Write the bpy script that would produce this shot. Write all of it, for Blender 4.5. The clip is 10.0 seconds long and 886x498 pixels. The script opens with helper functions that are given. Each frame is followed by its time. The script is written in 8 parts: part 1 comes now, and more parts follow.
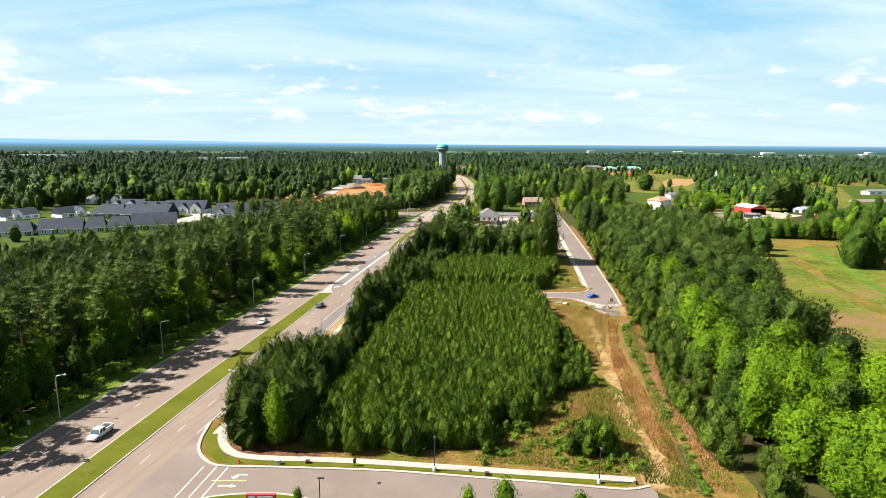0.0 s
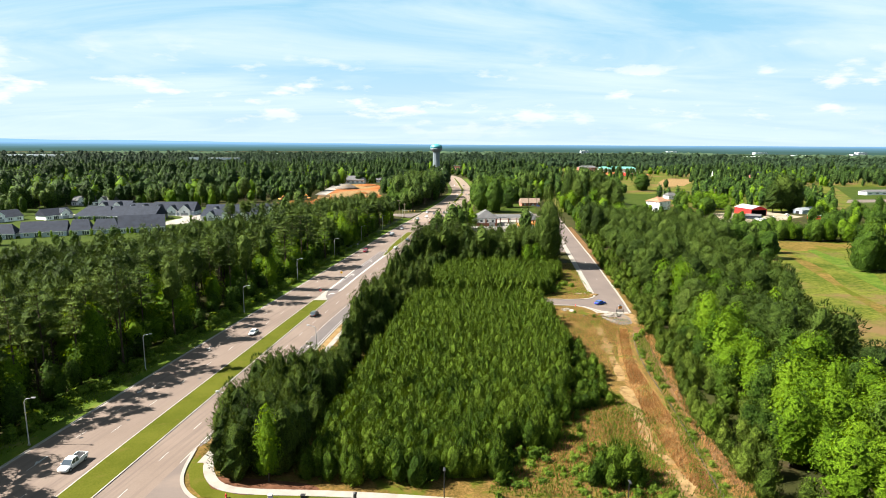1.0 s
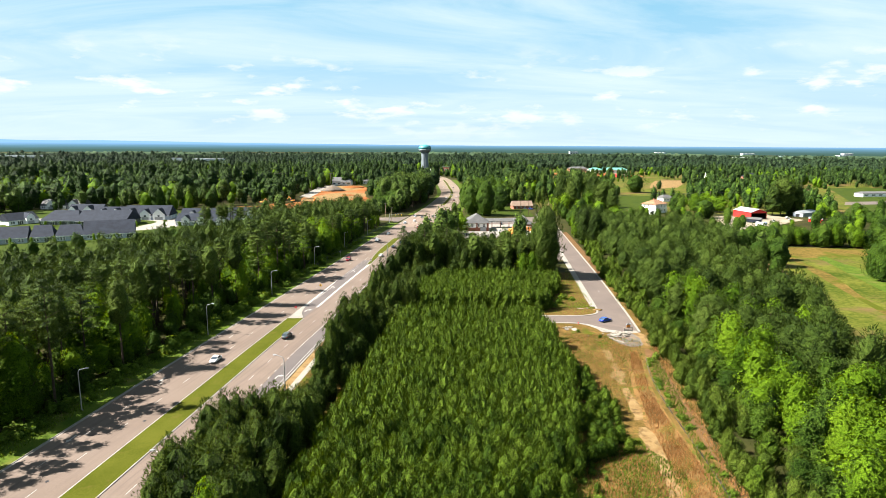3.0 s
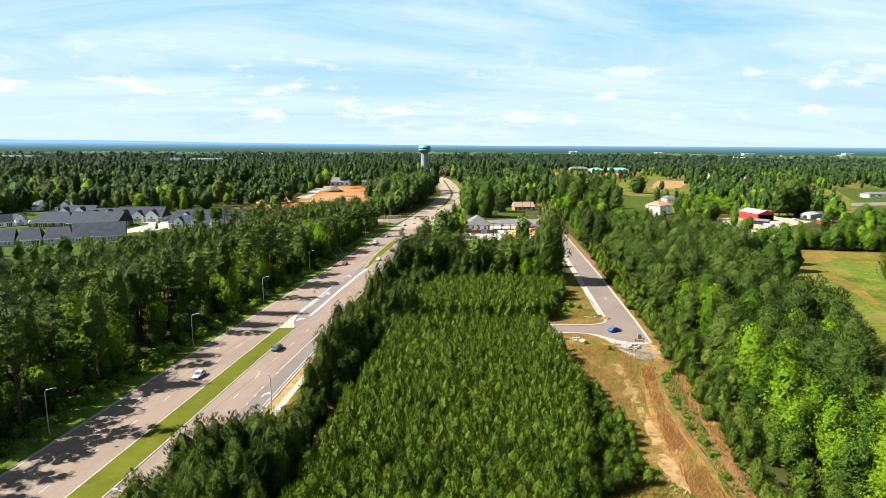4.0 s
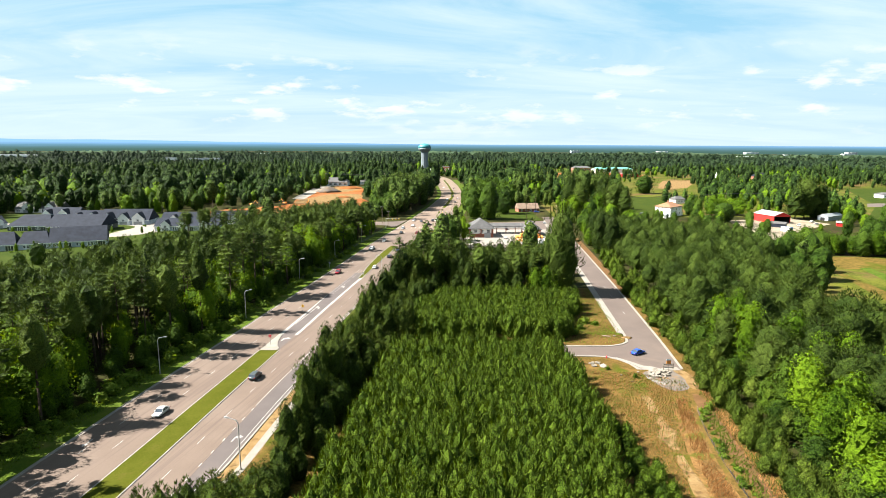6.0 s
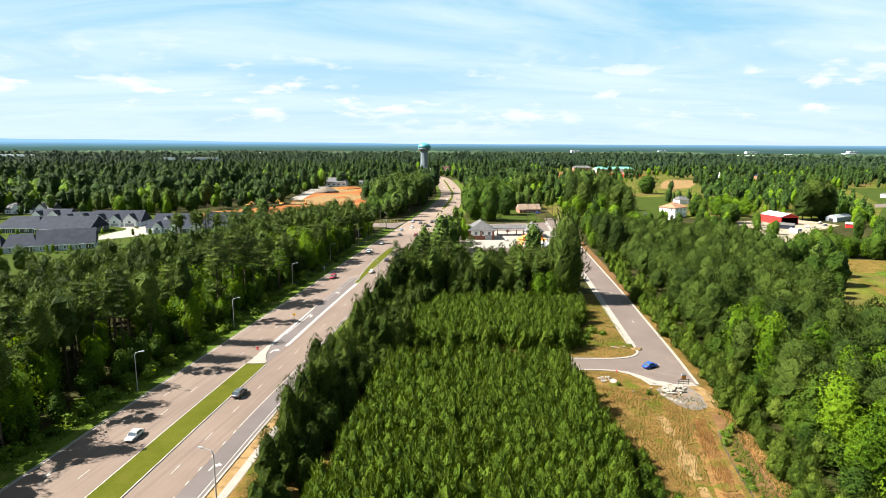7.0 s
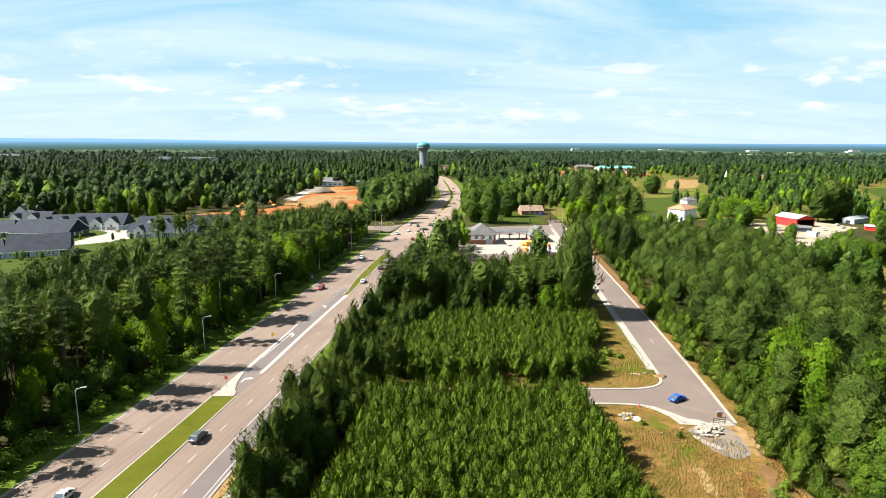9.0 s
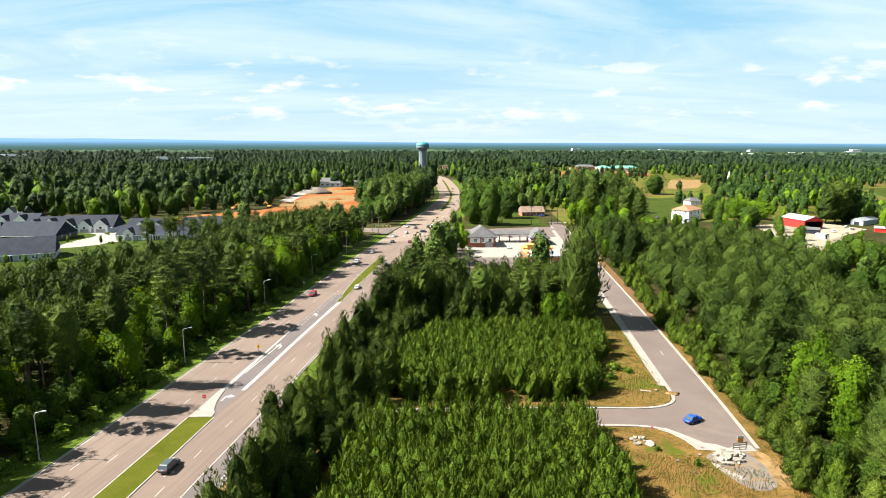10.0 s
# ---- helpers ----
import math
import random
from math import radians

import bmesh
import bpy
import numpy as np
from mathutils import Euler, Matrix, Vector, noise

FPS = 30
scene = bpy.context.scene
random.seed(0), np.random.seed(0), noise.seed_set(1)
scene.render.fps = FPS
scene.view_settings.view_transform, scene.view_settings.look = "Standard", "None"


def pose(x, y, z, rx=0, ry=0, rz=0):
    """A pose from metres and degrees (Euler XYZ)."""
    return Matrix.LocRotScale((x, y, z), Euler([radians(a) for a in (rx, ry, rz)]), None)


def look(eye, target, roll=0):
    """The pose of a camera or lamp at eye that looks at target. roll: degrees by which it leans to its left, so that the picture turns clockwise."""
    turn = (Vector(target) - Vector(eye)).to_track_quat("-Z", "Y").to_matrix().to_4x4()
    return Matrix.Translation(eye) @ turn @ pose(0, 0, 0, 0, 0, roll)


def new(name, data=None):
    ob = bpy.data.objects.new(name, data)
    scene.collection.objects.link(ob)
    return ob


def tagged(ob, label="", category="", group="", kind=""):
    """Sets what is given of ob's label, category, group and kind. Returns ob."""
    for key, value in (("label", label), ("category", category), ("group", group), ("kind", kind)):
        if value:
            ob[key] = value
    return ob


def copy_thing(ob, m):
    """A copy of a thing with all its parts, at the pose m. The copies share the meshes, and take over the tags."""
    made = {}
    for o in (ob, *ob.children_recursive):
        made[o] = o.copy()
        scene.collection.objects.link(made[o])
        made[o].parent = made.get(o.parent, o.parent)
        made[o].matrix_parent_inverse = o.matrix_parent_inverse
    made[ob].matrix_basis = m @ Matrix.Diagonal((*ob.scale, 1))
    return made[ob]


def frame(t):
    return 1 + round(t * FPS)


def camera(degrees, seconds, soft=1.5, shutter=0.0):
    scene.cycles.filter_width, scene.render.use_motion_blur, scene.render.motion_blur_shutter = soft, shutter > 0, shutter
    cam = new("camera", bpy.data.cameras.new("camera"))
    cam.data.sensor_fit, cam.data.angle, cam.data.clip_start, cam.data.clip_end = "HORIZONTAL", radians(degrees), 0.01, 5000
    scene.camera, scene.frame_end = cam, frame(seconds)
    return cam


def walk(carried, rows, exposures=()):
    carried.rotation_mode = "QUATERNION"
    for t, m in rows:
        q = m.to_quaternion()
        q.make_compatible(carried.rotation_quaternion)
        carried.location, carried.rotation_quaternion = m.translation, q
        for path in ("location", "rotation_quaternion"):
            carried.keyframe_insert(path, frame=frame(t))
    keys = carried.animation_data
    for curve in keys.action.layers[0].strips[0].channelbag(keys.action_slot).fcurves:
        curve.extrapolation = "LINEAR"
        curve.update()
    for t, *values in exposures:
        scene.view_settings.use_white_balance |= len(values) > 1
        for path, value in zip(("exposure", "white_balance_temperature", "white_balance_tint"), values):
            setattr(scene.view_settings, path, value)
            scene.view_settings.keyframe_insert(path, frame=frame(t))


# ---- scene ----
cam = camera(72.6, 10.0, 0.7)
METRES, EYE, TILT, LEAN, TURN = 108.0, 57.0, -9.85, -0.3, 0.0
ROWS = [
    (0.0, 0.0, 0.0, 0.0, 0.0, 0.0, 0.0),
    (0.5, -0.0142, 0.0481, 0.0082, -0.29, 0.0, 0.05),
    (1.0, -0.0256, 0.0972, 0.0164, -0.7, 0.01, 0.12),
    (1.5, -0.0271, 0.1474, 0.025, -1.12, 0.06, 0.19),
    (2.0, -0.0252, 0.1971, 0.0334, -1.46, 0.06, 0.25),
    (2.5, -0.0234, 0.2471, 0.0422, -1.7, 0.07, 0.27),
    (4.0, -0.0191, 0.3961, 0.0681, -1.77, 0.06, 0.27),
    (4.5, -0.0182, 0.4459, 0.0763, -1.75, 0.04, 0.26),
    (5.0, -0.0179, 0.4955, 0.0851, -1.74, 0.01, 0.29),
    (5.5, -0.0178, 0.5447, 0.0933, -1.74, -0.01, 0.29),
    (7.0, -0.0106, 0.6908, 0.1185, -1.74, -0.06, 0.34),
    (7.5, -0.0066, 0.739, 0.1268, -1.74, -0.1, 0.36),
    (8.0, -0.0029, 0.7873, 0.1353, -1.74, -0.11, 0.37),
    (8.5, 0.0006, 0.8353, 0.144, -1.75, -0.15, 0.39),
    (9.0, 0.0047, 0.8837, 0.152, -1.74, -0.17, 0.41),
    (9.5, 0.0105, 0.9319, 0.1602, -1.74, -0.17, 0.43),
    (10.0, 0.0165, 0.9807, 0.1684, -1.74, -0.19, 0.45),
]
walk(cam, [(t, pose(0, 0, EYE, TILT, LEAN, TURN) @ pose(METRES * x, METRES * y, METRES * z, 90 + pitch, roll, yaw)) for t, x, y, z, yaw, pitch, roll in ROWS], [(0.0, 2.57), (10.0, 2.57)])

# ---- light ----
SUN_EL, SUN_AZ = 45.0, -92.0          # elevation; compass angle from +y towards +x
sun_dir = Vector((math.sin(radians(SUN_AZ)) * math.cos(radians(SUN_EL)), math.cos(radians(SUN_AZ)) * math.cos(radians(SUN_EL)), math.sin(radians(SUN_EL))))
sun_data = bpy.data.lights.new("sun", "SUN")
sun_data.energy, sun_data.angle, sun_data.color = 5.0, radians(0.53), (1.0, 0.94, 0.85)
sun = new("sun", sun_data)
sun.matrix_world = look(sun_dir * 300, (0, 0, 0))

world = bpy.data.worlds.new("sky")
scene.world = world
world.use_nodes = True


def wire(nt, *steps):
    """Make nodes: (name, type, {settings}, {inputs}); an input may be a value or 'node.Output'."""
    made = {}
    for name, kind, settings, inputs in steps:
        n = nt.nodes.new(kind)
        made[name] = n
        if "operation" in settings:
            n.operation = settings["operation"]
        if "use_clamp" in settings:
            n.use_clamp = settings["use_clamp"]
        if "data_type" in settings:
            n.data_type = settings["data_type"]
        if "sky_type" in settings:
            n.sky_type, n.sun_disc = settings["sky_type"], False
            n.sun_elevation, n.sun_rotation = settings["sun_elevation"], settings["sun_rotation"]
            n.air_density, n.dust_density, n.ozone_density = settings["air_density"], settings["dust_density"], settings["ozone_density"]
        for k, v in inputs.items():
            sock = n.inputs[k]
            if isinstance(v, str):
                src, out = v.split(".")
                o = made[src].outputs[int(out)] if out.isdigit() else made[src].outputs[out]
                nt.links.new(o, sock)
            else:
                sock.default_value = v
    return made


def ramp(node, *stops):
    cr = node.color_ramp
    while len(cr.elements) > 1:
        cr.elements.remove(cr.elements[-1])
    for i, (p, c) in enumerate(stops):
        e = cr.elements[0] if i == 0 else cr.elements.new(p)
        e.position = p
        e.color = (c, c, c, 1) if isinstance(c, (int, float)) else (*c, 1)


wt = world.node_tree
wt.nodes.clear()
W = wire(
    wt,
    ("sky", "ShaderNodeTexSky", {"sky_type": "NISHITA", "sun_disc": False, "sun_elevation": radians(SUN_EL), "sun_rotation": radians(SUN_AZ), "air_density": 1.0, "dust_density": 0.3, "ozone_density": 1.0}, {}),
    ("tc", "ShaderNodeTexCoord", {}, {}),
    ("sep", "ShaderNodeSeparateXYZ", {}, {0: "tc.Generated"}),
    ("zz", "ShaderNodeMath", {"operation": "MAXIMUM"}, {0: "sep.Z", 1: 0.0}),
    ("za", "ShaderNodeMath", {"operation": "ADD"}, {0: "zz.0", 1: 0.12}),
    ("px", "ShaderNodeMath", {"operation": "DIVIDE"}, {0: "sep.X", 1: "za.0"}),
    ("py", "ShaderNodeMath", {"operation": "DIVIDE"}, {0: "sep.Y", 1: "za.0"}),
    ("pl", "ShaderNodeCombineXYZ", {}, {0: "px.0", 1: "py.0"}),
    # thin high veil, drawn out in streaks
    ("cm", "ShaderNodeMapping", {}, {0: "pl.0", "Rotation": (0, 0, 0.5), "Scale": (0.55, 1.35, 1.0), "Location": (3.1, 1.7, 0)}),
    ("cn", "ShaderNodeTexNoise", {}, {0: "cm.0", "Scale": 0.8, "Detail": 9.0, "Roughness": 0.58, "Distortion": 0.9}),
    ("cr", "ShaderNodeValToRGB", {}, {0: "cn.0"}),
    # fair-weather clouds low over the horizon
    ("km", "ShaderNodeMapping", {}, {0: "tc.Generated", "Scale": (1.0, 1.0, 3.2), "Location": (0.37, 0.2, 0.0)}),
    ("kn", "ShaderNodeTexNoise", {}, {0: "km.0", "Scale": 13.0, "Detail": 7.0, "Roughness": 0.55}),
    ("kr", "ShaderNodeValToRGB", {}, {0: "kn.0"}),
    ("kb", "ShaderNodeValToRGB", {}, {0: "sep.Z"}),
    ("kk", "ShaderNodeMath", {"operation": "MULTIPLY"}, {0: "kr.0", 1: "kb.0"}),
    # milky air towards the horizon
    ("hz", "ShaderNodeValToRGB", {}, {0: "sep.Z"}),
    ("m0", "ShaderNodeMix", {"data_type": "RGBA"}, {0: "hz.0", 6: "sky.0", 7: (2.6, 6.0, 8.3, 1)}),
    ("h2", "ShaderNodeValToRGB", {}, {0: "sep.Z"}),
    ("m00", "ShaderNodeMix", {"data_type": "RGBA"}, {0: "h2.0", 6: "m0.2", 7: (6.6, 8.0, 9.0, 1)}),
    ("m1", "ShaderNodeMix", {"data_type": "RGBA"}, {0: "cr.0", 6: "m00.2", 7: (6.8, 8.4, 9.0, 1)}),
    ("m2", "ShaderNodeMix", {"data_type": "RGBA"}, {0: "kk.0", 6: "m1.2", 7: (9.2, 9.4, 9.6, 1)}),
    ("bg", "ShaderNodeBackground", {}, {0: "m2.2", 1: 0.0199}),
    ("out", "ShaderNodeOutputWorld", {}, {0: "bg.0"}),
)
ramp(W["cr"], (0.0, 0.0), (0.36, 0.05), (0.5, 0.5), (0.64, 0.95))
ramp(W["kr"], (0.0, 0.0), (0.56, 0.0), (0.66, 0.9))
ramp(W["kb"], (0.0, 0.0), (0.02, 0.3), (0.06, 1.0), (0.1, 0.8), (0.16, 0.0))
ramp(W["h2"], (0.0, 0.85), (0.06, 0.6), (0.14, 0.25), (0.22, 0.0))
ramp(W["hz"], (0.0, 0.95), (0.2, 0.9), (0.34, 0.6), (0.6, 0.1))

# ---- materials ----


def surface(name, dark, light, scale=1.0, fine=12.0, rough=0.85, bump=0.3, spots=None, metal=0.0, spec=0.3, tint=0.0, dist=0.05, grain=0.45, lane=None):
    """Two scales of noise between two colours, with an optional third colour in blotches; tint: how far pieces differ."""
    m = bpy.data.materials.new(name)
    m.use_nodes = True
    nt = m.node_tree
    nt.nodes.clear()
    steps = [
        ("geo", "ShaderNodeNewGeometry", {}, {}),
        ("big", "ShaderNodeTexNoise", {}, {0: "geo.Position", "Scale": scale, "Detail": 5.0, "Roughness": 0.6}),
        ("fin", "ShaderNodeTexNoise", {}, {0: "geo.Position", "Scale": fine, "Detail": 4.0, "Roughness": 0.7}),
        ("mixf", "ShaderNodeMath", {"operation": "MULTIPLY_ADD"}, {0: "fin.0", 1: grain, 2: -0.5 * grain}),
        ("sum", "ShaderNodeMath", {"operation": "ADD", "use_clamp": True}, {0: "big.0", 1: "mixf.0"}),
        ("rmp", "ShaderNodeValToRGB", {}, {0: "sum.0"}),
    ]
    col = "rmp.0"
    if spots:
        c, sc, lo, hi = spots
        where = "geo.Position"
        if lane is not None:
            steps += [
                ("rot", "ShaderNodeMapping", {}, {0: "geo.Position", "Rotation": (0, 0, lane)}),
                ("str", "ShaderNodeMapping", {}, {0: "rot.0", "Scale": (1.0, 0.02, 1.0)}),
            ]
            where = "str.0"
        steps += [
            ("sn", "ShaderNodeTexNoise", {}, {0: where, "Scale": sc, "Detail": 6.0, "Roughness": 0.65, "Distortion": 0.3}),
            ("sr", "ShaderNodeMapRange", {}, {0: "sn.0", 1: lo, 2: hi}),
            ("sm", "ShaderNodeMix", {"data_type": "RGBA"}, {0: "sr.0", 6: col, 7: (*c, 1)}),
        ]
        col = "sm.2"
    if tint:
        steps += [
            ("oi", "ShaderNodeObjectInfo", {}, {}),
            ("tm", "ShaderNodeMapRange", {}, {0: "oi.Random", 3: 1 - tint, 4: 1 + tint}),
            ("hs", "ShaderNodeHueSaturation", {}, {"Value": "tm.0", "Color": col}),
        ]
        col = "hs.0"
    steps += [
        ("bmp", "ShaderNodeBump", {}, {"Strength": bump, "Distance": dist, "Height": "fin.0"}),
        ("bsdf", "ShaderNodeBsdfPrincipled", {}, {"Base Color": col, "Roughness": rough, "Metallic": metal, "Specular IOR Level": 0.04 if rough > 0.93 else spec, "Normal": "bmp.0"}),
        ("out", "ShaderNodeOutputMaterial", {}, {0: "bsdf.0"}),
    ]
    n = wire(nt, *steps)
    ramp(n["rmp"], (0.3, dark), (0.7, light))
    return m


def foliage(name, dark, light, warm, through_light=0.3, patch=0.12, mottle=0.8, fine=2.6, gap_shade=0.78):
    """Leaves: each spray differs, each tree differs, light comes through; shade between the sprays is painted into the
    colour.
    """
    m = bpy.data.materials.new(name)
    m.use_nodes = True
    nt = m.node_tree
    nt.nodes.clear()
    n = wire(
        nt,
        ("geo", "ShaderNodeNewGeometry", {}, {}),
        ("oi", "ShaderNodeObjectInfo", {}, {}),
        ("big", "ShaderNodeTexNoise", {}, {0: "geo.Position", "Scale": patch, "Detail": 3.0, "Roughness": 0.6}),
        ("fin", "ShaderNodeTexNoise", {}, {0: "geo.Position", "Scale": fine, "Detail": 3.0, "Roughness": 0.75}),
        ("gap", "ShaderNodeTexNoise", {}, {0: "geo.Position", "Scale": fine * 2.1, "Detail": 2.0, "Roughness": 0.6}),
        ("a", "ShaderNodeMath", {"operation": "MULTIPLY_ADD"}, {0: "geo.Random Per Island", 1: 0.3, 2: -0.15}),
        ("b", "ShaderNodeMath", {"operation": "MULTIPLY_ADD"}, {0: "oi.Random", 1: 0.4, 2: "a.0"}),
        ("f", "ShaderNodeMath", {"operation": "MULTIPLY_ADD"}, {0: "fin.0", 1: mottle, 2: -0.5 * mottle}),
        ("g", "ShaderNodeMath", {"operation": "ADD"}, {0: "f.0", 1: "b.0"}),
        ("c", "ShaderNodeMath", {"operation": "ADD"}, {0: "big.0", 1: "g.0"}),
        ("d", "ShaderNodeMath", {"operation": "SUBTRACT", "use_clamp": True}, {0: "c.0", 1: 0.2}),
        ("rmp", "ShaderNodeValToRGB", {}, {0: "d.0"}),
        # noise paints shaded gaps and lit tips into the leaf colour
        ("gr", "ShaderNodeMapRange", {}, {0: "gap.0", 1: 0.36, 2: 0.62, 3: 1.0 - gap_shade, 4: 1.5}),
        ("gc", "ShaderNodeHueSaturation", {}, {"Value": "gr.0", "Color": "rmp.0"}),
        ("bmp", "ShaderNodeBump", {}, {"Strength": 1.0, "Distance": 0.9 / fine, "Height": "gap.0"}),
        ("bsdf", "ShaderNodeBsdfPrincipled", {}, {"Base Color": "gc.0", "Roughness": 0.6, "Specular IOR Level": 0.04, "Normal": "bmp.0"}),
        ("hs", "ShaderNodeHueSaturation", {}, {"Hue": 0.485, "Saturation": 1.1, "Value": 1.4, "Color": "gc.0"}),
        ("tr", "ShaderNodeBsdfTranslucent", {}, {"Color": "hs.0"}),
        ("mix", "ShaderNodeMixShader", {}, {0: through_light, 1: "bsdf.0", 2: "tr.0"}),
        ("out", "ShaderNodeOutputMaterial", {}, {0: "mix.0"}),
    )
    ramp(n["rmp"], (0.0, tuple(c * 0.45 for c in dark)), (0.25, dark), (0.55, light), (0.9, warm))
    return m


def glass_mat(name, tint):
    m = bpy.data.materials.new(name)
    m.use_nodes = True
    p = m.node_tree.nodes["Principled BSDF"]
    p.inputs["Base Color"].default_value = (*tint, 1)
    p.inputs["Roughness"].default_value = 0.06
    p.inputs["Specular IOR Level"].default_value = 0.8
    return m


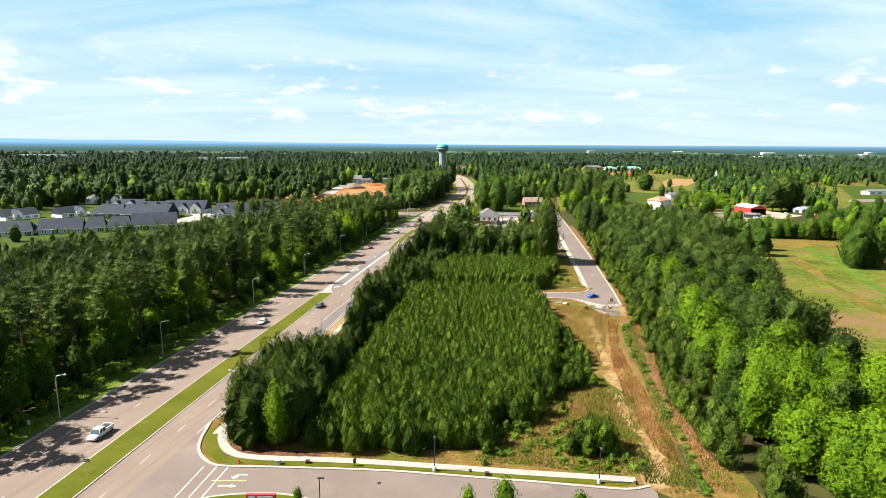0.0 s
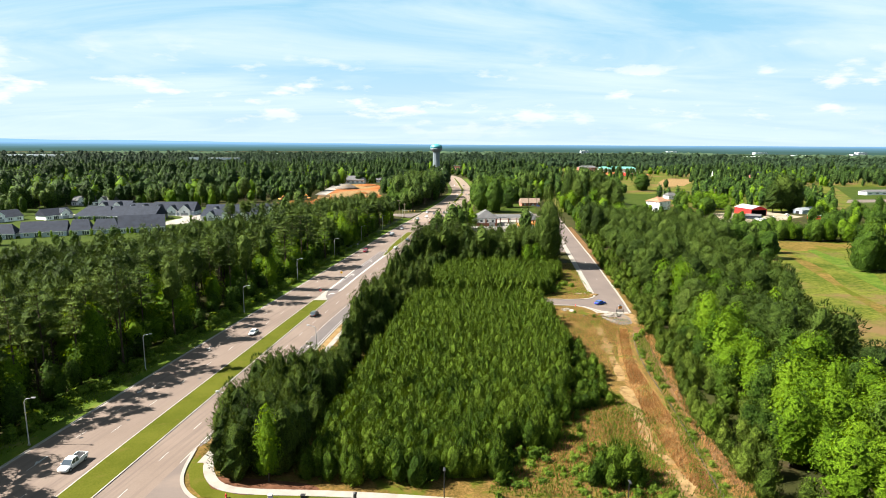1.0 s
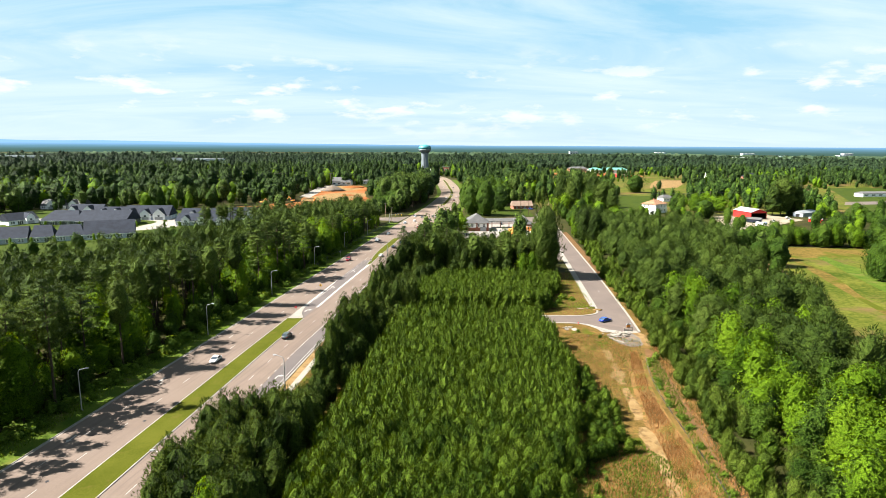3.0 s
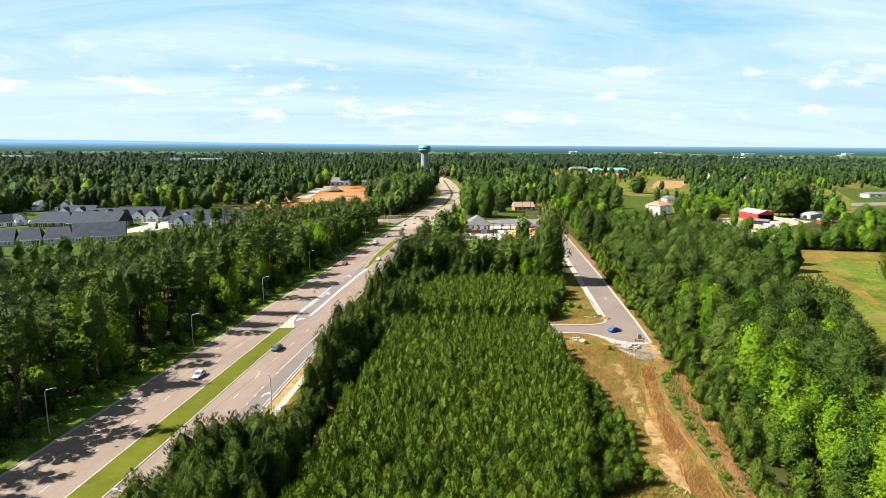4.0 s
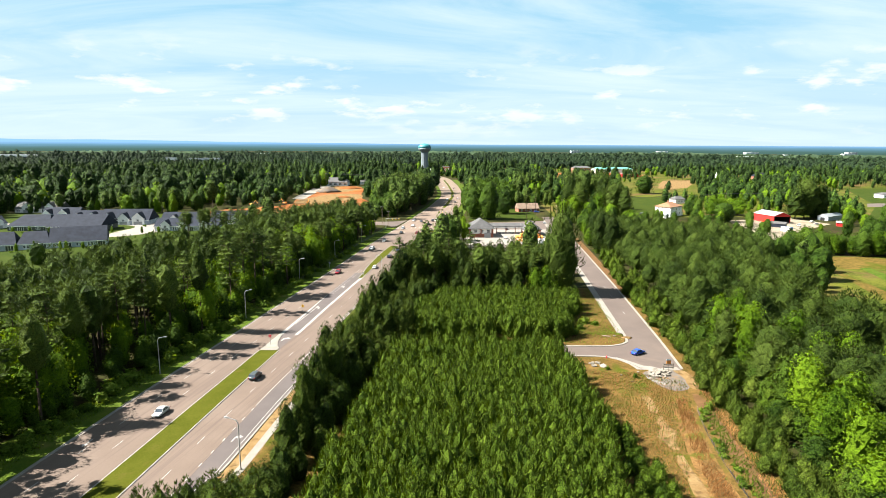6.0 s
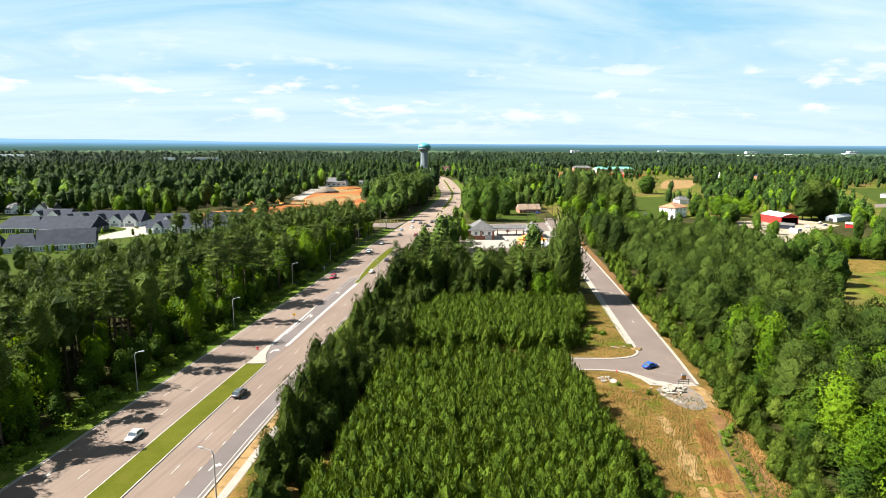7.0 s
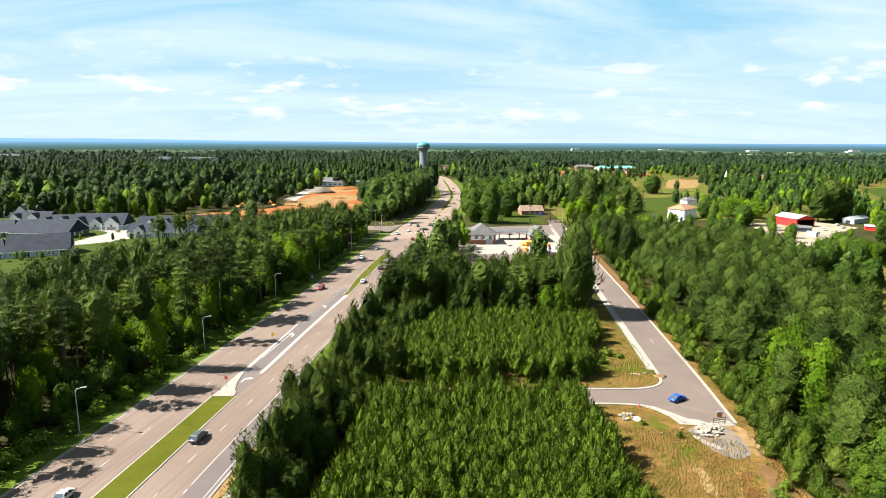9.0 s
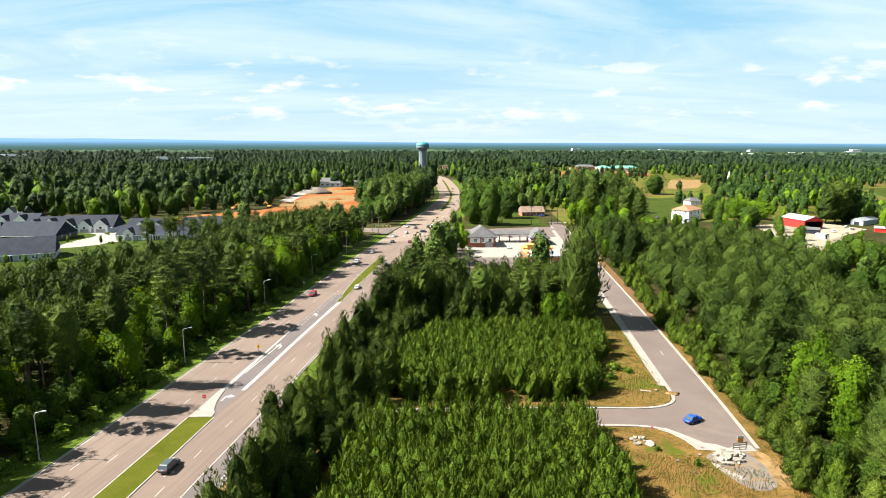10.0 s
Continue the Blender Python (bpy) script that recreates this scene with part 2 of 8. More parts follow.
M = {
    "ground": surface("forest_floor", (0.0112, 0.0136, 0.004), (0.0288, 0.0288, 0.008), 0.05, 1.5, 0.95, 0.5, ((0.032, 0.0224, 0.0112), 0.11, 0.52, 0.7)),
    "mulch": surface("bark_mulch", (0.04, 0.0176, 0.0096), (0.076, 0.036, 0.0208), 0.5, 5.0, 0.95, 0.6, grain=1.0),
    "verge": surface("verge_grass", (0.02165, 0.04319, 0.004484), (0.05294, 0.07447, 0.008467), 0.22, 3.0, 0.95, 0.6, ((0.07756, 0.07447, 0.01993), 0.13, 0.55, 0.72), grain=1.0),
    "median": surface("mown_grass", (0.0292, 0.03505, 0.002344), (0.04645, 0.04985, 0.00547), 0.12, 4.0, 0.95, 0.5, ((0.05774, 0.04908, 0.01016), 0.2, 0.58, 0.75), grain=1.0),
    "lawn": surface("lawn", (0.01417, 0.02625, 0.00293), (0.02791, 0.03833, 0.005023), 0.1, 2.0, 0.95, 0.5, grain=1.0),
    "meadow": surface("meadow", (0.02119, 0.0333, 0.002992), (0.0666, 0.06962, 0.01047), 0.04, 0.55, 0.95, 0.8, ((0.07568, 0.04995, 0.02094), 0.024, 0.5, 0.62), grain=1.2),
    "hay": surface("dry_hay", (0.0416, 0.0336, 0.0064), (0.096, 0.064, 0.0168), 0.05, 0.5, 0.95, 0.8, ((0.0368, 0.044, 0.004), 0.04, 0.48, 0.6), grain=1.2),
    "drygrass": surface("dry_grass", (0.05116, 0.0316, 0.009768), (0.1449, 0.07795, 0.0293), 0.35, 2.2, 0.95, 0.8, ((0.05542, 0.05267, 0.00814), 0.2, 0.5, 0.6), grain=1.3),
    "weeds": surface("weedy_soil", (0.03827, 0.0273, 0.006263), (0.1014, 0.06104, 0.01879), 0.25, 1.9, 0.95, 0.8, ((0.03827, 0.04498, 0.004697), 0.13, 0.53, 0.63), grain=1.3),
    "sand": surface("sandy_soil", (0.09648, 0.05664, 0.02188), (0.1657, 0.1158, 0.0547), 0.3, 3.0, 0.95, 0.6, ((0.05371, 0.03325, 0.01354), 0.4, 0.5, 0.66)),
    "yard": surface("pale_yard_gravel", (0.13, 0.108, 0.08), (0.2, 0.172, 0.13), 0.12, 2.0, 0.95, 0.4, ((0.1, 0.072, 0.045), 0.06, 0.55, 0.7)),
    "clay": surface("red_clay", (0.1153, 0.03538, 0.009697), (0.1573, 0.0688, 0.02453), 0.03, 0.4, 0.95, 0.6, ((0.1573, 0.1016, 0.05134), 0.024, 0.54, 0.66)),
    "bank": surface("clay_bank", (0.05719, 0.03131, 0.01294), (0.09467, 0.05379, 0.02451), 0.4, 3.0, 0.95, 0.6),
    "asphalt": surface("worn_asphalt", (0.07248, 0.05234, 0.04022), (0.09426, 0.07089, 0.05619), 0.06, 3.0, 0.9, 0.15, ((0.06391, 0.04638, 0.03767), 0.9, 0.48, 0.66), lane=0.197, grain=0.7),
    "asphalt_hazed": surface("hazed_asphalt", (0.1007, 0.07269, 0.05467), (0.1309, 0.09846, 0.07637), 0.06, 3.0, 0.9, 0.15, ((0.08877, 0.06441, 0.0512), 0.9, 0.48, 0.66), lane=0.197, grain=0.7),
    "asphalt_dark": surface("newer_asphalt", (0.04795, 0.04026, 0.03907), (0.06334, 0.05328, 0.05091), 0.08, 3.0, 0.9, 0.15, ((0.07341, 0.0592, 0.05328), 0.07, 0.55, 0.7)),
    "street": surface("street_asphalt", (0.05759, 0.0446, 0.03893), (0.07759, 0.06062, 0.05157), 0.07, 3.0, 0.9, 0.15, ((0.09153, 0.06977, 0.0563), 0.06, 0.55, 0.7)),
    "concrete": surface("concrete", (0.125, 0.113, 0.097), (0.165, 0.154, 0.136), 0.4, 6.0, 0.9, 0.2),
    "gravel": surface("gravel", (0.06453, 0.05683, 0.04973), (0.1042, 0.0912, 0.07933), 0.5, 5.0, 0.95, 0.5, ((0.1238, 0.08232, 0.04499), 0.3, 0.5, 0.65)),
    "rubble": surface("broken_concrete", (0.1, 0.088, 0.07), (0.19, 0.172, 0.145), 0.6, 5.0, 0.9, 0.4),
    "paint": surface("road_paint", (0.1743, 0.1692, 0.1586), (0.2221, 0.2165, 0.2063), 0.5, 8.0, 0.8, 0.1),
    "yellow": surface("yellow_paint", (0.367, 0.2368, 0.0296), (0.444, 0.3078, 0.05328), 0.5, 8.0, 0.8, 0.1),
    "steel": surface("galvanised_steel", (0.2664, 0.2723, 0.2782), (0.3552, 0.3611, 0.367), 1.0, 20.0, 0.45, 0.05, None, 0.6),
    "dark_metal": surface("dark_metal", (0.00888, 0.00888, 0.01006), (0.01776, 0.01776, 0.01954), 1.0, 20.0, 0.5, 0.05),
    "bark": surface("pine_bark", (0.02072, 0.01539, 0.01125), (0.0592, 0.0444, 0.03256), 2.0, 9.0, 0.95, 0.7),
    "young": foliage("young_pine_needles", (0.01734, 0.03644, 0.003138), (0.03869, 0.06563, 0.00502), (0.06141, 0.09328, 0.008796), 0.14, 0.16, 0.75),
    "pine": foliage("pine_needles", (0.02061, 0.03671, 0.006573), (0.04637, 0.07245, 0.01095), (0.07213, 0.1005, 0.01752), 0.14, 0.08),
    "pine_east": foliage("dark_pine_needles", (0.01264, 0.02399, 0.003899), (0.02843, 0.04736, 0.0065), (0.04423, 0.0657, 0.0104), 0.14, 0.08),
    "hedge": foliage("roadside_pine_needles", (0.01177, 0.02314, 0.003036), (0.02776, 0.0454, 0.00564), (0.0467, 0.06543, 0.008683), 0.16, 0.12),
    "leaf": foliage("broad_leaves", (0.02837, 0.06055, 0.002962), (0.06017, 0.1102, 0.004739), (0.08785, 0.1471, 0.007109), 0.3, 0.09, gap_shade=0.55),
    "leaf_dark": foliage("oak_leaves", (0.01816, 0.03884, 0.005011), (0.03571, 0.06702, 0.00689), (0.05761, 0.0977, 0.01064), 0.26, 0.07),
    "shrub": foliage("shrub_leaves", (0.03268, 0.06127, 0.007489), (0.06536, 0.1103, 0.01158), (0.1042, 0.143, 0.02042), 0.38, 0.3, gap_shade=0.3),
    "straw": foliage("dry_stems", (0.14, 0.07, 0.024), (0.235, 0.125, 0.046), (0.31, 0.185, 0.075), 0.2, 0.2, gap_shade=0.15),
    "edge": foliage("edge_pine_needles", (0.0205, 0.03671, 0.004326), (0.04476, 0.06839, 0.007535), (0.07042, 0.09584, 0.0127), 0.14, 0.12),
    # blue haze of distance is tinted into these four, strongest in remote and far
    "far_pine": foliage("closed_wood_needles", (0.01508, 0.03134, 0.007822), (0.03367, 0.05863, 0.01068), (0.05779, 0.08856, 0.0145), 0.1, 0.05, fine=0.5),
    "remote": foliage("hazed_remote_leaves", (0.008566, 0.01828, 0.009585), (0.01962, 0.03537, 0.01488), (0.03618, 0.05646, 0.01879), 0.05, 0.012, fine=0.2),
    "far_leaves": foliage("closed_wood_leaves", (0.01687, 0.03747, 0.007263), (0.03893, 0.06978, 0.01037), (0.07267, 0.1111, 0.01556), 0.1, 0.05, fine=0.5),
    "far": surface("hazed_far_canopy", (0.01341, 0.02554, 0.01463), (0.03352, 0.05407, 0.02856), 0.005, 0.03, 0.95, 0.6, ((0.04542, 0.06907, 0.03344), 0.009, 0.52, 0.68), dist=8.0, spec=0.0),
}


def plain(name, colour, rough=0.6, metal=0.0):
    k = max(0.0, 1 - 0.12)
    return surface(name, tuple(c * k for c in colour), tuple(min(1.0, c * 1.08) for c in colour), 0.5, 9.0, rough, 0.08, None, metal)


M["roof_dark"] = surface("dark_shingles", (0.0076, 0.0102, 0.0165), (0.0155, 0.0202, 0.031), 0.4, 4.0, 0.9, 0.5, spec=0.15)
M["roof_grey"] = surface("grey_shingles", (0.0444, 0.04499, 0.04618), (0.07104, 0.07104, 0.07222), 0.4, 4.0, 0.9, 0.5)
M["roof_tan"] = surface("tan_shingles", (0.136, 0.068, 0.0368), (0.192, 0.104, 0.0592), 0.4, 4.0, 0.9, 0.5)
M["metal_roof"] = plain("pale_metal_roof", (0.2274, 0.2422, 0.257), 0.4, 0.3)
M["white_siding"] = plain("white_siding", (0.75, 0.74, 0.72), 0.7)
M["grey_siding"] = plain("grey_siding", (0.31, 0.35, 0.39), 0.7)
M["green_siding"] = plain("sage_siding", (0.05683, 0.06216, 0.05328), 0.7)
M["red_siding"] = plain("red_siding", (0.367, 0.0148, 0.01302), 0.6)
M["brick"] = surface("red_brick", (0.1658, 0.0592, 0.03848), (0.2486, 0.1006, 0.06512), 1.0, 8.0, 0.9, 0.4)
M["orange"] = plain("orange_panel", (0.444, 0.1776, 0.03552), 0.7)
M["glass"] = glass_mat("window_glass", (0.03, 0.04, 0.05))
M["teal"] = plain("teal_tank_paint", (0.03, 0.15, 0.175), 0.5)
M["pale_tank"] = plain("pale_tank_paint", (0.1, 0.125, 0.14), 0.6)
M["rubber"] = plain("rubber", (0.01184, 0.01184, 0.01184), 0.8)
M["sign_red"] = plain("sign_red", (0.3552, 0.01776, 0.02368), 0.5)
M["sign_white"] = plain("sign_white", (0.2936, 0.2936, 0.2936), 0.5)
M["sign_yellow"] = plain("sign_amber", (0.444, 0.2486, 0.02368), 0.5)
M["tail"] = plain("tail_lamp_red", (0.2664, 0.00592, 0.00592), 0.3)
M["lamp_glass"] = plain("lamp_lens", (0.4144, 0.4144, 0.4144), 0.2)
M["wood"] = surface("weathered_wood", (0.1184, 0.0888, 0.06512), (0.2013, 0.1598, 0.1184), 1.0, 12.0, 0.9, 0.4)


def car_paint(name, colour, metal=0.3):
    m = plain(name, colour, 0.28, metal)
    return m


# ---- mesh helpers ----
class Shape:
    """Collects faces of several materials and makes one mesh."""

    def __init__(self):
        self.v, self.f, self.mi, self.mats = [], [], [], []

    def slot(self, mat):
        if mat not in self.mats:
            self.mats.append(mat)
        return self.mats.index(mat)

    def add(self, verts, faces, mat):
        o, s = len(self.v), self.slot(mat)
        self.v += [tuple(p) for p in verts]
        self.f += [tuple(i + o for i in f) for f in faces]
        self.mi += [s] * len(faces)
        return self

    def box(self, x0, y0, z0, x1, y1, z1, mat, bevel=0.0):
        b = bevel
        if not b:
            v = [(x, y, z) for z in (z0, z1) for x, y in ((x0, y0), (x1, y0), (x1, y1), (x0, y1))]
            return self.add(v, [(3, 2, 1, 0), (4, 5, 6, 7), (0, 1, 5, 4), (1, 2, 6, 5), (2, 3, 7, 6), (3, 0, 4, 7)], mat)
        ring = lambda d, z: [(x0 + d, y0 + b, z), (x0 + b, y0 + d, z), (x1 - b, y0 + d, z), (x1 - d, y0 + b, z), (x1 - d, y1 - b, z), (x1 - b, y1 - d, z), (x0 + b, y1 - d, z), (x0 + d, y1 - b, z)]
        return self.loft([ring(b, z0), ring(0, z0 + b), ring(0, z1 - b), ring(b, z1)], mat)

    def loft(self, rings, mat, cap=True):
        n, v, f = len(rings[0]), [], []
        for r in rings:
            v += r
        for k in range(len(rings) - 1):
            for i in range(n):
                j = (i + 1) % n
                f.append((k * n + i, k * n + j, (k + 1) * n + j, (k + 1) * n + i))
        if cap:
            f.append(tuple(range(n - 1, -1, -1)))
            f.append(tuple(range((len(rings) - 1) * n, len(rings) * n)))
        return self.add(v, f, mat)

    def tube(self, p, q, r0, r1, mat, n=8, cap=True):
        p, q = Vector(p), Vector(q)
        d = (q - p).normalized()
        u = d.cross(Vector((0, 0, 1)) if abs(d.z) < 0.9 else Vector((1, 0, 0))).normalized()
        w = d.cross(u)
        ring = lambda c, r: [c + (u * math.cos(a) + w * math.sin(a)) * r for a in (2 * math.pi * i / n for i in range(n))]
        return self.loft([ring(p, r0), ring(q, r1)], mat, cap)

    def turned(self, profile, mat, n=20, centre=(0, 0)):
        cx, cy = centre
        return self.loft([[(cx + r * math.cos(2 * math.pi * i / n), cy + r * math.sin(2 * math.pi * i / n), z) for i in range(n)] for r, z in profile], mat)

    def mesh(self, name, smooth=False):
        me = bpy.data.meshes.new(name)
        me.from_pydata(self.v, [], self.f)
        for m in self.mats:
            me.materials.append(m)
        me.polygons.foreach_set("material_index", self.mi)
        if smooth:
            me.polygons.foreach_set("use_smooth", [True] * len(self.f))
        me.update()
        return me


def part(name, shape, parent, label="", smooth=False, m=None):
    ob = new(name, shape.mesh(name, smooth) if isinstance(shape, Shape) else shape)
    ob.parent = parent
    if m is not None:
        ob.matrix_basis = m
    if label:
        ob["label"] = label
    return ob


def thing(name, label, category, group="", m=None, kind=""):
    ob = tagged(new(name), label, category, group, kind)
    ob.empty_display_size = 0.3
    if m is not None:
        ob.matrix_basis = m
    return ob


def structure(name, shape, label, category, smooth=False):
    return tagged(new(name, shape.mesh(name, smooth)), label, category, "", "structure")


def curve(*pts):
    """x as a smooth function of y through the given (y, x)."""
    ys, xs = [p[0] for p in pts], [p[1] for p in pts]
    g = np.arange(ys[0], ys[-1] + 1, 2.0)
    v = np.interp(g, ys, xs)
    k = np.hanning(19)
    k /= k.sum()
    pad = np.concatenate([v[0] - (v[1] - v[0]) * np.arange(9, 0, -1), v, v[-1] + (v[-1] - v[-2]) * np.arange(1, 10)])
    s = np.convolve(pad, k, "valid")
    return lambda y: float(np.interp(y, g, s))


def ribbon(shape, f, g, y0, y1, z, mat, step=4.0, thick=0.0):
    """A strip of surface between x = f(y) and x = g(y)."""
    n = max(1, int((y1 - y0) / step))
    ys = [y0 + (y1 - y0) * i / n for i in range(n + 1)]
    v = []
    for y in ys:
        v += [(f(y), y, z), (g(y), y, z)]
    faces = [(2 * i, 2 * i + 1, 2 * i + 3, 2 * i + 2) for i in range(n)]
    if thick:
        o = len(v)
        v += [(x, y, z - thick) for x, y, _ in v]
        faces += [(2 * i, 2 * i + 2, o + 2 * i + 2, o + 2 * i) for i in range(n)]
        faces += [(2 * i + 1, o + 2 * i + 1, o + 2 * i + 3, 2 * i + 3) for i in range(n)]
        faces += [(0, o, o + 1, 1), (2 * n, 2 * n + 1, o + 2 * n + 1, o + 2 * n)]
    return shape.add(v, faces, mat)


def sheet(shape, pts, z, mat, thick=0.0):
    """A flat patch of any outline; thick: with sides down to z - thick."""
    from mathutils.geometry import tessellate_polygon
    v = [Vector((x, y, z)) for x, y in pts]
    tris = tessellate_polygon([v])
    faces = []
    for a, b, c in tris:
        nz = (v[b] - v[a]).cross(v[c] - v[a]).z
        faces.append((a, b, c) if nz > 0 else (a, c, b))
    if thick:
        n = len(v)
        v = v + [Vector((x, y, z - thick)) for x, y in pts]
        faces += [(i, (i + 1) % n, n + (i + 1) % n, n + i) for i in range(n)]
    return shape.add(v, faces, mat)


def rounded(pts, times=2):
    for _ in range(times):
        out = []
        for i, (x, y) in enumerate(pts):
            X, Y = pts[(i + 1) % len(pts)]
            out += [(x * 0.75 + X * 0.25, y * 0.75 + Y * 0.25), (x * 0.25 + X * 0.75, y * 0.25 + Y * 0.75)]
        pts = out
    return pts


def smooth_line(pts, times=2):
    for _ in range(times):
        out = [pts[0]]
        for (x, y), (X, Y) in zip(pts, pts[1:]):
            out += [(x * 0.75 + X * 0.25, y * 0.75 + Y * 0.25), (x * 0.25 + X * 0.75, y * 0.25 + Y * 0.75)]
        pts = out + [pts[-1]]
    return pts


def along(shape, pts, w, z0, z1, mat):
    """A kerb or path of width w that follows a line of points."""
    P = [Vector((x, y, 0)) for x, y in pts]
    rings = []
    for i, p in enumerate(P):
        d = (P[min(i + 1, len(P) - 1)] - P[max(i - 1, 0)]).normalized()
        s = Vector((d.y, -d.x, 0)) * (w / 2)
        rings.append([(p - s + Vector((0, 0, z0))), (p + s + Vector((0, 0, z0))), (p + s + Vector((0, 0, z1))), (p - s + Vector((0, 0, z1)))])
    return shape.loft(rings, mat)


def inside(x, y, poly):
    c = False
    for i in range(len(poly)):
        (x0, y0), (x1, y1) = poly[i - 1], poly[i]
        if (y0 > y) != (y1 > y) and x < (x1 - x0) * (y - y0) / (y1 - y0) + x0:
            c = not c
    return c


# ---- the ground ----
ground = Shape()
R0 = [0, 60, 160, 320, 640, 1200, 2400, 4980]
nseg = 64
gv, gf = [(0, 100, -0.06)], []
for r in R0[1:]:
    gv += [(r * math.cos(2 * math.pi * i / nseg), 100 + r * math.sin(2 * math.pi * i / nseg), -0.06) for i in range(nseg)]
for i in range(nseg):
    gf.append((0, 1 + i, 1 + (i + 1) % nseg))
for k in range(len(R0) - 2):
    for i in range(nseg):
        a, b = 1 + k * nseg + i, 1 + k * nseg + (i + 1) % nseg
        gf.append((a, a + nseg, b + nseg, b))
ground.add(gv, gf, M["ground"])
structure("ground", ground, "forest floor and rough grass spreading to the horizon", "ground")

# lines of the dual carriageway, x by y
LK = curve((20, -91.5), (102, -81), (120, -78.5), (143, -75.2), (168, -71.4), (200, -66.5), (225, -62.2), (245, -58.8), (273, -54.2), (311, -47.8), (337, -43.7), (405, -33.3), (470, -21.5), (525, -12), (610, 2), (720, 16), (786, 19), (943, 17), (1050, 18), (1107, 13), (1192, -4), (1300, -50), (1420, -120))
RE = curve((20, -59), (117, -47.9), (198, -37.7), (213, -35.2), (229, -32.6), (262, -28), (306, -21.6), (345, -15.5), (401, -5.5), (465, 8), (525, 17.5), (610, 29), (678, 39), (786, 44.5), (916, 45), (1050, 42), (1107, 37), (1192, 20), (1300, -22), (1420, -92))
ML = curve((20, -75), (90, -65.8), (102, -64.4), (119, -62.5), (143, -59.4), (170, -55.8), (198, -52), (212, -50), (240, -46))
MR = curve((20, -68.5), (90, -59.6), (108, -57.4), (128, -55), (140, -53.5), (198, -46.2), (210, -44.5), (240, -40.3))
ASPH, DARK = M["asphalt"], M["asphalt_dark"]
road = Shape()
ribbon(road, LK, RE, 20, 1420, 0.0, ASPH, 5)
road = structure("road", road, "sun-bleached six-lane asphalt dual carriageway", "road")

# lighter copy of the asphalt: haze and grazing sheen put into the colour
far_lane = Shape()
ribbon(far_lane, lambda y: LK(y) + 0.5, lambda y: RE(y) - 0.02, 455, 1420, 0.006, M["asphalt_hazed"], 5)
part("pale_paving", far_lane, road, "paler sun-bleached asphalt beyond the junction")

# right-turn lane, street crossings and turn-lane pavements in darker asphalt
lane = Shape()
TK = lambda y: RE(y) + 4.0 * min(1, max(0, (y - 138) / 26)) + 0.5
ribbon(lane, lambda y: RE(y) + 0.02, TK, 118, 236, 0.0, DARK, 4)
part("turn_lane", lane, road, "darker asphalt right-turn lane")
mid = Shape()
PL = curve((222, -48.4), (232, -46.6), (245, -45.0), (266, -42.0), (288, -39.0), (319, -34.2), (346, -30.2), (360, -28))
PR = curve((222, -43.4), (232, -41.9), (241, -40.2), (267, -36.8), (318, -29.2), (330, -27.6), (350, -25.2))
ribbon(mid, PL, PR, 227, 330, 0.008, DARK, 4)
part("turn_bay", mid, road, "darker asphalt left-turn bay")

# kerbs with gutters
kerb = Shape()
ribbon(kerb, lambda y: LK(y) - 0.15, LK, 20, 700, 0.13, M["concrete"], 5, 0.2)
ribbon(kerb, LK, lambda y: LK(y) + 0.5, 20, 700, 0.010, M["concrete"], 5)
part("kerb", kerb, road, "pale concrete kerb and gutter")
kerb = Shape()
ribbon(kerb, lambda y: TK(y), lambda y: TK(y) + 0.4, 119, 219, 0.13, M["concrete"], 4, 0.2)
ribbon(kerb, lambda y: RE(y) + 0.3, lambda y: RE(y) + 0.7, 233, 460, 0.13, M["concrete"], 5, 0.2)
part("kerb", kerb, road, "pale concrete kerb and gutter")


def raised(name, f, g, y0, y1, label):
    """A grassed median inside a kerb."""
    ob = thing(name, label, "median", kind="structure")
    k = Shape()
    ribbon(k, f, lambda y: f(y) + 0.3, y0, y1, 0.12, M["concrete"], 4, 0.2)
    ribbon(k, lambda y: g(y) - 0.3, g, y0, y1, 0.12, M["concrete"], 4, 0.2)
    part("kerb", k, ob, "concrete kerb")
    t = Shape()
    ribbon(t, lambda y: f(y) + 0.3, lambda y: g(y) - 0.3, y0 + 0.1, y1 - 0.1, 0.135, M["median"], 4, 0.1)
    part("turf", t, ob, "mown yellow-green grass")
    return ob


raised("median", ML, MR, 20, 227, "long mown grass median between concrete kerbs")
M2L = curve((300, -32.2), (319, -29.9), (346, -28.4), (375, -25.2), (399, -21.6), (412, -19.5))
M2R = curve((300, -30.8), (319, -28.2), (344, -25.0), (375, -20.4), (398, -17.6), (412, -16))
raised("median", M2L, M2R, 319, 402, "short tapering grass median before the junction")
M3L = curve((600, 13), (640, 18), (720, 27), (786, 30.5), (943, 30), (1060, 28))
raised("median", M3L, lambda y: M3L(y) + 3.5, 610, 1040, "far grass median on the rising road")

nose = Shape()
sheet(nose, [(-47.7, 227.2), (-42.8, 227.2), (-42.7, 229), (-43.6, 231), (-44.3, 235), (-44.6, 242), (-45.6, 242), (-46.6, 234)], 0.13, M["concrete"], 0.14)
part("concrete_nose", nose, road, "pale concrete nose of the median")

# painted lines
PAINT, MZ = M["paint"], 0.016


def dashes(f, y0, y1, on=3.05, gap=9.15, w=0.13, mat=PAINT):
    s = Shape()
    y = y0
    while y + on < y1:
        s.add([(f(y) - w / 2, y, MZ), (f(y) + w / 2, y, MZ), (f(y + on) + w / 2, y + on, MZ), (f(y + on) - w / 2, y + on, MZ)], [(0, 1, 2, 3)], mat)
        y += on + gap
    part("lane_line", s, road, "dashed white lane line")


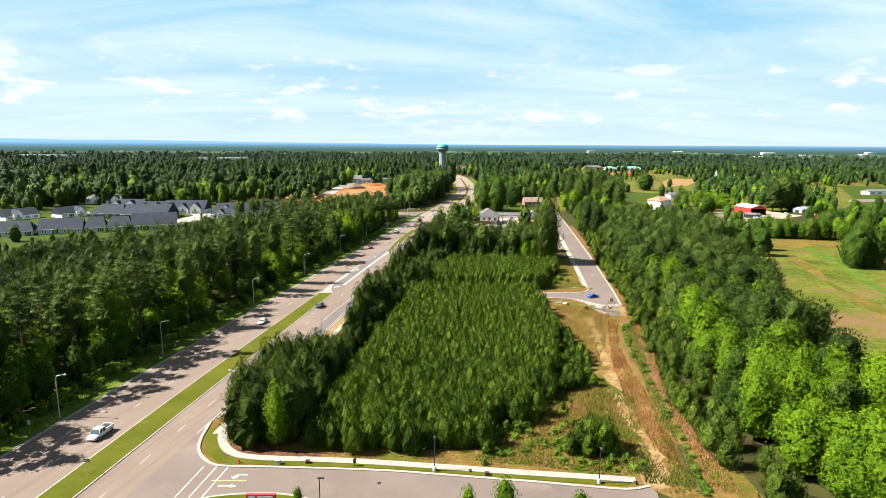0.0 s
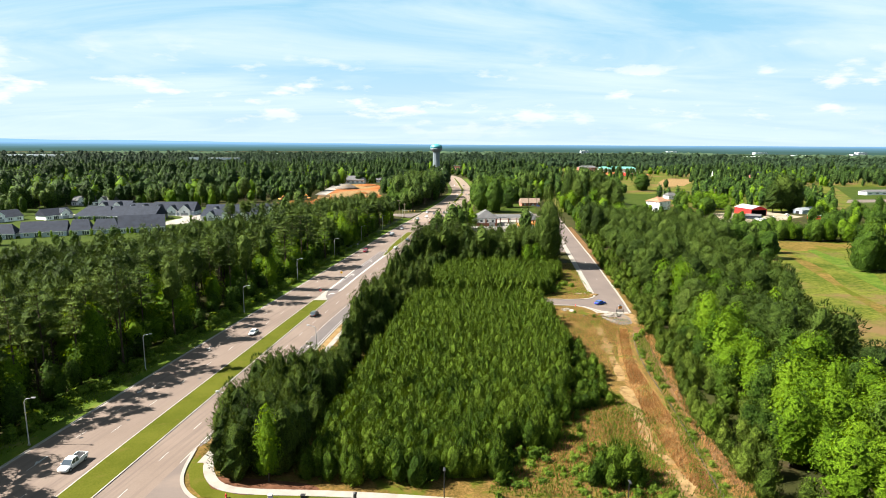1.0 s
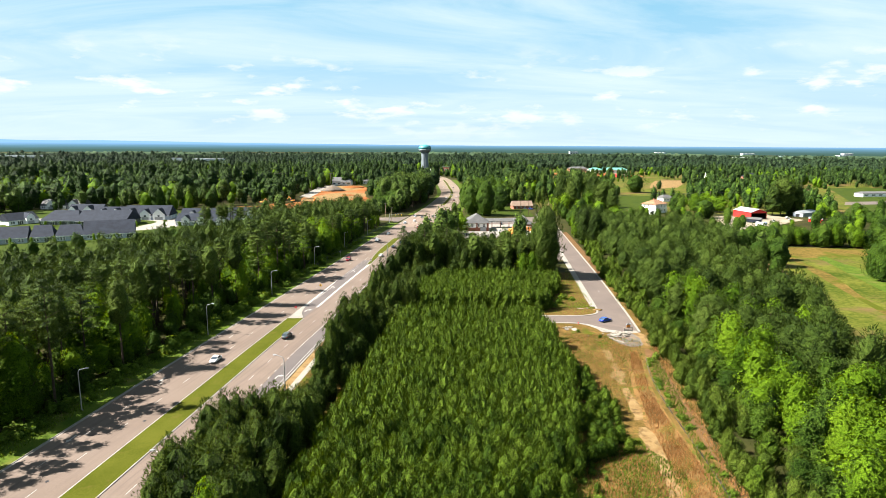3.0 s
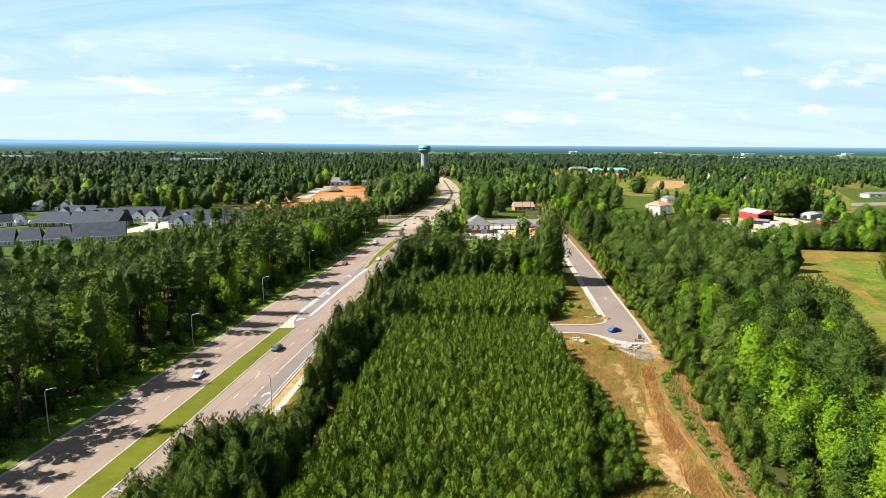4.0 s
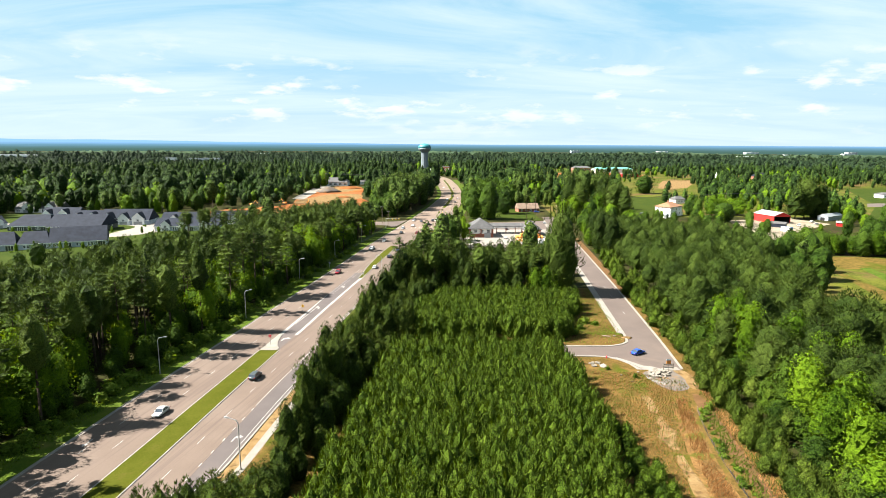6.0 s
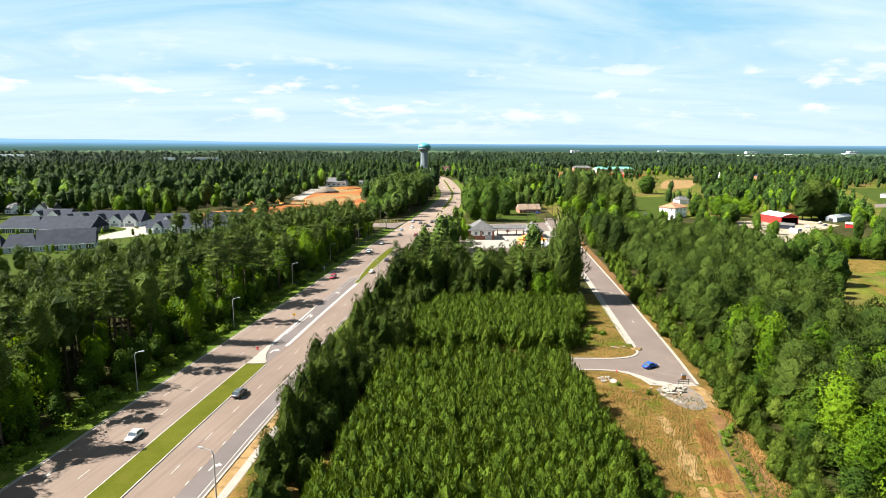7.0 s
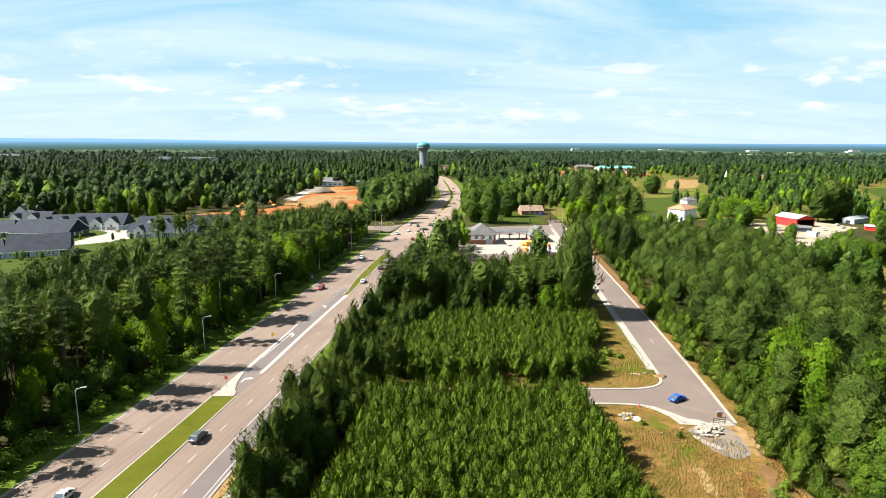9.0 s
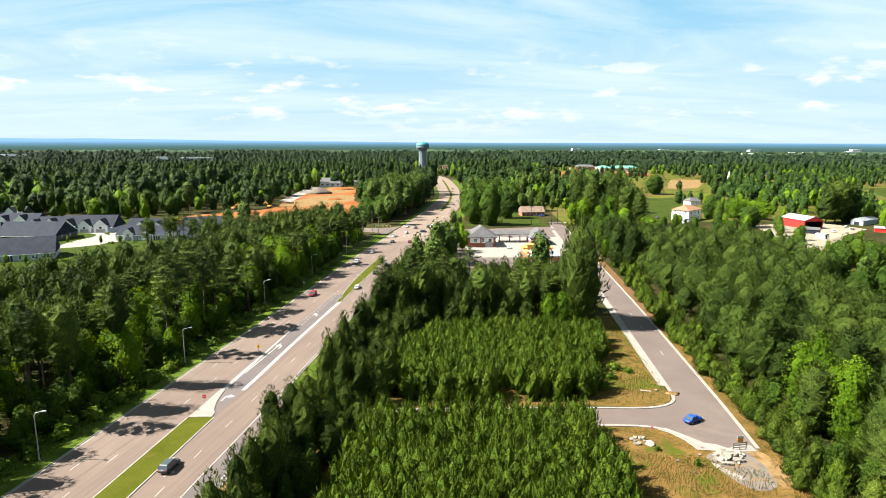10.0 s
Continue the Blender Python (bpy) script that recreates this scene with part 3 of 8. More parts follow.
def line(f, y0, y1, w=0.16, mat=PAINT, label="solid white edge line"):
    s = Shape()
    ribbon(s, lambda y: f(y) - w / 2, lambda y: f(y) + w / 2, y0, y1, MZ, mat, 4)
    part("lane_line", s, road, label)


def inner(y):
    return ML(y) if y < 226 else PL(y) if y < 345 else M2L(y) if y < 402 else LK(y) + 14.5


dashes(lambda y: LK(y) * 0.665 + inner(y) * 0.335, 60.5, 465)
dashes(lambda y: LK(y) * 0.33 + inner(y) * 0.67, 62.7, 465)
dashes(lambda y: (MR(y) if y < 226 else PR(y) + 0.4 if y < 330 else M2R(y)) * 0.5 + (RE(y) - 0.5) * 0.5, 64, 465)
dashes(lambda y: LK(y) * 0.72 + RE(y) * 0.28, 560, 1040)
dashes(lambda y: LK(y) * 0.30 + RE(y) * 0.70, 560, 1040)
line(lambda y: RE(y) - 0.2, 112, 136)
dashes(lambda y: RE(y) - 0.2, 138, 190, 1.2, 3.4, 0.2)
line(lambda y: RE(y) - 0.2, 191, 455)
line(lambda y: TK(y) - 0.75, 140, 220)
sep = Shape()
ribbon(sep, lambda y: PL(y) - 0.1 if y > 242 else PL(y) + 0.3, lambda y: PL(y) + 1.0 * max(0.22, 1 - (y - 240) / 60), 240, 290, 0.02, PAINT, 3)
part("painted_island", sep, road, "white painted separator strip")
sep = Shape()
ribbon(sep, lambda y: PL(y) + 1.0 + (y - 252) * 0.02, lambda y: PL(y) + 1.28 + (y - 252) * 0.02, 252, 274, 0.02, PAINT, 3)
part("painted_island", sep, road, "white painted separator strip")
sep = Shape()
ribbon(sep, lambda y: PR(y) - 0.45, lambda y: PR(y) + (0.5 if y < 300 else 0.5 + (y - 300) * 0.02), 241, 319.5, 0.02, PAINT, 3)
part("painted_island", sep, road, "white painted separator strip")
dashes(lambda y: PL(y) + 0.3, 292, 340, 0.8, 1.7, 0.28)
dashes(lambda y: PL(y) + 1.5, 292, 336, 0.8, 1.7, 0.28)


def arrow(x, y, turn, heading, size=1.0, parent=None):
    """A pavement arrow; turn: -1 left, 0 ahead, 1 right; heading in degrees from +y towards +x."""
    s = Shape()
    m = pose(x, y, 0, 0, 0, -heading) @ Matrix.Diagonal((size, size, 1, 1))
    q = lambda pts: s.add([m @ Vector((a, b, MZ)) for a, b in pts], [tuple(range(len(pts)))], PAINT)
    if turn == 0:
        q([(-0.15, -1.6), (0.15, -1.6), (0.15, 0.4), (-0.15, 0.4)])
        q([(-0.6, 0.4), (0.6, 0.4), (0, 1.6)])
    else:
        k = turn
        pts = [(-0.15 * k, -1.6), (0.15 * k, -1.6), (0.15 * k, -0.1), (0.5 * k, 0.25), (0.5 * k, 0.65), (0.1 * k, 0.6), (-0.15 * k, 0.2)]
        q(pts if k > 0 else pts[::-1])
        h = [(0.5 * k, -0.3), (1.5 * k, 0.45), (0.5 * k, 1.2)]
        q(h if k > 0 else h[::-1])
    part("road_arrow", s, parent or road, "white painted turn arrow")


arrow(-38.8, 176.3, 1, 8)
arrow(-43.2, 237.3, 1, 8, 1.3)
arrow(-38.6, 271.7, -1, 8, 1.3)
arrow(-34.0, 303.3, -1, 8, 1.3)
arrow(-74.2, 112.9, 0, 187)
arrow(-71.2, 144.4, 0, 187)
arrow(-66.4, 174.6, 0, 187)
arrow(-42.9, 205.5, 1, 8, 0.8)
hole = Shape()
for x, y in ((-71.9, 121.5), (-66.6, 129.2), (-60.5, 152), (-60, 247), (-65, 150)):
    hole.turned([(0.36, 0.003), (0.36, 0.02)], M["dark_metal"], 12, (x, y))
part("manhole_cover", hole, road, "dark iron manhole covers")
cross = Shape()
for i in range(9):
    y = 472 + i * 1.6
    cross.add([(LK(y) + 1.5 + 2.6 * i, y - 2, MZ), (LK(y) + 2.1 + 2.6 * i, y - 2, MZ), (LK(y) + 2.1 + 2.6 * i, y + 2, MZ), (LK(y) + 1.5 + 2.6 * i, y + 2, MZ)], [(0, 1, 2, 3)], PAINT)
part("crossing_stripes", cross, road, "faded white crossing stripes")

# verges and soil
verge = Shape()
ribbon(verge, lambda y: LK(y) - 11.5 + 2.5 * math.sin(y * 0.07), lambda y: LK(y) - 0.12, 20, 478, -0.02, M["verge"], 4)
ribbon(verge, lambda y: LK(y) - 4.5, lambda y: LK(y) - 0.12, 530, 1040, -0.02, M["verge"], 8)
structure("verge_west", verge, "rough grass verge between the carriageway and the woods", "verge")
verge = Shape()
ribbon(verge, lambda y: TK(y) + 0.4, lambda y: TK(y) + 3.4 + 0.8 * math.sin(y * 0.23), 119, 219, -0.01, M["sand"], 3)
structure("soil_strip", verge, "bare orange sandy soil behind the kerb", "soil")
foot = Shape()
ribbon(foot, lambda y: TK(y) + 2.3, lambda y: TK(y) + 3.9, 112, 216, 0.03, M["concrete"], 4, 0.08)
structure("footway_east", foot, "pale concrete footway behind the soil strip", "footway")
verge = Shape()
ribbon(verge, lambda y: RE(y) + 0.7, lambda y: RE(y) + 9, 233, 1040, -0.02, M["verge"], 6)
structure("verge_east", verge, "grass verge beside the carriageway", "verge")
lot = Shape()
sheet(lot, [(-48, 117), (-46.9, 108), (-44, 103), (-40, 100.2), (-10, 98.9), (14, 95.6), (30, 93.2), (36, 92.5), (44, 85), (53, 85), (53.5, 120), (60.5, 154), (67, 200), (70, 221), (-33, 221), (-33, 205), (-44, 140)], -0.035, M["weeds"])
structure("lot_ground", lot, "weedy ground around and under the pine plantation", "ground")
lot = Shape()
sheet(lot, rounded([(39.5, 102), (41.5, 125), (43, 146), (45.4, 158), (47.4, 167), (50, 178), (54.4, 194), (58.4, 194), (54.6, 178), (51.4, 164), (49.6, 150), (48.5, 130), (46, 110), (43.6, 96)], 1), -0.022, M["drygrass"])
structure("dry_grass_strip", lot, "strip of tall rust-brown dry grass beside the plantation", "grass")
lot = Shape()
sheet(lot, rounded([(47.5, 104), (50.5, 126), (53.6, 152), (55, 166), (57, 178), (60, 196), (62.4, 195), (60.6, 181), (58.4, 168), (56, 150), (53, 124), (50.5, 102)], 1), -0.024, M["bank"])
structure("bare_bank", lot, "bare rust-brown soil along the wood's edge", "soil")
path = Shape()
PC = smooth_line([(36, 93), (38.5, 100), (40.1, 107), (40, 114), (38.8, 120), (41, 132), (42.8, 146), (44.2, 157), (46, 169), (47.3, 178), (48.6, 187), (49.1, 195)], 2)
rp = random.Random(3)
i = 0
while i < len(PC) - 4:
    n = rp.randint(3, 6)
    run = PC[i:i + n]
    wide = rp.uniform(0.9, 1.8) + (1.0 if run[0][1] < 104 or 122 < run[0][1] < 132 else 0)
    lp, rq = [], []
    for k, (x, y) in enumerate(run):
        w = wide * (0.35 + 0.75 * math.sin(math.pi * (k + 0.5) / len(run))) * rp.uniform(0.6, 1.3)
        ox = rp.uniform(-0.5, 0.5)
        lp.append((x - w + ox, y + rp.uniform(-0.5, 0.5)))
        rq.append((x + w * 0.8 + ox, y + rp.uniform(-0.5, 0.5)))
    sheet(path, lp + rq[::-1], -0.012 + 0.0002 * (i % 7), M["sand"])
    i += max(2, n - rp.randint(0, 2))
structure("dirt_track", path, "worn sandy track through dry grass", "track")
mu = Shape()
sheet(mu, rounded([(-41, 103.2), (-36, 101.0), (-28, 100.6), (-22, 101.4), (-22, 105), (-36, 107), (-41, 108)], 2), -0.02, M["mulch"])
structure("mulch_bed", mu, "reddish bark mulch under the corner trees", "soil")
gr = Shape()
sheet(gr, rounded([(53.4, 209.4), (58, 210.6), (63.6, 210.6), (63.4, 206), (62.6, 201), (60.4, 197.6), (56.6, 197.2), (54.6, 200.6), (53.6, 205)], 1), -0.008, M["gravel"])
sheet(gr, rounded([(61.6, 211), (64.6, 211), (66, 204), (64.6, 199), (62, 197.4), (61.6, 201), (62.8, 205)], 1), -0.005, M["sand"])
sheet(gr, rounded([(53.6, 206.6), (54.8, 205.6), (55.6, 203.4), (57.2, 201.2), (56.2, 200.4), (54.6, 202.6), (53.4, 205)], 1), -0.003, M["concrete"])
structure("gravel_patch", gr, "grey gravel with pale spoil and orange soil at the end of the street", "gravel")
up = Shape()
sheet(up, [(-27, 230.3), (38, 230.1), (52, 300), (60, 320), (-12, 325), (-20, 262)], -0.03, M["weeds"])
structure("upper_lot_ground", up, "brown weedy ground under the upper pine block", "ground")

rv = Shape()
ribbon(rv, lambda y: 64.4 + (y - 210) * 0.127 + 0.2, lambda y: 64.4 + (y - 210) * 0.127 + 7, 208, 330, -0.02, M["weeds"], 6)
structure("street_verge", rv, "weedy strip between the street and the wood", "verge")

# the side street through the plantation and the new road
RLf = curve((190, 54), (235, 58.6), (265, 62.2), (304, 66.8), (348, 71.9), (420, 79.5), (470, 84.5), (540, 92))
RRf = curve((190, 61.8), (210, 64.4), (232, 67.6), (262, 71.2), (304, 76.2), (348, 80.9), (420, 88.5), (470, 93.5), (540, 101))
st = Shape()
ribbon(st, RLf, RRf, 229, 540, 0.018, M["street"], 4)
sheet(st, [(-33.6, 217), (-28, 221.3), (36, 221.5), (47, 220.9), (50.5, 219), (53, 215.8), (54.6, 211.3), (64.5, 210.3), (RRf(229), 229), (58.6, 236), (56.5, 232), (53.5, 230), (49, 229.2), (38, 229.8), (-27, 230), (-32, 235)], 0.012, M["street"])
street = structure("street", st, "new grey asphalt street with a T-junction", "street")
k = Shape()
along(k, smooth_line([(RLf(y) - 0.1, y) for y in (520, 420, 348, 304, 265, 245, 238)] + [(58.0, 233.5), (56.2, 231.2), (53.5, 229.8), (49, 229.0), (38, 229.7), (0, 229.9), (-26, 230)], 2), 0.75, -0.05, 0.14, M["concrete"])
part("kerb", k, street, "pale concrete kerb")
k = Shape()
along(k, smooth_line([(-27, 221.3), (0, 221.4), (36, 221.5), (47, 220.8), (50.5, 219), (53, 215.6), (54.4, 211.8)], 2), 0.7, -0.05, 0.14, M["concrete"])
part("kerb", k, street, "pale concrete kerb")
k = Shape()
along(k, [(RRf(y) + 0.1, y) for y in range(211, 520, 6)], 0.7, -0.05, 0.14, M["concrete"])
part("kerb", k, street, "pale concrete kerb")
w = Shape()
along(w, smooth_line([(RLf(y) - 1.2, y) for y in (500, 420, 348, 304, 265, 248, 241)], 1), 1.5, -0.05, 0.05, M["concrete"])
part("footway", w, street, "pale concrete footway strip")
ap = Shape()
sheet(ap, [(47.6, 220.2), (50.4, 217.8), (52.2, 214.6), (53.0, 211.0), (59, 210.2), (64.0, 210.2), (63.9, 212.4), (61.6, 212.6), (59.2, 211.4), (57.6, 213.0), (55.6, 213.6), (53.4, 216.6), (50.6, 219.9)], 0.034, M["concrete"])
part("concrete_apron", ap, street, "poured pale concrete apron")
s = Shape()
for y in (262, 285, 300):
    x = (RLf(y) + RRf(y)) / 2 + 0.2
    s.add([(x - 0.08, y, MZ + 0.014), (x + 0.08, y, MZ + 0.014), (x + 0.4, y + 3, MZ + 0.014), (x + 0.24, y + 3, MZ + 0.014)], [(0, 1, 2, 3)], PAINT)
part("lane_line", s, street, "faint dashed centre line")
isl = Shape()
sheet(isl, [(58.2, 236.5), (RLf(250) - 2.0, 250), (RLf(275) - 2.0, 275), (RLf(300) - 2.0, 300), (52, 300), (40, 250), (36, 231), (49, 229.8), (54, 230.8), (56.8, 232.8)], -0.01, M["weeds"])
structure("grass_plot", isl, "patchy grass plot beside the new street", "grass")
rb = Shape()
ribbon(rb, lambda y: RRf(y) + 0.5, lambda y: RRf(y) + 1.3 + 2.4 * min(1, max(0, (y - 290) / 20)), 285, 430, -0.01, M["bank"], 5)
structure("road_bank", rb, "orange clay bank beside the street", "soil")

# entrance street with its footway
ent = Shape()
NK = smooth_line([(-47.9, 117), (-46.9, 107.9), (-44.6, 103.3), (-41.4, 100.3), (-38.8, 99.6), (-31.8, 99.6), (-10, 98.6), (-1.2, 97.4), (14, 95.4), (27, 93.4), (32, 92.8), (35.4, 94.0)], 2)
sheet(ent, NK + [(36, 92), (35, 87), (26, 87.3), (-8, 87.6), (-14, 84), (-16, 76), (-60, 72), (-60, 80), (-52.2, 84)], 0.002, M["street"])
entrance = structure("entrance_street", ent, "pale grey asphalt side street joining the carriageway", "street")
k = Shape()
along(k, NK, 0.6, -0.05, 0.14, M["concrete"])
part("kerb", k, entrance, "rounded concrete kerb")
k = Shape()
sheet(k, rounded([(-41.5, 89), (-35, 91.2), (-26.7, 91.6), (-20, 89.6), (-18, 84), (-38, 80)], 2), 0.14, M["concrete"], 0.2)
part("kerb", k, entrance, "rounded concrete kerb")
k = Shape()
sheet(k, rounded([(-40.9, 88.8), (-35, 90.7), (-26.8, 91.1), (-20.6, 89.2), (-18.6, 84), (-38, 80.4)], 2), 0.155, M["median"], 0.02)
part("turf", k, entrance, "mown grass on the entrance island")
w = Shape()
along(w, smooth_line([(-43.4, 115), (-43.6, 111.5), (-41.8, 107.5), (-39.3, 104.4), (-34.7, 102.6), (-18.9, 102.1), (-1.3, 100.1), (14.6, 98.0), (27.7, 96.6), (33.6, 95.8)], 2), 1.75, -0.05, 0.09, M["concrete"])
part("footway", w, entrance, "pale concrete footway")
gs = Shape()
sheet(gs, [(-46.3, 115), (-46, 109), (-43.8, 104.3), (-40.8, 101.2), (-31, 100.2), (-10, 99.2), (0, 97.9), (14, 96.1), (30, 94.0), (33, 95), (14.6, 97.3), (-1.3, 99.3), (-18.9, 101.4), (-34.7, 101.8), (-40, 103.6), (-42.8, 107.4), (-44.4, 111.5)], 0.02, M["median"])
part("turf", gs, entrance, "grass strip between kerb and footway")
gs = Shape()
sheet(gs, [(-13.4, 84), (-8, 87.2), (26, 86.9), (35, 86.6), (36, 80), (-14, 78)], 0.01, M["median"])
part("turf", gs, entrance, "grass south of the street")
for x in (-43.5, -41.2, -39.1):
    s = Shape()
    s.add([(x - 0.1, 90, MZ), (x + 0.12, 90, MZ), (x + 1.15, 99.6, MZ), (x + 0.9, 99.6, MZ)], [(0, 1, 2, 3)], PAINT)
    part("lane_line", s, entrance, "white line across the mouth of the street")
s = Shape()
s.add([(-39.4, 95.0, MZ), (-33.5, 95.0, MZ), (-33.5, 95.2, MZ), (-39.4, 95.2, MZ)], [(0, 1, 2, 3)], M["yellow"])
part("lane_line", s, entrance, "short yellow centre line")
arrow(-36.1, 93.4, 0, 90, 1.0, entrance)
arrow(-35.3, 96.9, -1, -90, 1.0, entrance)
s = Shape()
s.turned([(0.36, 0.003), (0.36, 0.02)], M["dark_metal"], 12, (-10.6, 94.5))
part("manhole_cover", s, entrance, "dark iron manhole cover")

# fields, lawns, yards, building plots
field = Shape()
sheet(field, [(92, 100), (98, 138), (105, 164), (120, 213), (130, 250), (142, 283), (152, 323), (166, 352), (178, 376), (240, 366), (300, 380), (420, 340), (420, 100)], -0.03, M["meadow"])
sheet(field, rounded([(160, 350), (178, 375), (240, 365), (300, 379), (419, 339), (419, 316), (300, 346), (235, 338), (175, 336)], 1), -0.024, M["hay"])
for off, wid, mat in ((14, 5, "hay"), (30, 9, "verge"), (58, 12, "hay"), (86, 8, "verge")):
    band = smooth_line([(175 + off, 340), (160 + off, 290), (146 + off, 240), (132 + off, 190), (120 + off, 130)], 2)
    sheet(field, band + [(x + wid * (1 + 0.4 * math.sin(y * 0.07)), y) for x, y in band[::-1]], -0.020 + off * 0.00002, M[mat])
structure("meadow", field, "sloping green and tan hay meadow", "field")
yard = Shape()
sheet(yard, [(195, 395), (214, 402), (262, 470), (300, 500), (290, 540), (232, 520), (210, 440)], -0.025, M["yard"])
structure("farm_yard", yard, "pale gravel yard by the red barn", "yard")
clay = Shape()
sheet(clay, rounded([(-188, 532), (-120, 524), (-62, 528), (-46, 552), (-52, 654), (-72, 720), (-80, 890), (-128, 890), (-134, 768), (-136, 700), (-125, 632), (-171, 592), (-195, 562)], 1), -0.028, M["clay"])
sheet(clay, rounded([(-130, 640), (-100, 650), (-66, 700), (-72, 760), (-104, 770), (-128, 700)], 2), -0.022, M["sand"])
sheet(clay, rounded([(-150, 560), (-90, 548), (-60, 560), (-58, 600), (-100, 610)], 2), -0.020, M["sand"])
sheet(clay, rounded([(-132, 800), (-118, 780), (-84, 800), (-86, 880), (-124, 884)], 2), -0.021, M["sand"])
sheet(clay, [(-140, 700), (-126, 690), (-132, 890), (-146, 890)], -0.018, M["concrete"])
structure("building_plot", clay, "graded orange clay building plot", "soil")
lw = Shape()
sheet(lw, [(-420, 180), (-262, 160), (-186, 226), (-162, 256), (-142, 294), (-118, 336), (-100, 380), (-76, 438), (-120, 500), (-190, 560), (-420, 560)], -0.03, M["lawn"])
structure("housing_lawn", lw, "green lawn around the townhouses", "lawn")
dr = Shape()
sheet(dr, rounded([(-198, 430), (-176, 448), (-168, 480), (-182, 505), (-215, 512), (-300, 500), (-300, 488), (-218, 494), (-196, 482), (-202, 455)], 2), -0.02, M["concrete"])
structure("housing_drive", dr, "pale concrete drive between the townhouses", "drive")
plot = Shape()
sheet(plot, [(16, 330), (74, 330), (92, 505), (20, 505)], -0.02, M["street"])
sheet(plot, [(24, 404), (77, 404), (86, 470), (24, 470)], -0.014, M["concrete"])
structure("car_park", plot, "pale car park around the commercial buildings", "car park")
ls = Shape()
sheet(ls, [(-14, 520), (-22, 512), (-46, 509), (-130, 520), (-130, 508), (-46, 496), (-27, 489), (-23, 478)], -0.004, M["street"])
structure("left_street", ls, "side street leaving the junction by the woods", "street")
rs = Shape()
sheet(rs, [(10, 476), (24, 486), (90, 506), (90, 516), (28, 502), (16, 520)], -0.004, M["street"])
structure("right_street", rs, "side street leaving the junction past the shops", "street")
f2 = Shape()
sheet(f2, [(100, 520), (160, 540), (300, 545), (420, 520), (560, 560), (900, 900), (640, 1620), (250, 1620), (150, 900), (110, 640)], -0.034, M["meadow"])
structure("open_fields", f2, "green and tan open ground between the trees", "field")
f2 = Shape()
sheet(f2, [(162, 545), (202, 545), (266, 730), (205, 730)], -0.03, M["lawn"])
structure("far_lawn", f2, "bright far lawn", "field")
f2 = Shape()
sheet(f2, [(312, 866), (335, 862), (354, 874), (400, 960), (436, 1046), (412, 1052), (388, 1044), (345, 950)], -0.024, M["sand"])
sheet(f2, [(264, 1175), (326, 1180), (422, 1540), (342, 1530)], -0.022, M["sand"])
sheet(f2, [(240, 1150), (420, 1180), (430, 1330), (250, 1300)], -0.028, M["clay"])
structure("bare_fields", f2, "bare sandy fields beyond the woods", "field")
f2 = Shape()
sheet(f2, [(30, 520), (88, 520), (92, 600), (50, 610)], -0.03, M["lawn"])
structure("house_lawn", f2, "lawn in front of the brown house", "lawn")
f2 = Shape()
sheet(f2, [(348, 528), (394, 528), (470, 560), (655, 880), (575, 880), (440, 640)], -0.03, M["lawn"])
sheet(f2, [(420, 625), (500, 640), (520, 672), (446, 660)], -0.026, M["street"])
structure("far_green", f2, "bright green far lawn with a paved yard", "field")

# ---- trees ----
rng = np.random.default_rng(11)


def unit(a):
    return a / np.maximum(np.linalg.norm(a, axis=-1, keepdims=True), 1e-9)


def leaf_tris(C, N, size, loose=0.8):
    """Single leaf sprays: triangles near C that face more or less along N."""
    n = len(C)
    nn = unit(unit(N) + loose * rng.normal(size=(n, 3)))
    u = unit(np.cross(nn, rng.normal(size=(n, 3))))
    w = np.cross(nn, u)
    s = (size * rng.uniform(0.6, 1.3, n))[:, None]
    out = np.empty((n, 3, 3))
    for k in range(3):
        a = (2.094 * k + rng.uniform(-0.5, 0.5, n))[:, None]
        out[:, k] = C + s * (u * np.cos(a) + w * np.sin(a)) * (1.0 if k else 1.35)
    return out.reshape(-1, 3)


def spikes(C, D, L, Wd, blades=3):
    """Needle tufts: narrow blades round the axis D."""
    n = len(C)
    D = unit(D)
    out = []
    u = unit(np.cross(D, rng.normal(size=(n, 3))))
    w = np.cross(D, u)
    L = (L * rng.uniform(0.7, 1.25, n))[:, None]
    for k in range(blades):
        a = math.pi * k / blades
        s = (u * math.cos(a) + w * math.sin(a)) * Wd
        tri = np.stack([C - s, C + s, C + D * L], 1)
        out.append(tri.reshape(-1, 3))
    return np.concatenate(out)


def wood(segs, n=5):
    """Tapered limbs: (p, q, r0, r1) each, as triangles."""
    V = []
    for p, q, r0, r1 in segs:
        p, q = np.array(p, float), np.array(q, float)
        d = unit(q - p)
        u = unit(np.cross(d, [0.3, 0.9, 0.1] if abs(d[2]) > 0.9 else [0, 0, 1.0]))
        w = np.cross(d, u)
        for i in range(n):
            a, b = 2 * math.pi * i / n, 2 * math.pi * (i + 1) / n
            A, B = u * math.cos(a) + w * math.sin(a), u * math.cos(b) + w * math.sin(b)
            V += [p + A * r0, p + B * r0, q + B * r1, p + A * r0, q + B * r1, q + A * r1]
    return np.array(V)


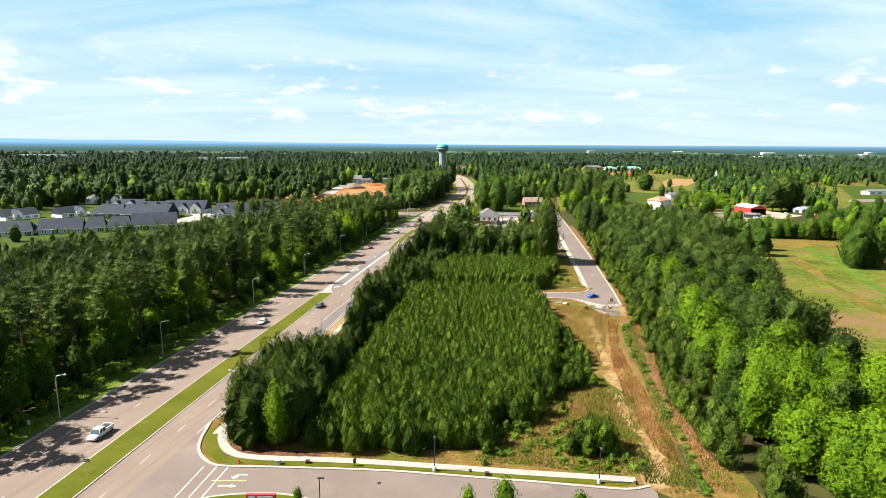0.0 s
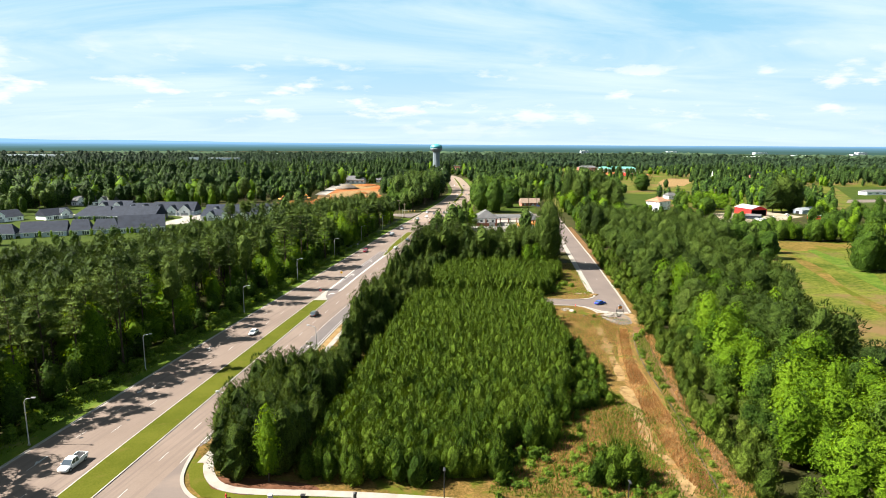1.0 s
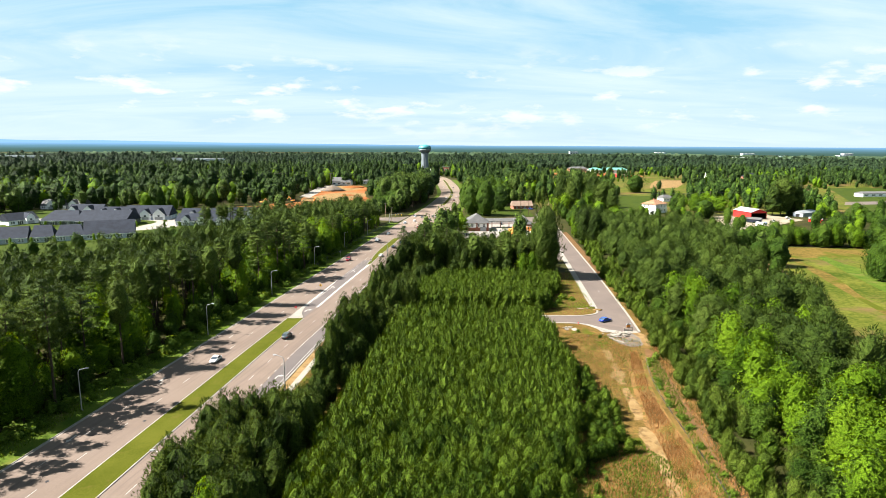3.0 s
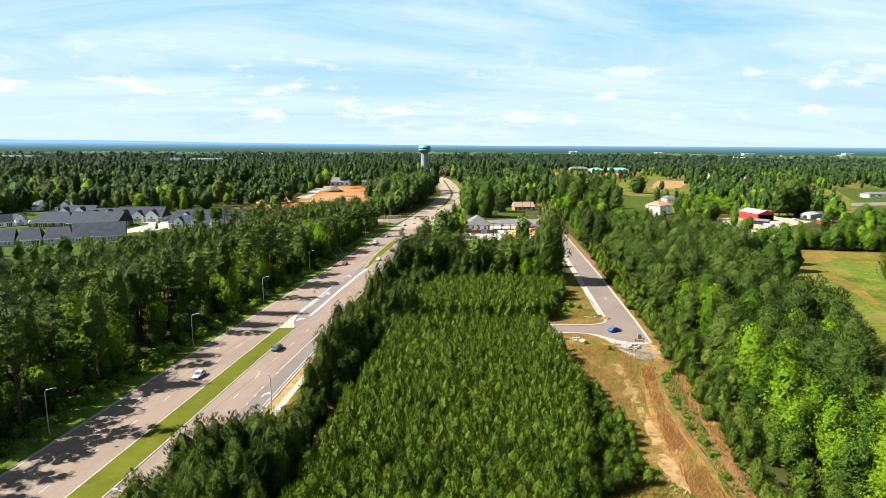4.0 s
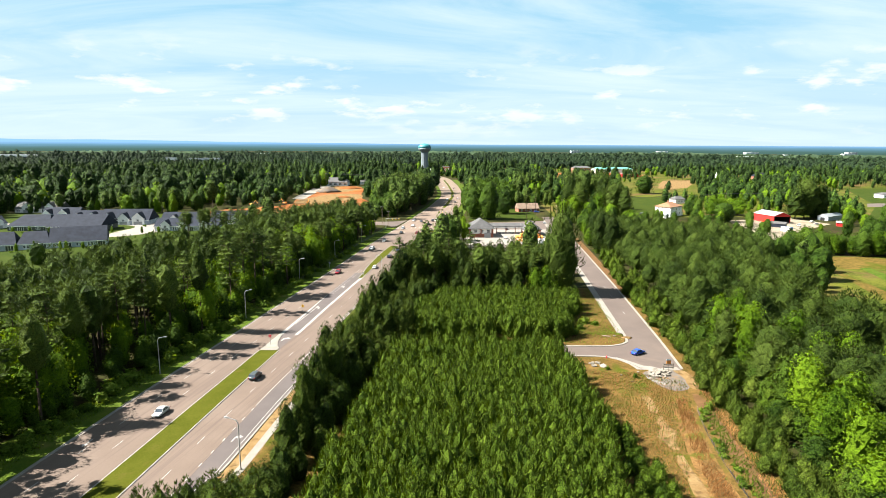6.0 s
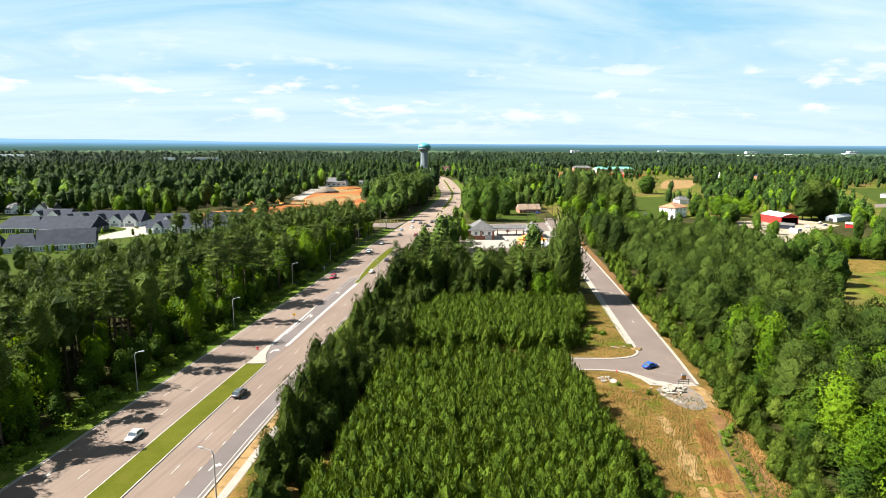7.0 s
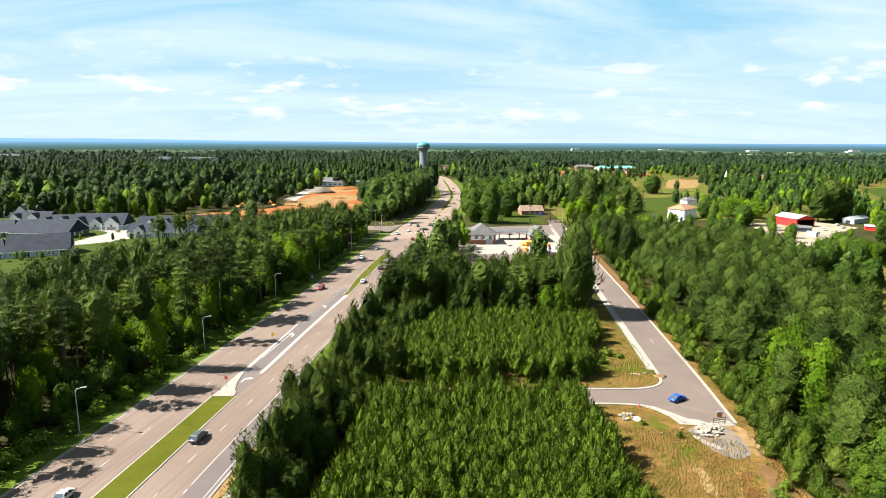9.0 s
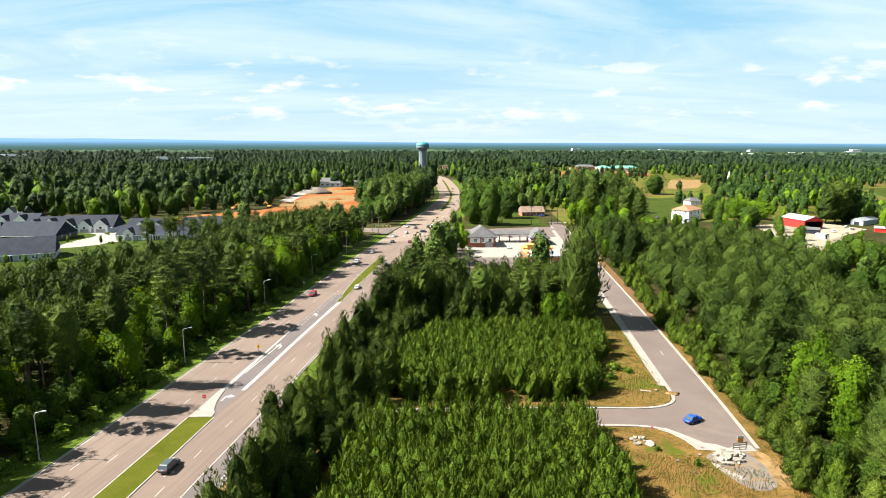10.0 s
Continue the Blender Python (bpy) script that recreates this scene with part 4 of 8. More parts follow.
def blob(c, rx, rz, n=7, rough=0.25):
    """A rough inner mass of shaded leaves."""
    rings = [(-1, 0.05), (-0.45, 0.85), (0.25, 0.95), (0.75, 0.6), (1, 0.05)]
    P = np.array([[(c[0] + rx * r * math.cos(2 * math.pi * i / n) * (1 + rough * rng.normal() * 0.5), c[1] + rx * r * math.sin(2 * math.pi * i / n) * (1 + rough * rng.normal() * 0.5), c[2] + rz * z * (1 + 0.1 * rng.normal())) for i in range(n)] for z, r in rings])
    V = []
    for k in range(len(rings) - 1):
        for i in range(n):
            j = (i + 1) % n
            V += [P[k, i], P[k, j], P[k + 1, j], P[k, i], P[k + 1, j], P[k + 1, i]]
    return np.array(V)


def puff(c, r, flat=0.6, n=5):
    """A small ragged pad of foliage."""
    c = np.array(c, float)
    a0 = rng.uniform(0, 6.283)
    ring = [c + np.array([math.cos(a0 + 2 * math.pi * i / n) * r * rng.uniform(0.75, 1.2), math.sin(a0 + 2 * math.pi * i / n) * r * rng.uniform(0.75, 1.2), r * flat * rng.uniform(-0.35, 0.15)]) for i in range(n)]
    top, low = c + np.array([rng.normal() * 0.15 * r, rng.normal() * 0.15 * r, r * flat]), c - np.array([0, 0, r * flat * 0.7])
    V = []
    for i in range(n):
        j = (i + 1) % n
        V += [ring[i], ring[j], top, ring[j], ring[i], low]
    return np.array(V)


def ball_dirs(n, up=0.2):
    d = rng.normal(size=(n, 3))
    d[:, 2] += up
    return unit(d)


def brush(C, N, D, L, Wd):
    """Tufts of needles: one slim blade each, its flat side along N, its tip along D."""
    n = len(C)
    D = unit(D)
    S = unit(np.cross(D, unit(N) + rng.normal(size=(n, 3)) * 0.5))
    L = (L * rng.uniform(0.6, 1.35, n))[:, None]
    return np.stack([C - S * Wd - D * L * 0.25, C + S * Wd - D * L * 0.25, C + D * L * 0.75], 1).reshape(-1, 3)


CONE = lambda u: np.clip(1 - u ** 2.1, 0.012, 1) ** 0.62 * np.minimum(1, 0.72 + 1.3 * u)
DOME = lambda u: np.clip(1 - u ** 3.4, 0.012, 1) ** 0.52 * np.minimum(1, 0.6 + 1.2 * u)
ROUND = lambda u: np.sqrt(np.clip(1 - ((u - 0.4) / 0.605) ** 2, 0.02, 1))


class Crown:
    """A lumpy body of foliage round the z axis: radius by height and angle, swelling at each bough."""

    def __init__(self, h, R, low, prof, boughs, amp, lop=0.12):
        self.h, self.R, self.low, self.prof, self.amp = h, R, low, prof, amp
        k = np.arange(boughs)
        self.la = k * 2.39996 + rng.normal(size=boughs) * 0.35
        self.lu = 0.02 + 0.96 * (k + rng.uniform(0, 1, boughs)) / boughs
        self.lr = rng.uniform(0.6, 1.1, boughs)
        self.lu[-1], self.lr[-1] = 0.98, 1.0
        self.tight = 0.30 * boughs ** 0.9
        self.tall = h * (1 - low) / R / 2.2
        self.a0, self.a1, self.lop = rng.uniform(0, 6.28), rng.uniform(0, 6.28), lop
        self.lean = rng.normal(size=2) * 0.05 * R

    def rad(self, u, a):
        p = self.prof(u)
        da = np.angle(np.exp(1j * (a[..., None] - self.la))) * (0.35 + 0.65 * p[..., None])
        du = (u[..., None] - self.lu) * self.tall * 1.6
        g = (self.lr * np.exp(-(da ** 2 + du ** 2) * self.tight)).max(-1)
        skew = 1 + self.lop * np.cos(a - self.a0) + 0.6 * self.lop * np.cos(2 * (a - self.a1))
        return self.R * p * skew * (1 - self.amp + 1.35 * self.amp * g)

    def at(self, u, a, k=1.0):
        r = self.rad(u, a) * k
        return np.stack([np.cos(a) * r + self.lean[0] * u, np.sin(a) * r + self.lean[1] * u, self.h * (self.low + (1 - self.low) * u)], -1)

    def core(self, nz, na, k=0.9):
        u, a = np.meshgrid(np.linspace(0, 0.87, nz) ** 0.9, np.arange(na) * 2 * math.pi / na, indexing="ij")
        a = a + (np.arange(nz) % 2)[:, None] * math.pi / na
        P = self.at(u, a, k * (1 - 0.35 * u ** 4))
        P[-1, :, :2] = P[-1, :, :2] * 0.4 + P[-1, :, :2].mean(0) * 0.6
        Q = np.roll(P, -1, 1)
        A, B, C, D = P[:-1], Q[:-1], Q[1:], P[1:]
        return np.stack([A, B, C, A, C, D], 2).reshape(-1, 3)

    def skin(self, n, inner=0.86, outer=1.04):
        """Points on the outside of the crown with the way out of it."""
        u = rng.uniform(0, 1, n * 3)
        u = u[rng.uniform(0, 1.05, n * 3) < self.prof(u) + 0.12][:n]
        a = rng.uniform(0, 6.283, len(u))
        C = self.at(u, a, 1.0)
        e = 0.02
        dr = (self.rad(np.clip(u + e, 0, 1), a) - self.rad(np.clip(u - e, 0, 1), a)) / (2 * e * self.h * (1 - self.low))
        out = np.stack([np.cos(a), np.sin(a), np.clip(-dr, -0.4, 3.0)], 1)
        f = rng.uniform(inner, outer, len(u))[:, None]
        C[:, :2] *= f
        return C, unit(out)


def brush_pine(h, R, low=0.04, boughs=24, amp=0.42, tufts=780, L=0.65, Wd=0.085, prof=CONE, nz=9, na=10, lift=0.75, trunk=0.2, k=0.78):
    """A full pine: lumpy dark body bristling with shoots that point up and out."""
    cr = Crown(h * 0.97, R, low, prof, boughs, amp)
    C, N = cr.skin(tufts, 0.74, 1.08)
    D = N * 0.65 + np.array([0, 0, lift]) + rng.normal(size=N.shape) * 0.3
    return np.concatenate([cr.core(nz, na, k), brush(C, N, D, L, Wd)]), wood([((0, 0, -0.15), (cr.lean[0], cr.lean[1], h * 0.9), trunk, trunk * 0.2)], 4)


def young_pine(tufts=360, L=0.8, Wd=0.085, nz=6, na=7):
    """A bushy young pine, as wide as it is tightly planted, with upright candles."""
    return brush_pine(6.4 * rng.uniform(0.94, 1.07), 2.3, 0.03, 14, 0.46, tufts, L, Wd, CONE, nz, na, 1.3, 0.09, 0.72)


def bough(c, r, n, L=0.6, Wd=0.13, flat=0.5):
    """One plate of a tall pine's crown: a flat ragged core under upturned tufts."""
    d = ball_dirs(n, 0.55)
    C = np.array(c) + d * np.array([r, r, r * flat]) * rng.uniform(0.72, 1.08, n)[:, None]
    D = d * 0.8 + np.array([0, 0, 0.7]) + rng.normal(size=(n, 3)) * 0.3
    return np.concatenate([puff(c, r * 0.7, flat * 0.85, 6), brush(C, d, D, L, Wd)])


def tall_pine(h=21.0, clumps=17, tufts=40, base=0.5, R=3.4, L=0.6, Wd=0.085):
    """A tall pine: long bare trunk, open crown of separate plates of needles on limbs."""
    lean = rng.normal(size=2) * 0.3
    axis = lambda z: np.array([lean[0] * (z / h) ** 2 * 2, lean[1] * (z / h) ** 2 * 2, z])
    segs = [(axis(h * i / 4) if i else np.array([0, 0, -0.15]), axis(h * (i + 1) / 4), 0.26 * (1 - i / 4.6), 0.26 * (1 - (i + 1) / 4.6)) for i in range(4)]
    V = []
    for i in range(clumps):
        s = (i + rng.uniform(0, 1)) / clumps
        t = base + (0.97 - base) * s
        reach = R * float(DOME(np.array(s))) * rng.uniform(0.35, 0.95)
        a = i * 2.39996 + rng.normal() * 0.4
        p = axis(t * h - 0.6)
        q = axis(t * h) + np.array([math.cos(a) * reach, math.sin(a) * reach, reach * rng.uniform(0.0, 0.25)])
        V.append(bough(q, R * rng.uniform(0.3, 0.46), tufts, L, Wd, rng.uniform(0.42, 0.62)))
        segs.append((p, q, 0.06, 0.02))
    V.append(bough(axis(h), R * 0.3, tufts, L, Wd, 0.8))
    for i in range(4):
        z, a = h * rng.uniform(base * 0.5, base), rng.uniform(0, 6.28)
        segs.append((axis(z), axis(z) + np.array([math.cos(a), math.sin(a), 0.2]) * rng.uniform(0.6, 1.6), 0.035, 0.01))
    return np.concatenate(V), wood(segs, 4)


def broadleaf(h=14.0, boughs=22, leaves=620, size=0.32, spread=0.27, low=0.12, amp=0.5, nz=9, na=11):
    """A broadleaf tree: billowing lobes clothed in small leaf sprays, forked limbs inside."""
    cr = Crown(h, h * spread, low, ROUND, boughs, amp, 0.16)
    C, N = cr.skin(leaves, 0.72, 1.16)
    V = [cr.core(nz, na, 0.7), leaf_tris(C, N + np.array([0, 0, 0.35]), size, 0.55)]
    segs = [((0, 0, -0.15), (0, 0, h * 0.35), 0.24, 0.17), ((0, 0, h * 0.35), (cr.lean[0], cr.lean[1], h * 0.8), 0.17, 0.05)]
    for i in range(5):
        a = i * 1.3 + rng.uniform()
        segs.append(((0, 0, h * (0.18 + 0.05 * i)), (math.cos(a) * h * spread * 0.7, math.sin(a) * h * spread * 0.7, h * (0.4 + 0.07 * i)), 0.09, 0.03))
    return np.concatenate(V), wood(segs, 4)


def far_tree(h, R, n, size, low, pine, nz=5, na=7, boughs=9):
    """A tree far off: the same lumpy crown, coarser."""
    cr = Crown(h, R, low, DOME if pine else ROUND, boughs, 0.42, 0.18)
    C, N = cr.skin(n, 0.85, 1.06)
    V = [cr.core(nz, na, 0.86 if n else 1.0), leaf_tris(C, N + np.array([0, 0, 0.3]), size, 0.5)]
    return np.concatenate(V), wood([((0, 0, 0), (0, 0, h * 0.6), 0.22, 0.12)], 3)


def bush(h=2.0, R=1.4, n=110, size=0.28):
    d = ball_dirs(n, 0.5)
    d[:, 2] = np.abs(d[:, 2])
    C = d * np.array([R, R, h]) * rng.uniform(0.5, 1.05, n)[:, None]
    return np.concatenate([blob((0, 0, h * 0.35), R * 0.6, h * 0.4, 6), leaf_tris(C, d, size)]), wood([((0, 0, -0.05), (0, 0, h * 0.4), 0.04, 0.02)], 4)


def face_normals(V):
    T = V.reshape(-1, 3, 3)
    return unit(np.cross(T[:, 1] - T[:, 0], T[:, 2] - T[:, 0]))


def soften(V, body):
    """Turn a crown's sprays outwards and give them normals that follow the crown as well as the spray."""
    T = V.reshape(-1, 3, 3).copy()
    lo, hi = V[:, 2].min(), V[:, 2].max()
    zc = lo + 0.38 * (hi - lo)
    R = np.percentile(np.hypot(V[:, 0], V[:, 1]), 97) + 0.01
    way = lambda P: unit(np.concatenate([P[..., :2] / R, ((P[..., 2:] - zc) / (hi - zc)) * 0.9 + 0.12], -1))
    fn = face_normals(V)
    back = (fn * way(T.mean(1))).sum(1) < 0
    T[back] = T[back][:, ::-1]
    fn[back] *= -1
    N = unit(body * way(T) + 0.8 * fn[:, None, :])
    return T.reshape(-1, 3), N.reshape(-1, 3)


def soup(name, V, mat, V2=None, mat2=None, N=None, N2=None):
    """A mesh from loose triangles; the second set in a second material; N: normals of the vertices."""
    P = V if V2 is None else np.concatenate([V, V2])
    n = len(P) // 3
    me = bpy.data.meshes.new(name)
    me.vertices.add(len(P))
    me.vertices.foreach_set("co", np.ascontiguousarray(P, dtype=np.float32).ravel())
    me.loops.add(len(P))
    me.loops.foreach_set("vertex_index", np.arange(len(P), dtype=np.int32))
    me.polygons.add(n)
    me.polygons.foreach_set("loop_start", np.arange(0, 3 * n, 3, dtype=np.int32))
    me.materials.append(mat)
    if V2 is not None:
        me.materials.append(mat2)
        mi = np.zeros(n, dtype=np.int32)
        mi[len(V) // 3:] = 1
        me.polygons.foreach_set("material_index", mi)
    if N is not None:
        A = N if V2 is None else np.concatenate([N, N2])
        me.attributes.new("custom_normal", "FLOAT_VECTOR", "POINT").data.foreach_set("vector", np.ascontiguousarray(A, dtype=np.float32).ravel())
    me.update(calc_edges=True)
    return me


class Kind:
    """A kind of tree in a few variants, planted singly or as a joined stand."""

    def __init__(self, name, label, category, group, mat, variants, body=0.25):
        self.name, self.label, self.category, self.group, self.mat = name, label, category, group, mat
        self.variants = [(*soften(leaf, body), stem, np.repeat(face_normals(stem), 3, 0)) for leaf, stem in variants]
        self.first = {}

    def plant(self, x, y, s=1.0, sz=None, label=None, z=0.0):
        i = int(rng.integers(len(self.variants)))
        turn = float(rng.uniform(0, 360))
        m = pose(x, y, z - 0.03, 0, 0, turn) @ Matrix.Diagonal((s, s, sz or s, 1))
        if i not in self.first:
            ob = thing(self.name, self.label, self.category, self.group)
            leaf, leaf_n, stem, _ = self.variants[i]
            part("crown", soup("crown", leaf, self.mat, N=leaf_n), ob)
            part("trunk", soup("trunk", stem, M["bark"]), ob)
            ob.matrix_basis = m
            self.first[i] = ob
        else:
            ob = copy_thing(self.first[i], pose(0, 0, 0))
            ob.matrix_basis = m
        if label:
            ob["label"] = label
        return ob

    def stand(self, name, label, places, category="trees"):
        """places: rows of x, y, scale, height scale."""
        A = np.array(places)
        idx = rng.integers(len(self.variants), size=len(A))
        L, LN, S, SN = [], [], [], []
        for i, (leaf, leaf_n, stem, stem_n) in enumerate(self.variants):
            B = A[idx == i]
            if not len(B):
                continue
            th = rng.uniform(0, 6.283, len(B))
            c, s = np.cos(th)[:, None], np.sin(th)[:, None]
            spin = lambda q: (q[None, :, 0] * c - q[None, :, 1] * s, q[None, :, 0] * s + q[None, :, 1] * c)
            for src, nor, dst, dn in ((leaf, leaf_n, L, LN), (stem, stem_n, S, SN)):
                X, Y = spin(src)
                dst.append(np.stack([X * B[:, 2:3] + B[:, 0:1], Y * B[:, 2:3] + B[:, 1:2], src[None, :, 2] * B[:, 3:4] - 0.03], 2).reshape(-1, 3))
                X, Y = spin(nor)
                dn.append(np.stack([X, Y, np.broadcast_to(nor[None, :, 2], X.shape)], 2).reshape(-1, 3))
        me = soup(name, np.concatenate(L), self.mat, np.concatenate(S), M["bark"], np.concatenate(LN), np.concatenate(SN))
        return tagged(new(name, me), label, category, "", "stuff")


YOUNG = Kind("young_pine", "young dense green pine in a planted block", "pine tree", "plantation pines", M["young"], [young_pine() for _ in range(6)])
YOUNG_S = Kind("young_pine", "", "", "", M["young"], [young_pine(205, 0.9, 0.115, 5, 6) for _ in range(6)])
EDGE_Y = Kind("small_pine", "small bushy pine at the edge of the wood", "pine tree", "edge pines", M["edge"], [young_pine() for _ in range(5)])
PINE = Kind("tall_pine", "tall pine with bare trunk and high crown", "pine tree", "roadside wood pines", M["pine"], [tall_pine(22, 20, 44, 0.5, 3.2), brush_pine(23, 3.2, 0.5, 15, 0.62, 820, 0.65, 0.085, DOME, 9, 9, 0.6, 0.26, 0.66), tall_pine(21, 22, 42, 0.42, 3.3), brush_pine(22, 3.5, 0.44, 16, 0.62, 820, 0.65, 0.085, DOME, 9, 9, 0.6, 0.26, 0.66), tall_pine(23.5, 19, 44, 0.54, 2.9)])
PINE_S = Kind("tall_pine", "", "", "", M["pine"], [brush_pine(22, R, b, 13, 0.62, 420, 0.85, 0.115, DOME, 7, 8, 0.6, 0.26, 0.58) for b, R in ((0.5, 3.5), (0.42, 3.2), (0.55, 3.6), (0.46, 3.0))])
DENSE = Kind("broad_pine", "dark full-crowned pine in the eastern wood", "pine tree", "eastern wood pines", M["pine_east"], [brush_pine(16, 4.4, 0.1, 26, 0.42, 1080, 0.9, 0.115, DOME, 10, 11), brush_pine(17, 4.1, 0.12, 26, 0.46, 1020, 0.9, 0.115, CONE, 10, 11), brush_pine(15, 4.6, 0.08, 24, 0.42, 1080, 0.9, 0.115, DOME, 10, 11), brush_pine(16.5, 4.0, 0.1, 26, 0.48, 1020, 0.9, 0.115, CONE, 10, 11)])
DENSE_S = Kind("broad_pine", "", "", "", M["pine_east"], [brush_pine(16, 4.3, 0.25, 16, 0.44, 480, 0.85, 0.12, p, 6, 9, 0.75, 0.2, 0.66) for p in (DOME, CONE, DOME)])
LEAFY = Kind("broadleaf_tree", "bright spring-green broadleaf tree in the wood", "tree", "bright broadleaf trees", M["leaf"], [broadleaf(14, 18, 1100, 0.27, 0.29, 0.1, 0.6), broadleaf(15, 20, 1100, 0.27, 0.25, 0.1, 0.6), broadleaf(13, 17, 1050, 0.27, 0.32, 0.12, 0.6), broadleaf(14, 20, 1050, 0.27, 0.25, 0.14, 0.62)], 0.45)
LEAFY_S = Kind("broadleaf_tree", "", "", "", M["leaf"], [broadleaf(14, 14, 130, 0.62, 0.26, 0.12, 0.5, 6, 8) for _ in range(3)], 0.45)
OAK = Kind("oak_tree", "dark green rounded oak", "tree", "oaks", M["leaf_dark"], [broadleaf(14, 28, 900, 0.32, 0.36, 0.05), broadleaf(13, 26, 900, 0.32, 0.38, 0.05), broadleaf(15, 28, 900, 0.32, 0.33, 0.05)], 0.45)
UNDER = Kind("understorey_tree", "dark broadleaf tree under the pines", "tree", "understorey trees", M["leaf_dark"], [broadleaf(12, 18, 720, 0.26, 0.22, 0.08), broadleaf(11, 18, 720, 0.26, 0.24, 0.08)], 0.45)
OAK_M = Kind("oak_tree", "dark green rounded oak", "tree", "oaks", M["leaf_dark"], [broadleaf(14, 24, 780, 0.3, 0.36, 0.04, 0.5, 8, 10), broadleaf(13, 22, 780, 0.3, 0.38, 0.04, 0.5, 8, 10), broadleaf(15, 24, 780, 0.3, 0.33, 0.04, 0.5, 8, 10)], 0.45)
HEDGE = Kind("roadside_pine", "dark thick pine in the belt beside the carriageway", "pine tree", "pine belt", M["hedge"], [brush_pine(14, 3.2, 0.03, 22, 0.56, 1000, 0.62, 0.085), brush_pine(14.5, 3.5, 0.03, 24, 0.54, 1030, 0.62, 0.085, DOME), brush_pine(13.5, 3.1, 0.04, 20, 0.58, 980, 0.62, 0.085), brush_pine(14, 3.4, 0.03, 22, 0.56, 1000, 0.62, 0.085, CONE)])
BUSH = Kind("bush", "leafy green bush in rough grass", "bush", "bushes", M["shrub"], [bush(), bush(2.2, 1.2), bush(1.6, 1.6)], 0.45)
FARP = Kind("far_pine", "", "", "", M["far_pine"], [far_tree(20, 4.2, 30, 0.95, 0.34, True), far_tree(23, 3.8, 30, 0.95, 0.42, True), far_tree(18, 4.6, 30, 0.95, 0.3, True), far_tree(21, 3.4, 30, 0.9, 0.25, True)], 0.45)
FARB = Kind("far_broadleaf", "", "", "", M["far_leaves"], [far_tree(16, 5.4, 36, 1.0, 0.03, False), far_tree(14, 5.0, 36, 1.0, 0.03, False), far_tree(18, 4.6, 36, 1.0, 0.03, False), far_tree(17, 4.0, 34, 0.95, 0.03, False)], 0.45)
FARL = Kind("far_bright", "", "", "", M["leaf"], [far_tree(16, 4.8, 36, 0.95, 0.03, False), far_tree(14, 4.6, 36, 0.95, 0.03, False)], 0.45)
MIDP = Kind("mid_pine", "", "", "", M["far_pine"], [far_tree(20, 4.2, 190, 0.5, 0.36, True, 7, 9, 18), far_tree(22, 3.8, 190, 0.5, 0.42, True, 7, 9, 18), far_tree(19, 4.4, 190, 0.5, 0.3, True, 7, 9, 18), far_tree(21, 3.4, 180, 0.5, 0.26, True, 7, 9, 18)], 0.45)
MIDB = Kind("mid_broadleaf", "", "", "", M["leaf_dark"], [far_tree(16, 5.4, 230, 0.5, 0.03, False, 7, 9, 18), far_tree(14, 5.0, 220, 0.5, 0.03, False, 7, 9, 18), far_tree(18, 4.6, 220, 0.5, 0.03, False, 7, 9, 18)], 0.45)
MIDL = Kind("mid_bright", "", "", "", M["leaf"], [far_tree(15, 5.0, 220, 0.48, 0.03, False, 7, 9, 18), far_tree(17, 4.4, 220, 0.48, 0.03, False, 7, 9, 18)], 0.45)
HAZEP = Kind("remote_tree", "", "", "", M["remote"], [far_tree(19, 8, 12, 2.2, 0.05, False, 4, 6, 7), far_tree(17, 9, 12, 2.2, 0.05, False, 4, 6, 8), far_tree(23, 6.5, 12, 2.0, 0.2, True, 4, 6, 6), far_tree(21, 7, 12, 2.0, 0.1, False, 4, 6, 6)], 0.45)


def scatter(poly, step, jitter=0.42, seed=1):
    """Places on a jittered staggered grid inside an outline."""
    r = random.Random(seed)
    xs, ys = [p[0] for p in poly], [p[1] for p in poly]
    out, row, y = [], 0, min(ys)
    while y < max(ys):
        x = min(xs) + (row % 2) * step / 2
        while x < max(xs):
            px, py = x + r.uniform(-jitter, jitter) * step, y + r.uniform(-jitter, jitter) * step
            if inside(px, py, poly):
                out.append((px, py, r.random()))
            x += step
        y += step * 0.87
        row += 1
    return out


# the plantation: two blocks of young pines
LOWER = [(-25.2, 104.8), (-6, 104.2), (8, 106), (10, 115), (17.5, 117), (22.5, 128), (28.5, 146), (33.5, 163), (35, 182), (34.5, 200), (34, 221), (-9.5, 221), (-15.2, 180), (-20.8, 145)]
UPPER = [(-6, 234), (8, 232.4), (17, 232.6), (20, 240), (23, 240), (26, 233), (41, 235), (44, 250), (51, 262), (54, 276), (30, 279), (5, 276), (-4, 262)]
rest = []
for x, y, r in scatter(LOWER, 2.65, 0.36, 4):
    s = 0.88 + 0.24 * r
    up = 1 + 0.16 * min(1, max(0, (y - 120) / 80))
    if y < 141:
        YOUNG.plant(x, y, s, s * up)
    else:
        rest.append((x, y, s, s * up))
for x, y, r in scatter(UPPER, 2.75, 0.36, 5):
    s = 0.9 + 0.24 * r
    rest.append((x, y, s, s * 1.1))
for x, y, r in scatter([(24, 130), (36.5, 137), (39.5, 159), (39.8, 172), (36.5, 184), (34.5, 168), (30, 148)], 2.9, 0.4, 51):
    s = 0.42 + 0.26 * r
    YOUNG.plant(x, y, s * 1.25, s, "low bushy pine at the edge of the plantation")
YOUNG_S.stand("pine_plantation", "dense block of planted young pines", rest)

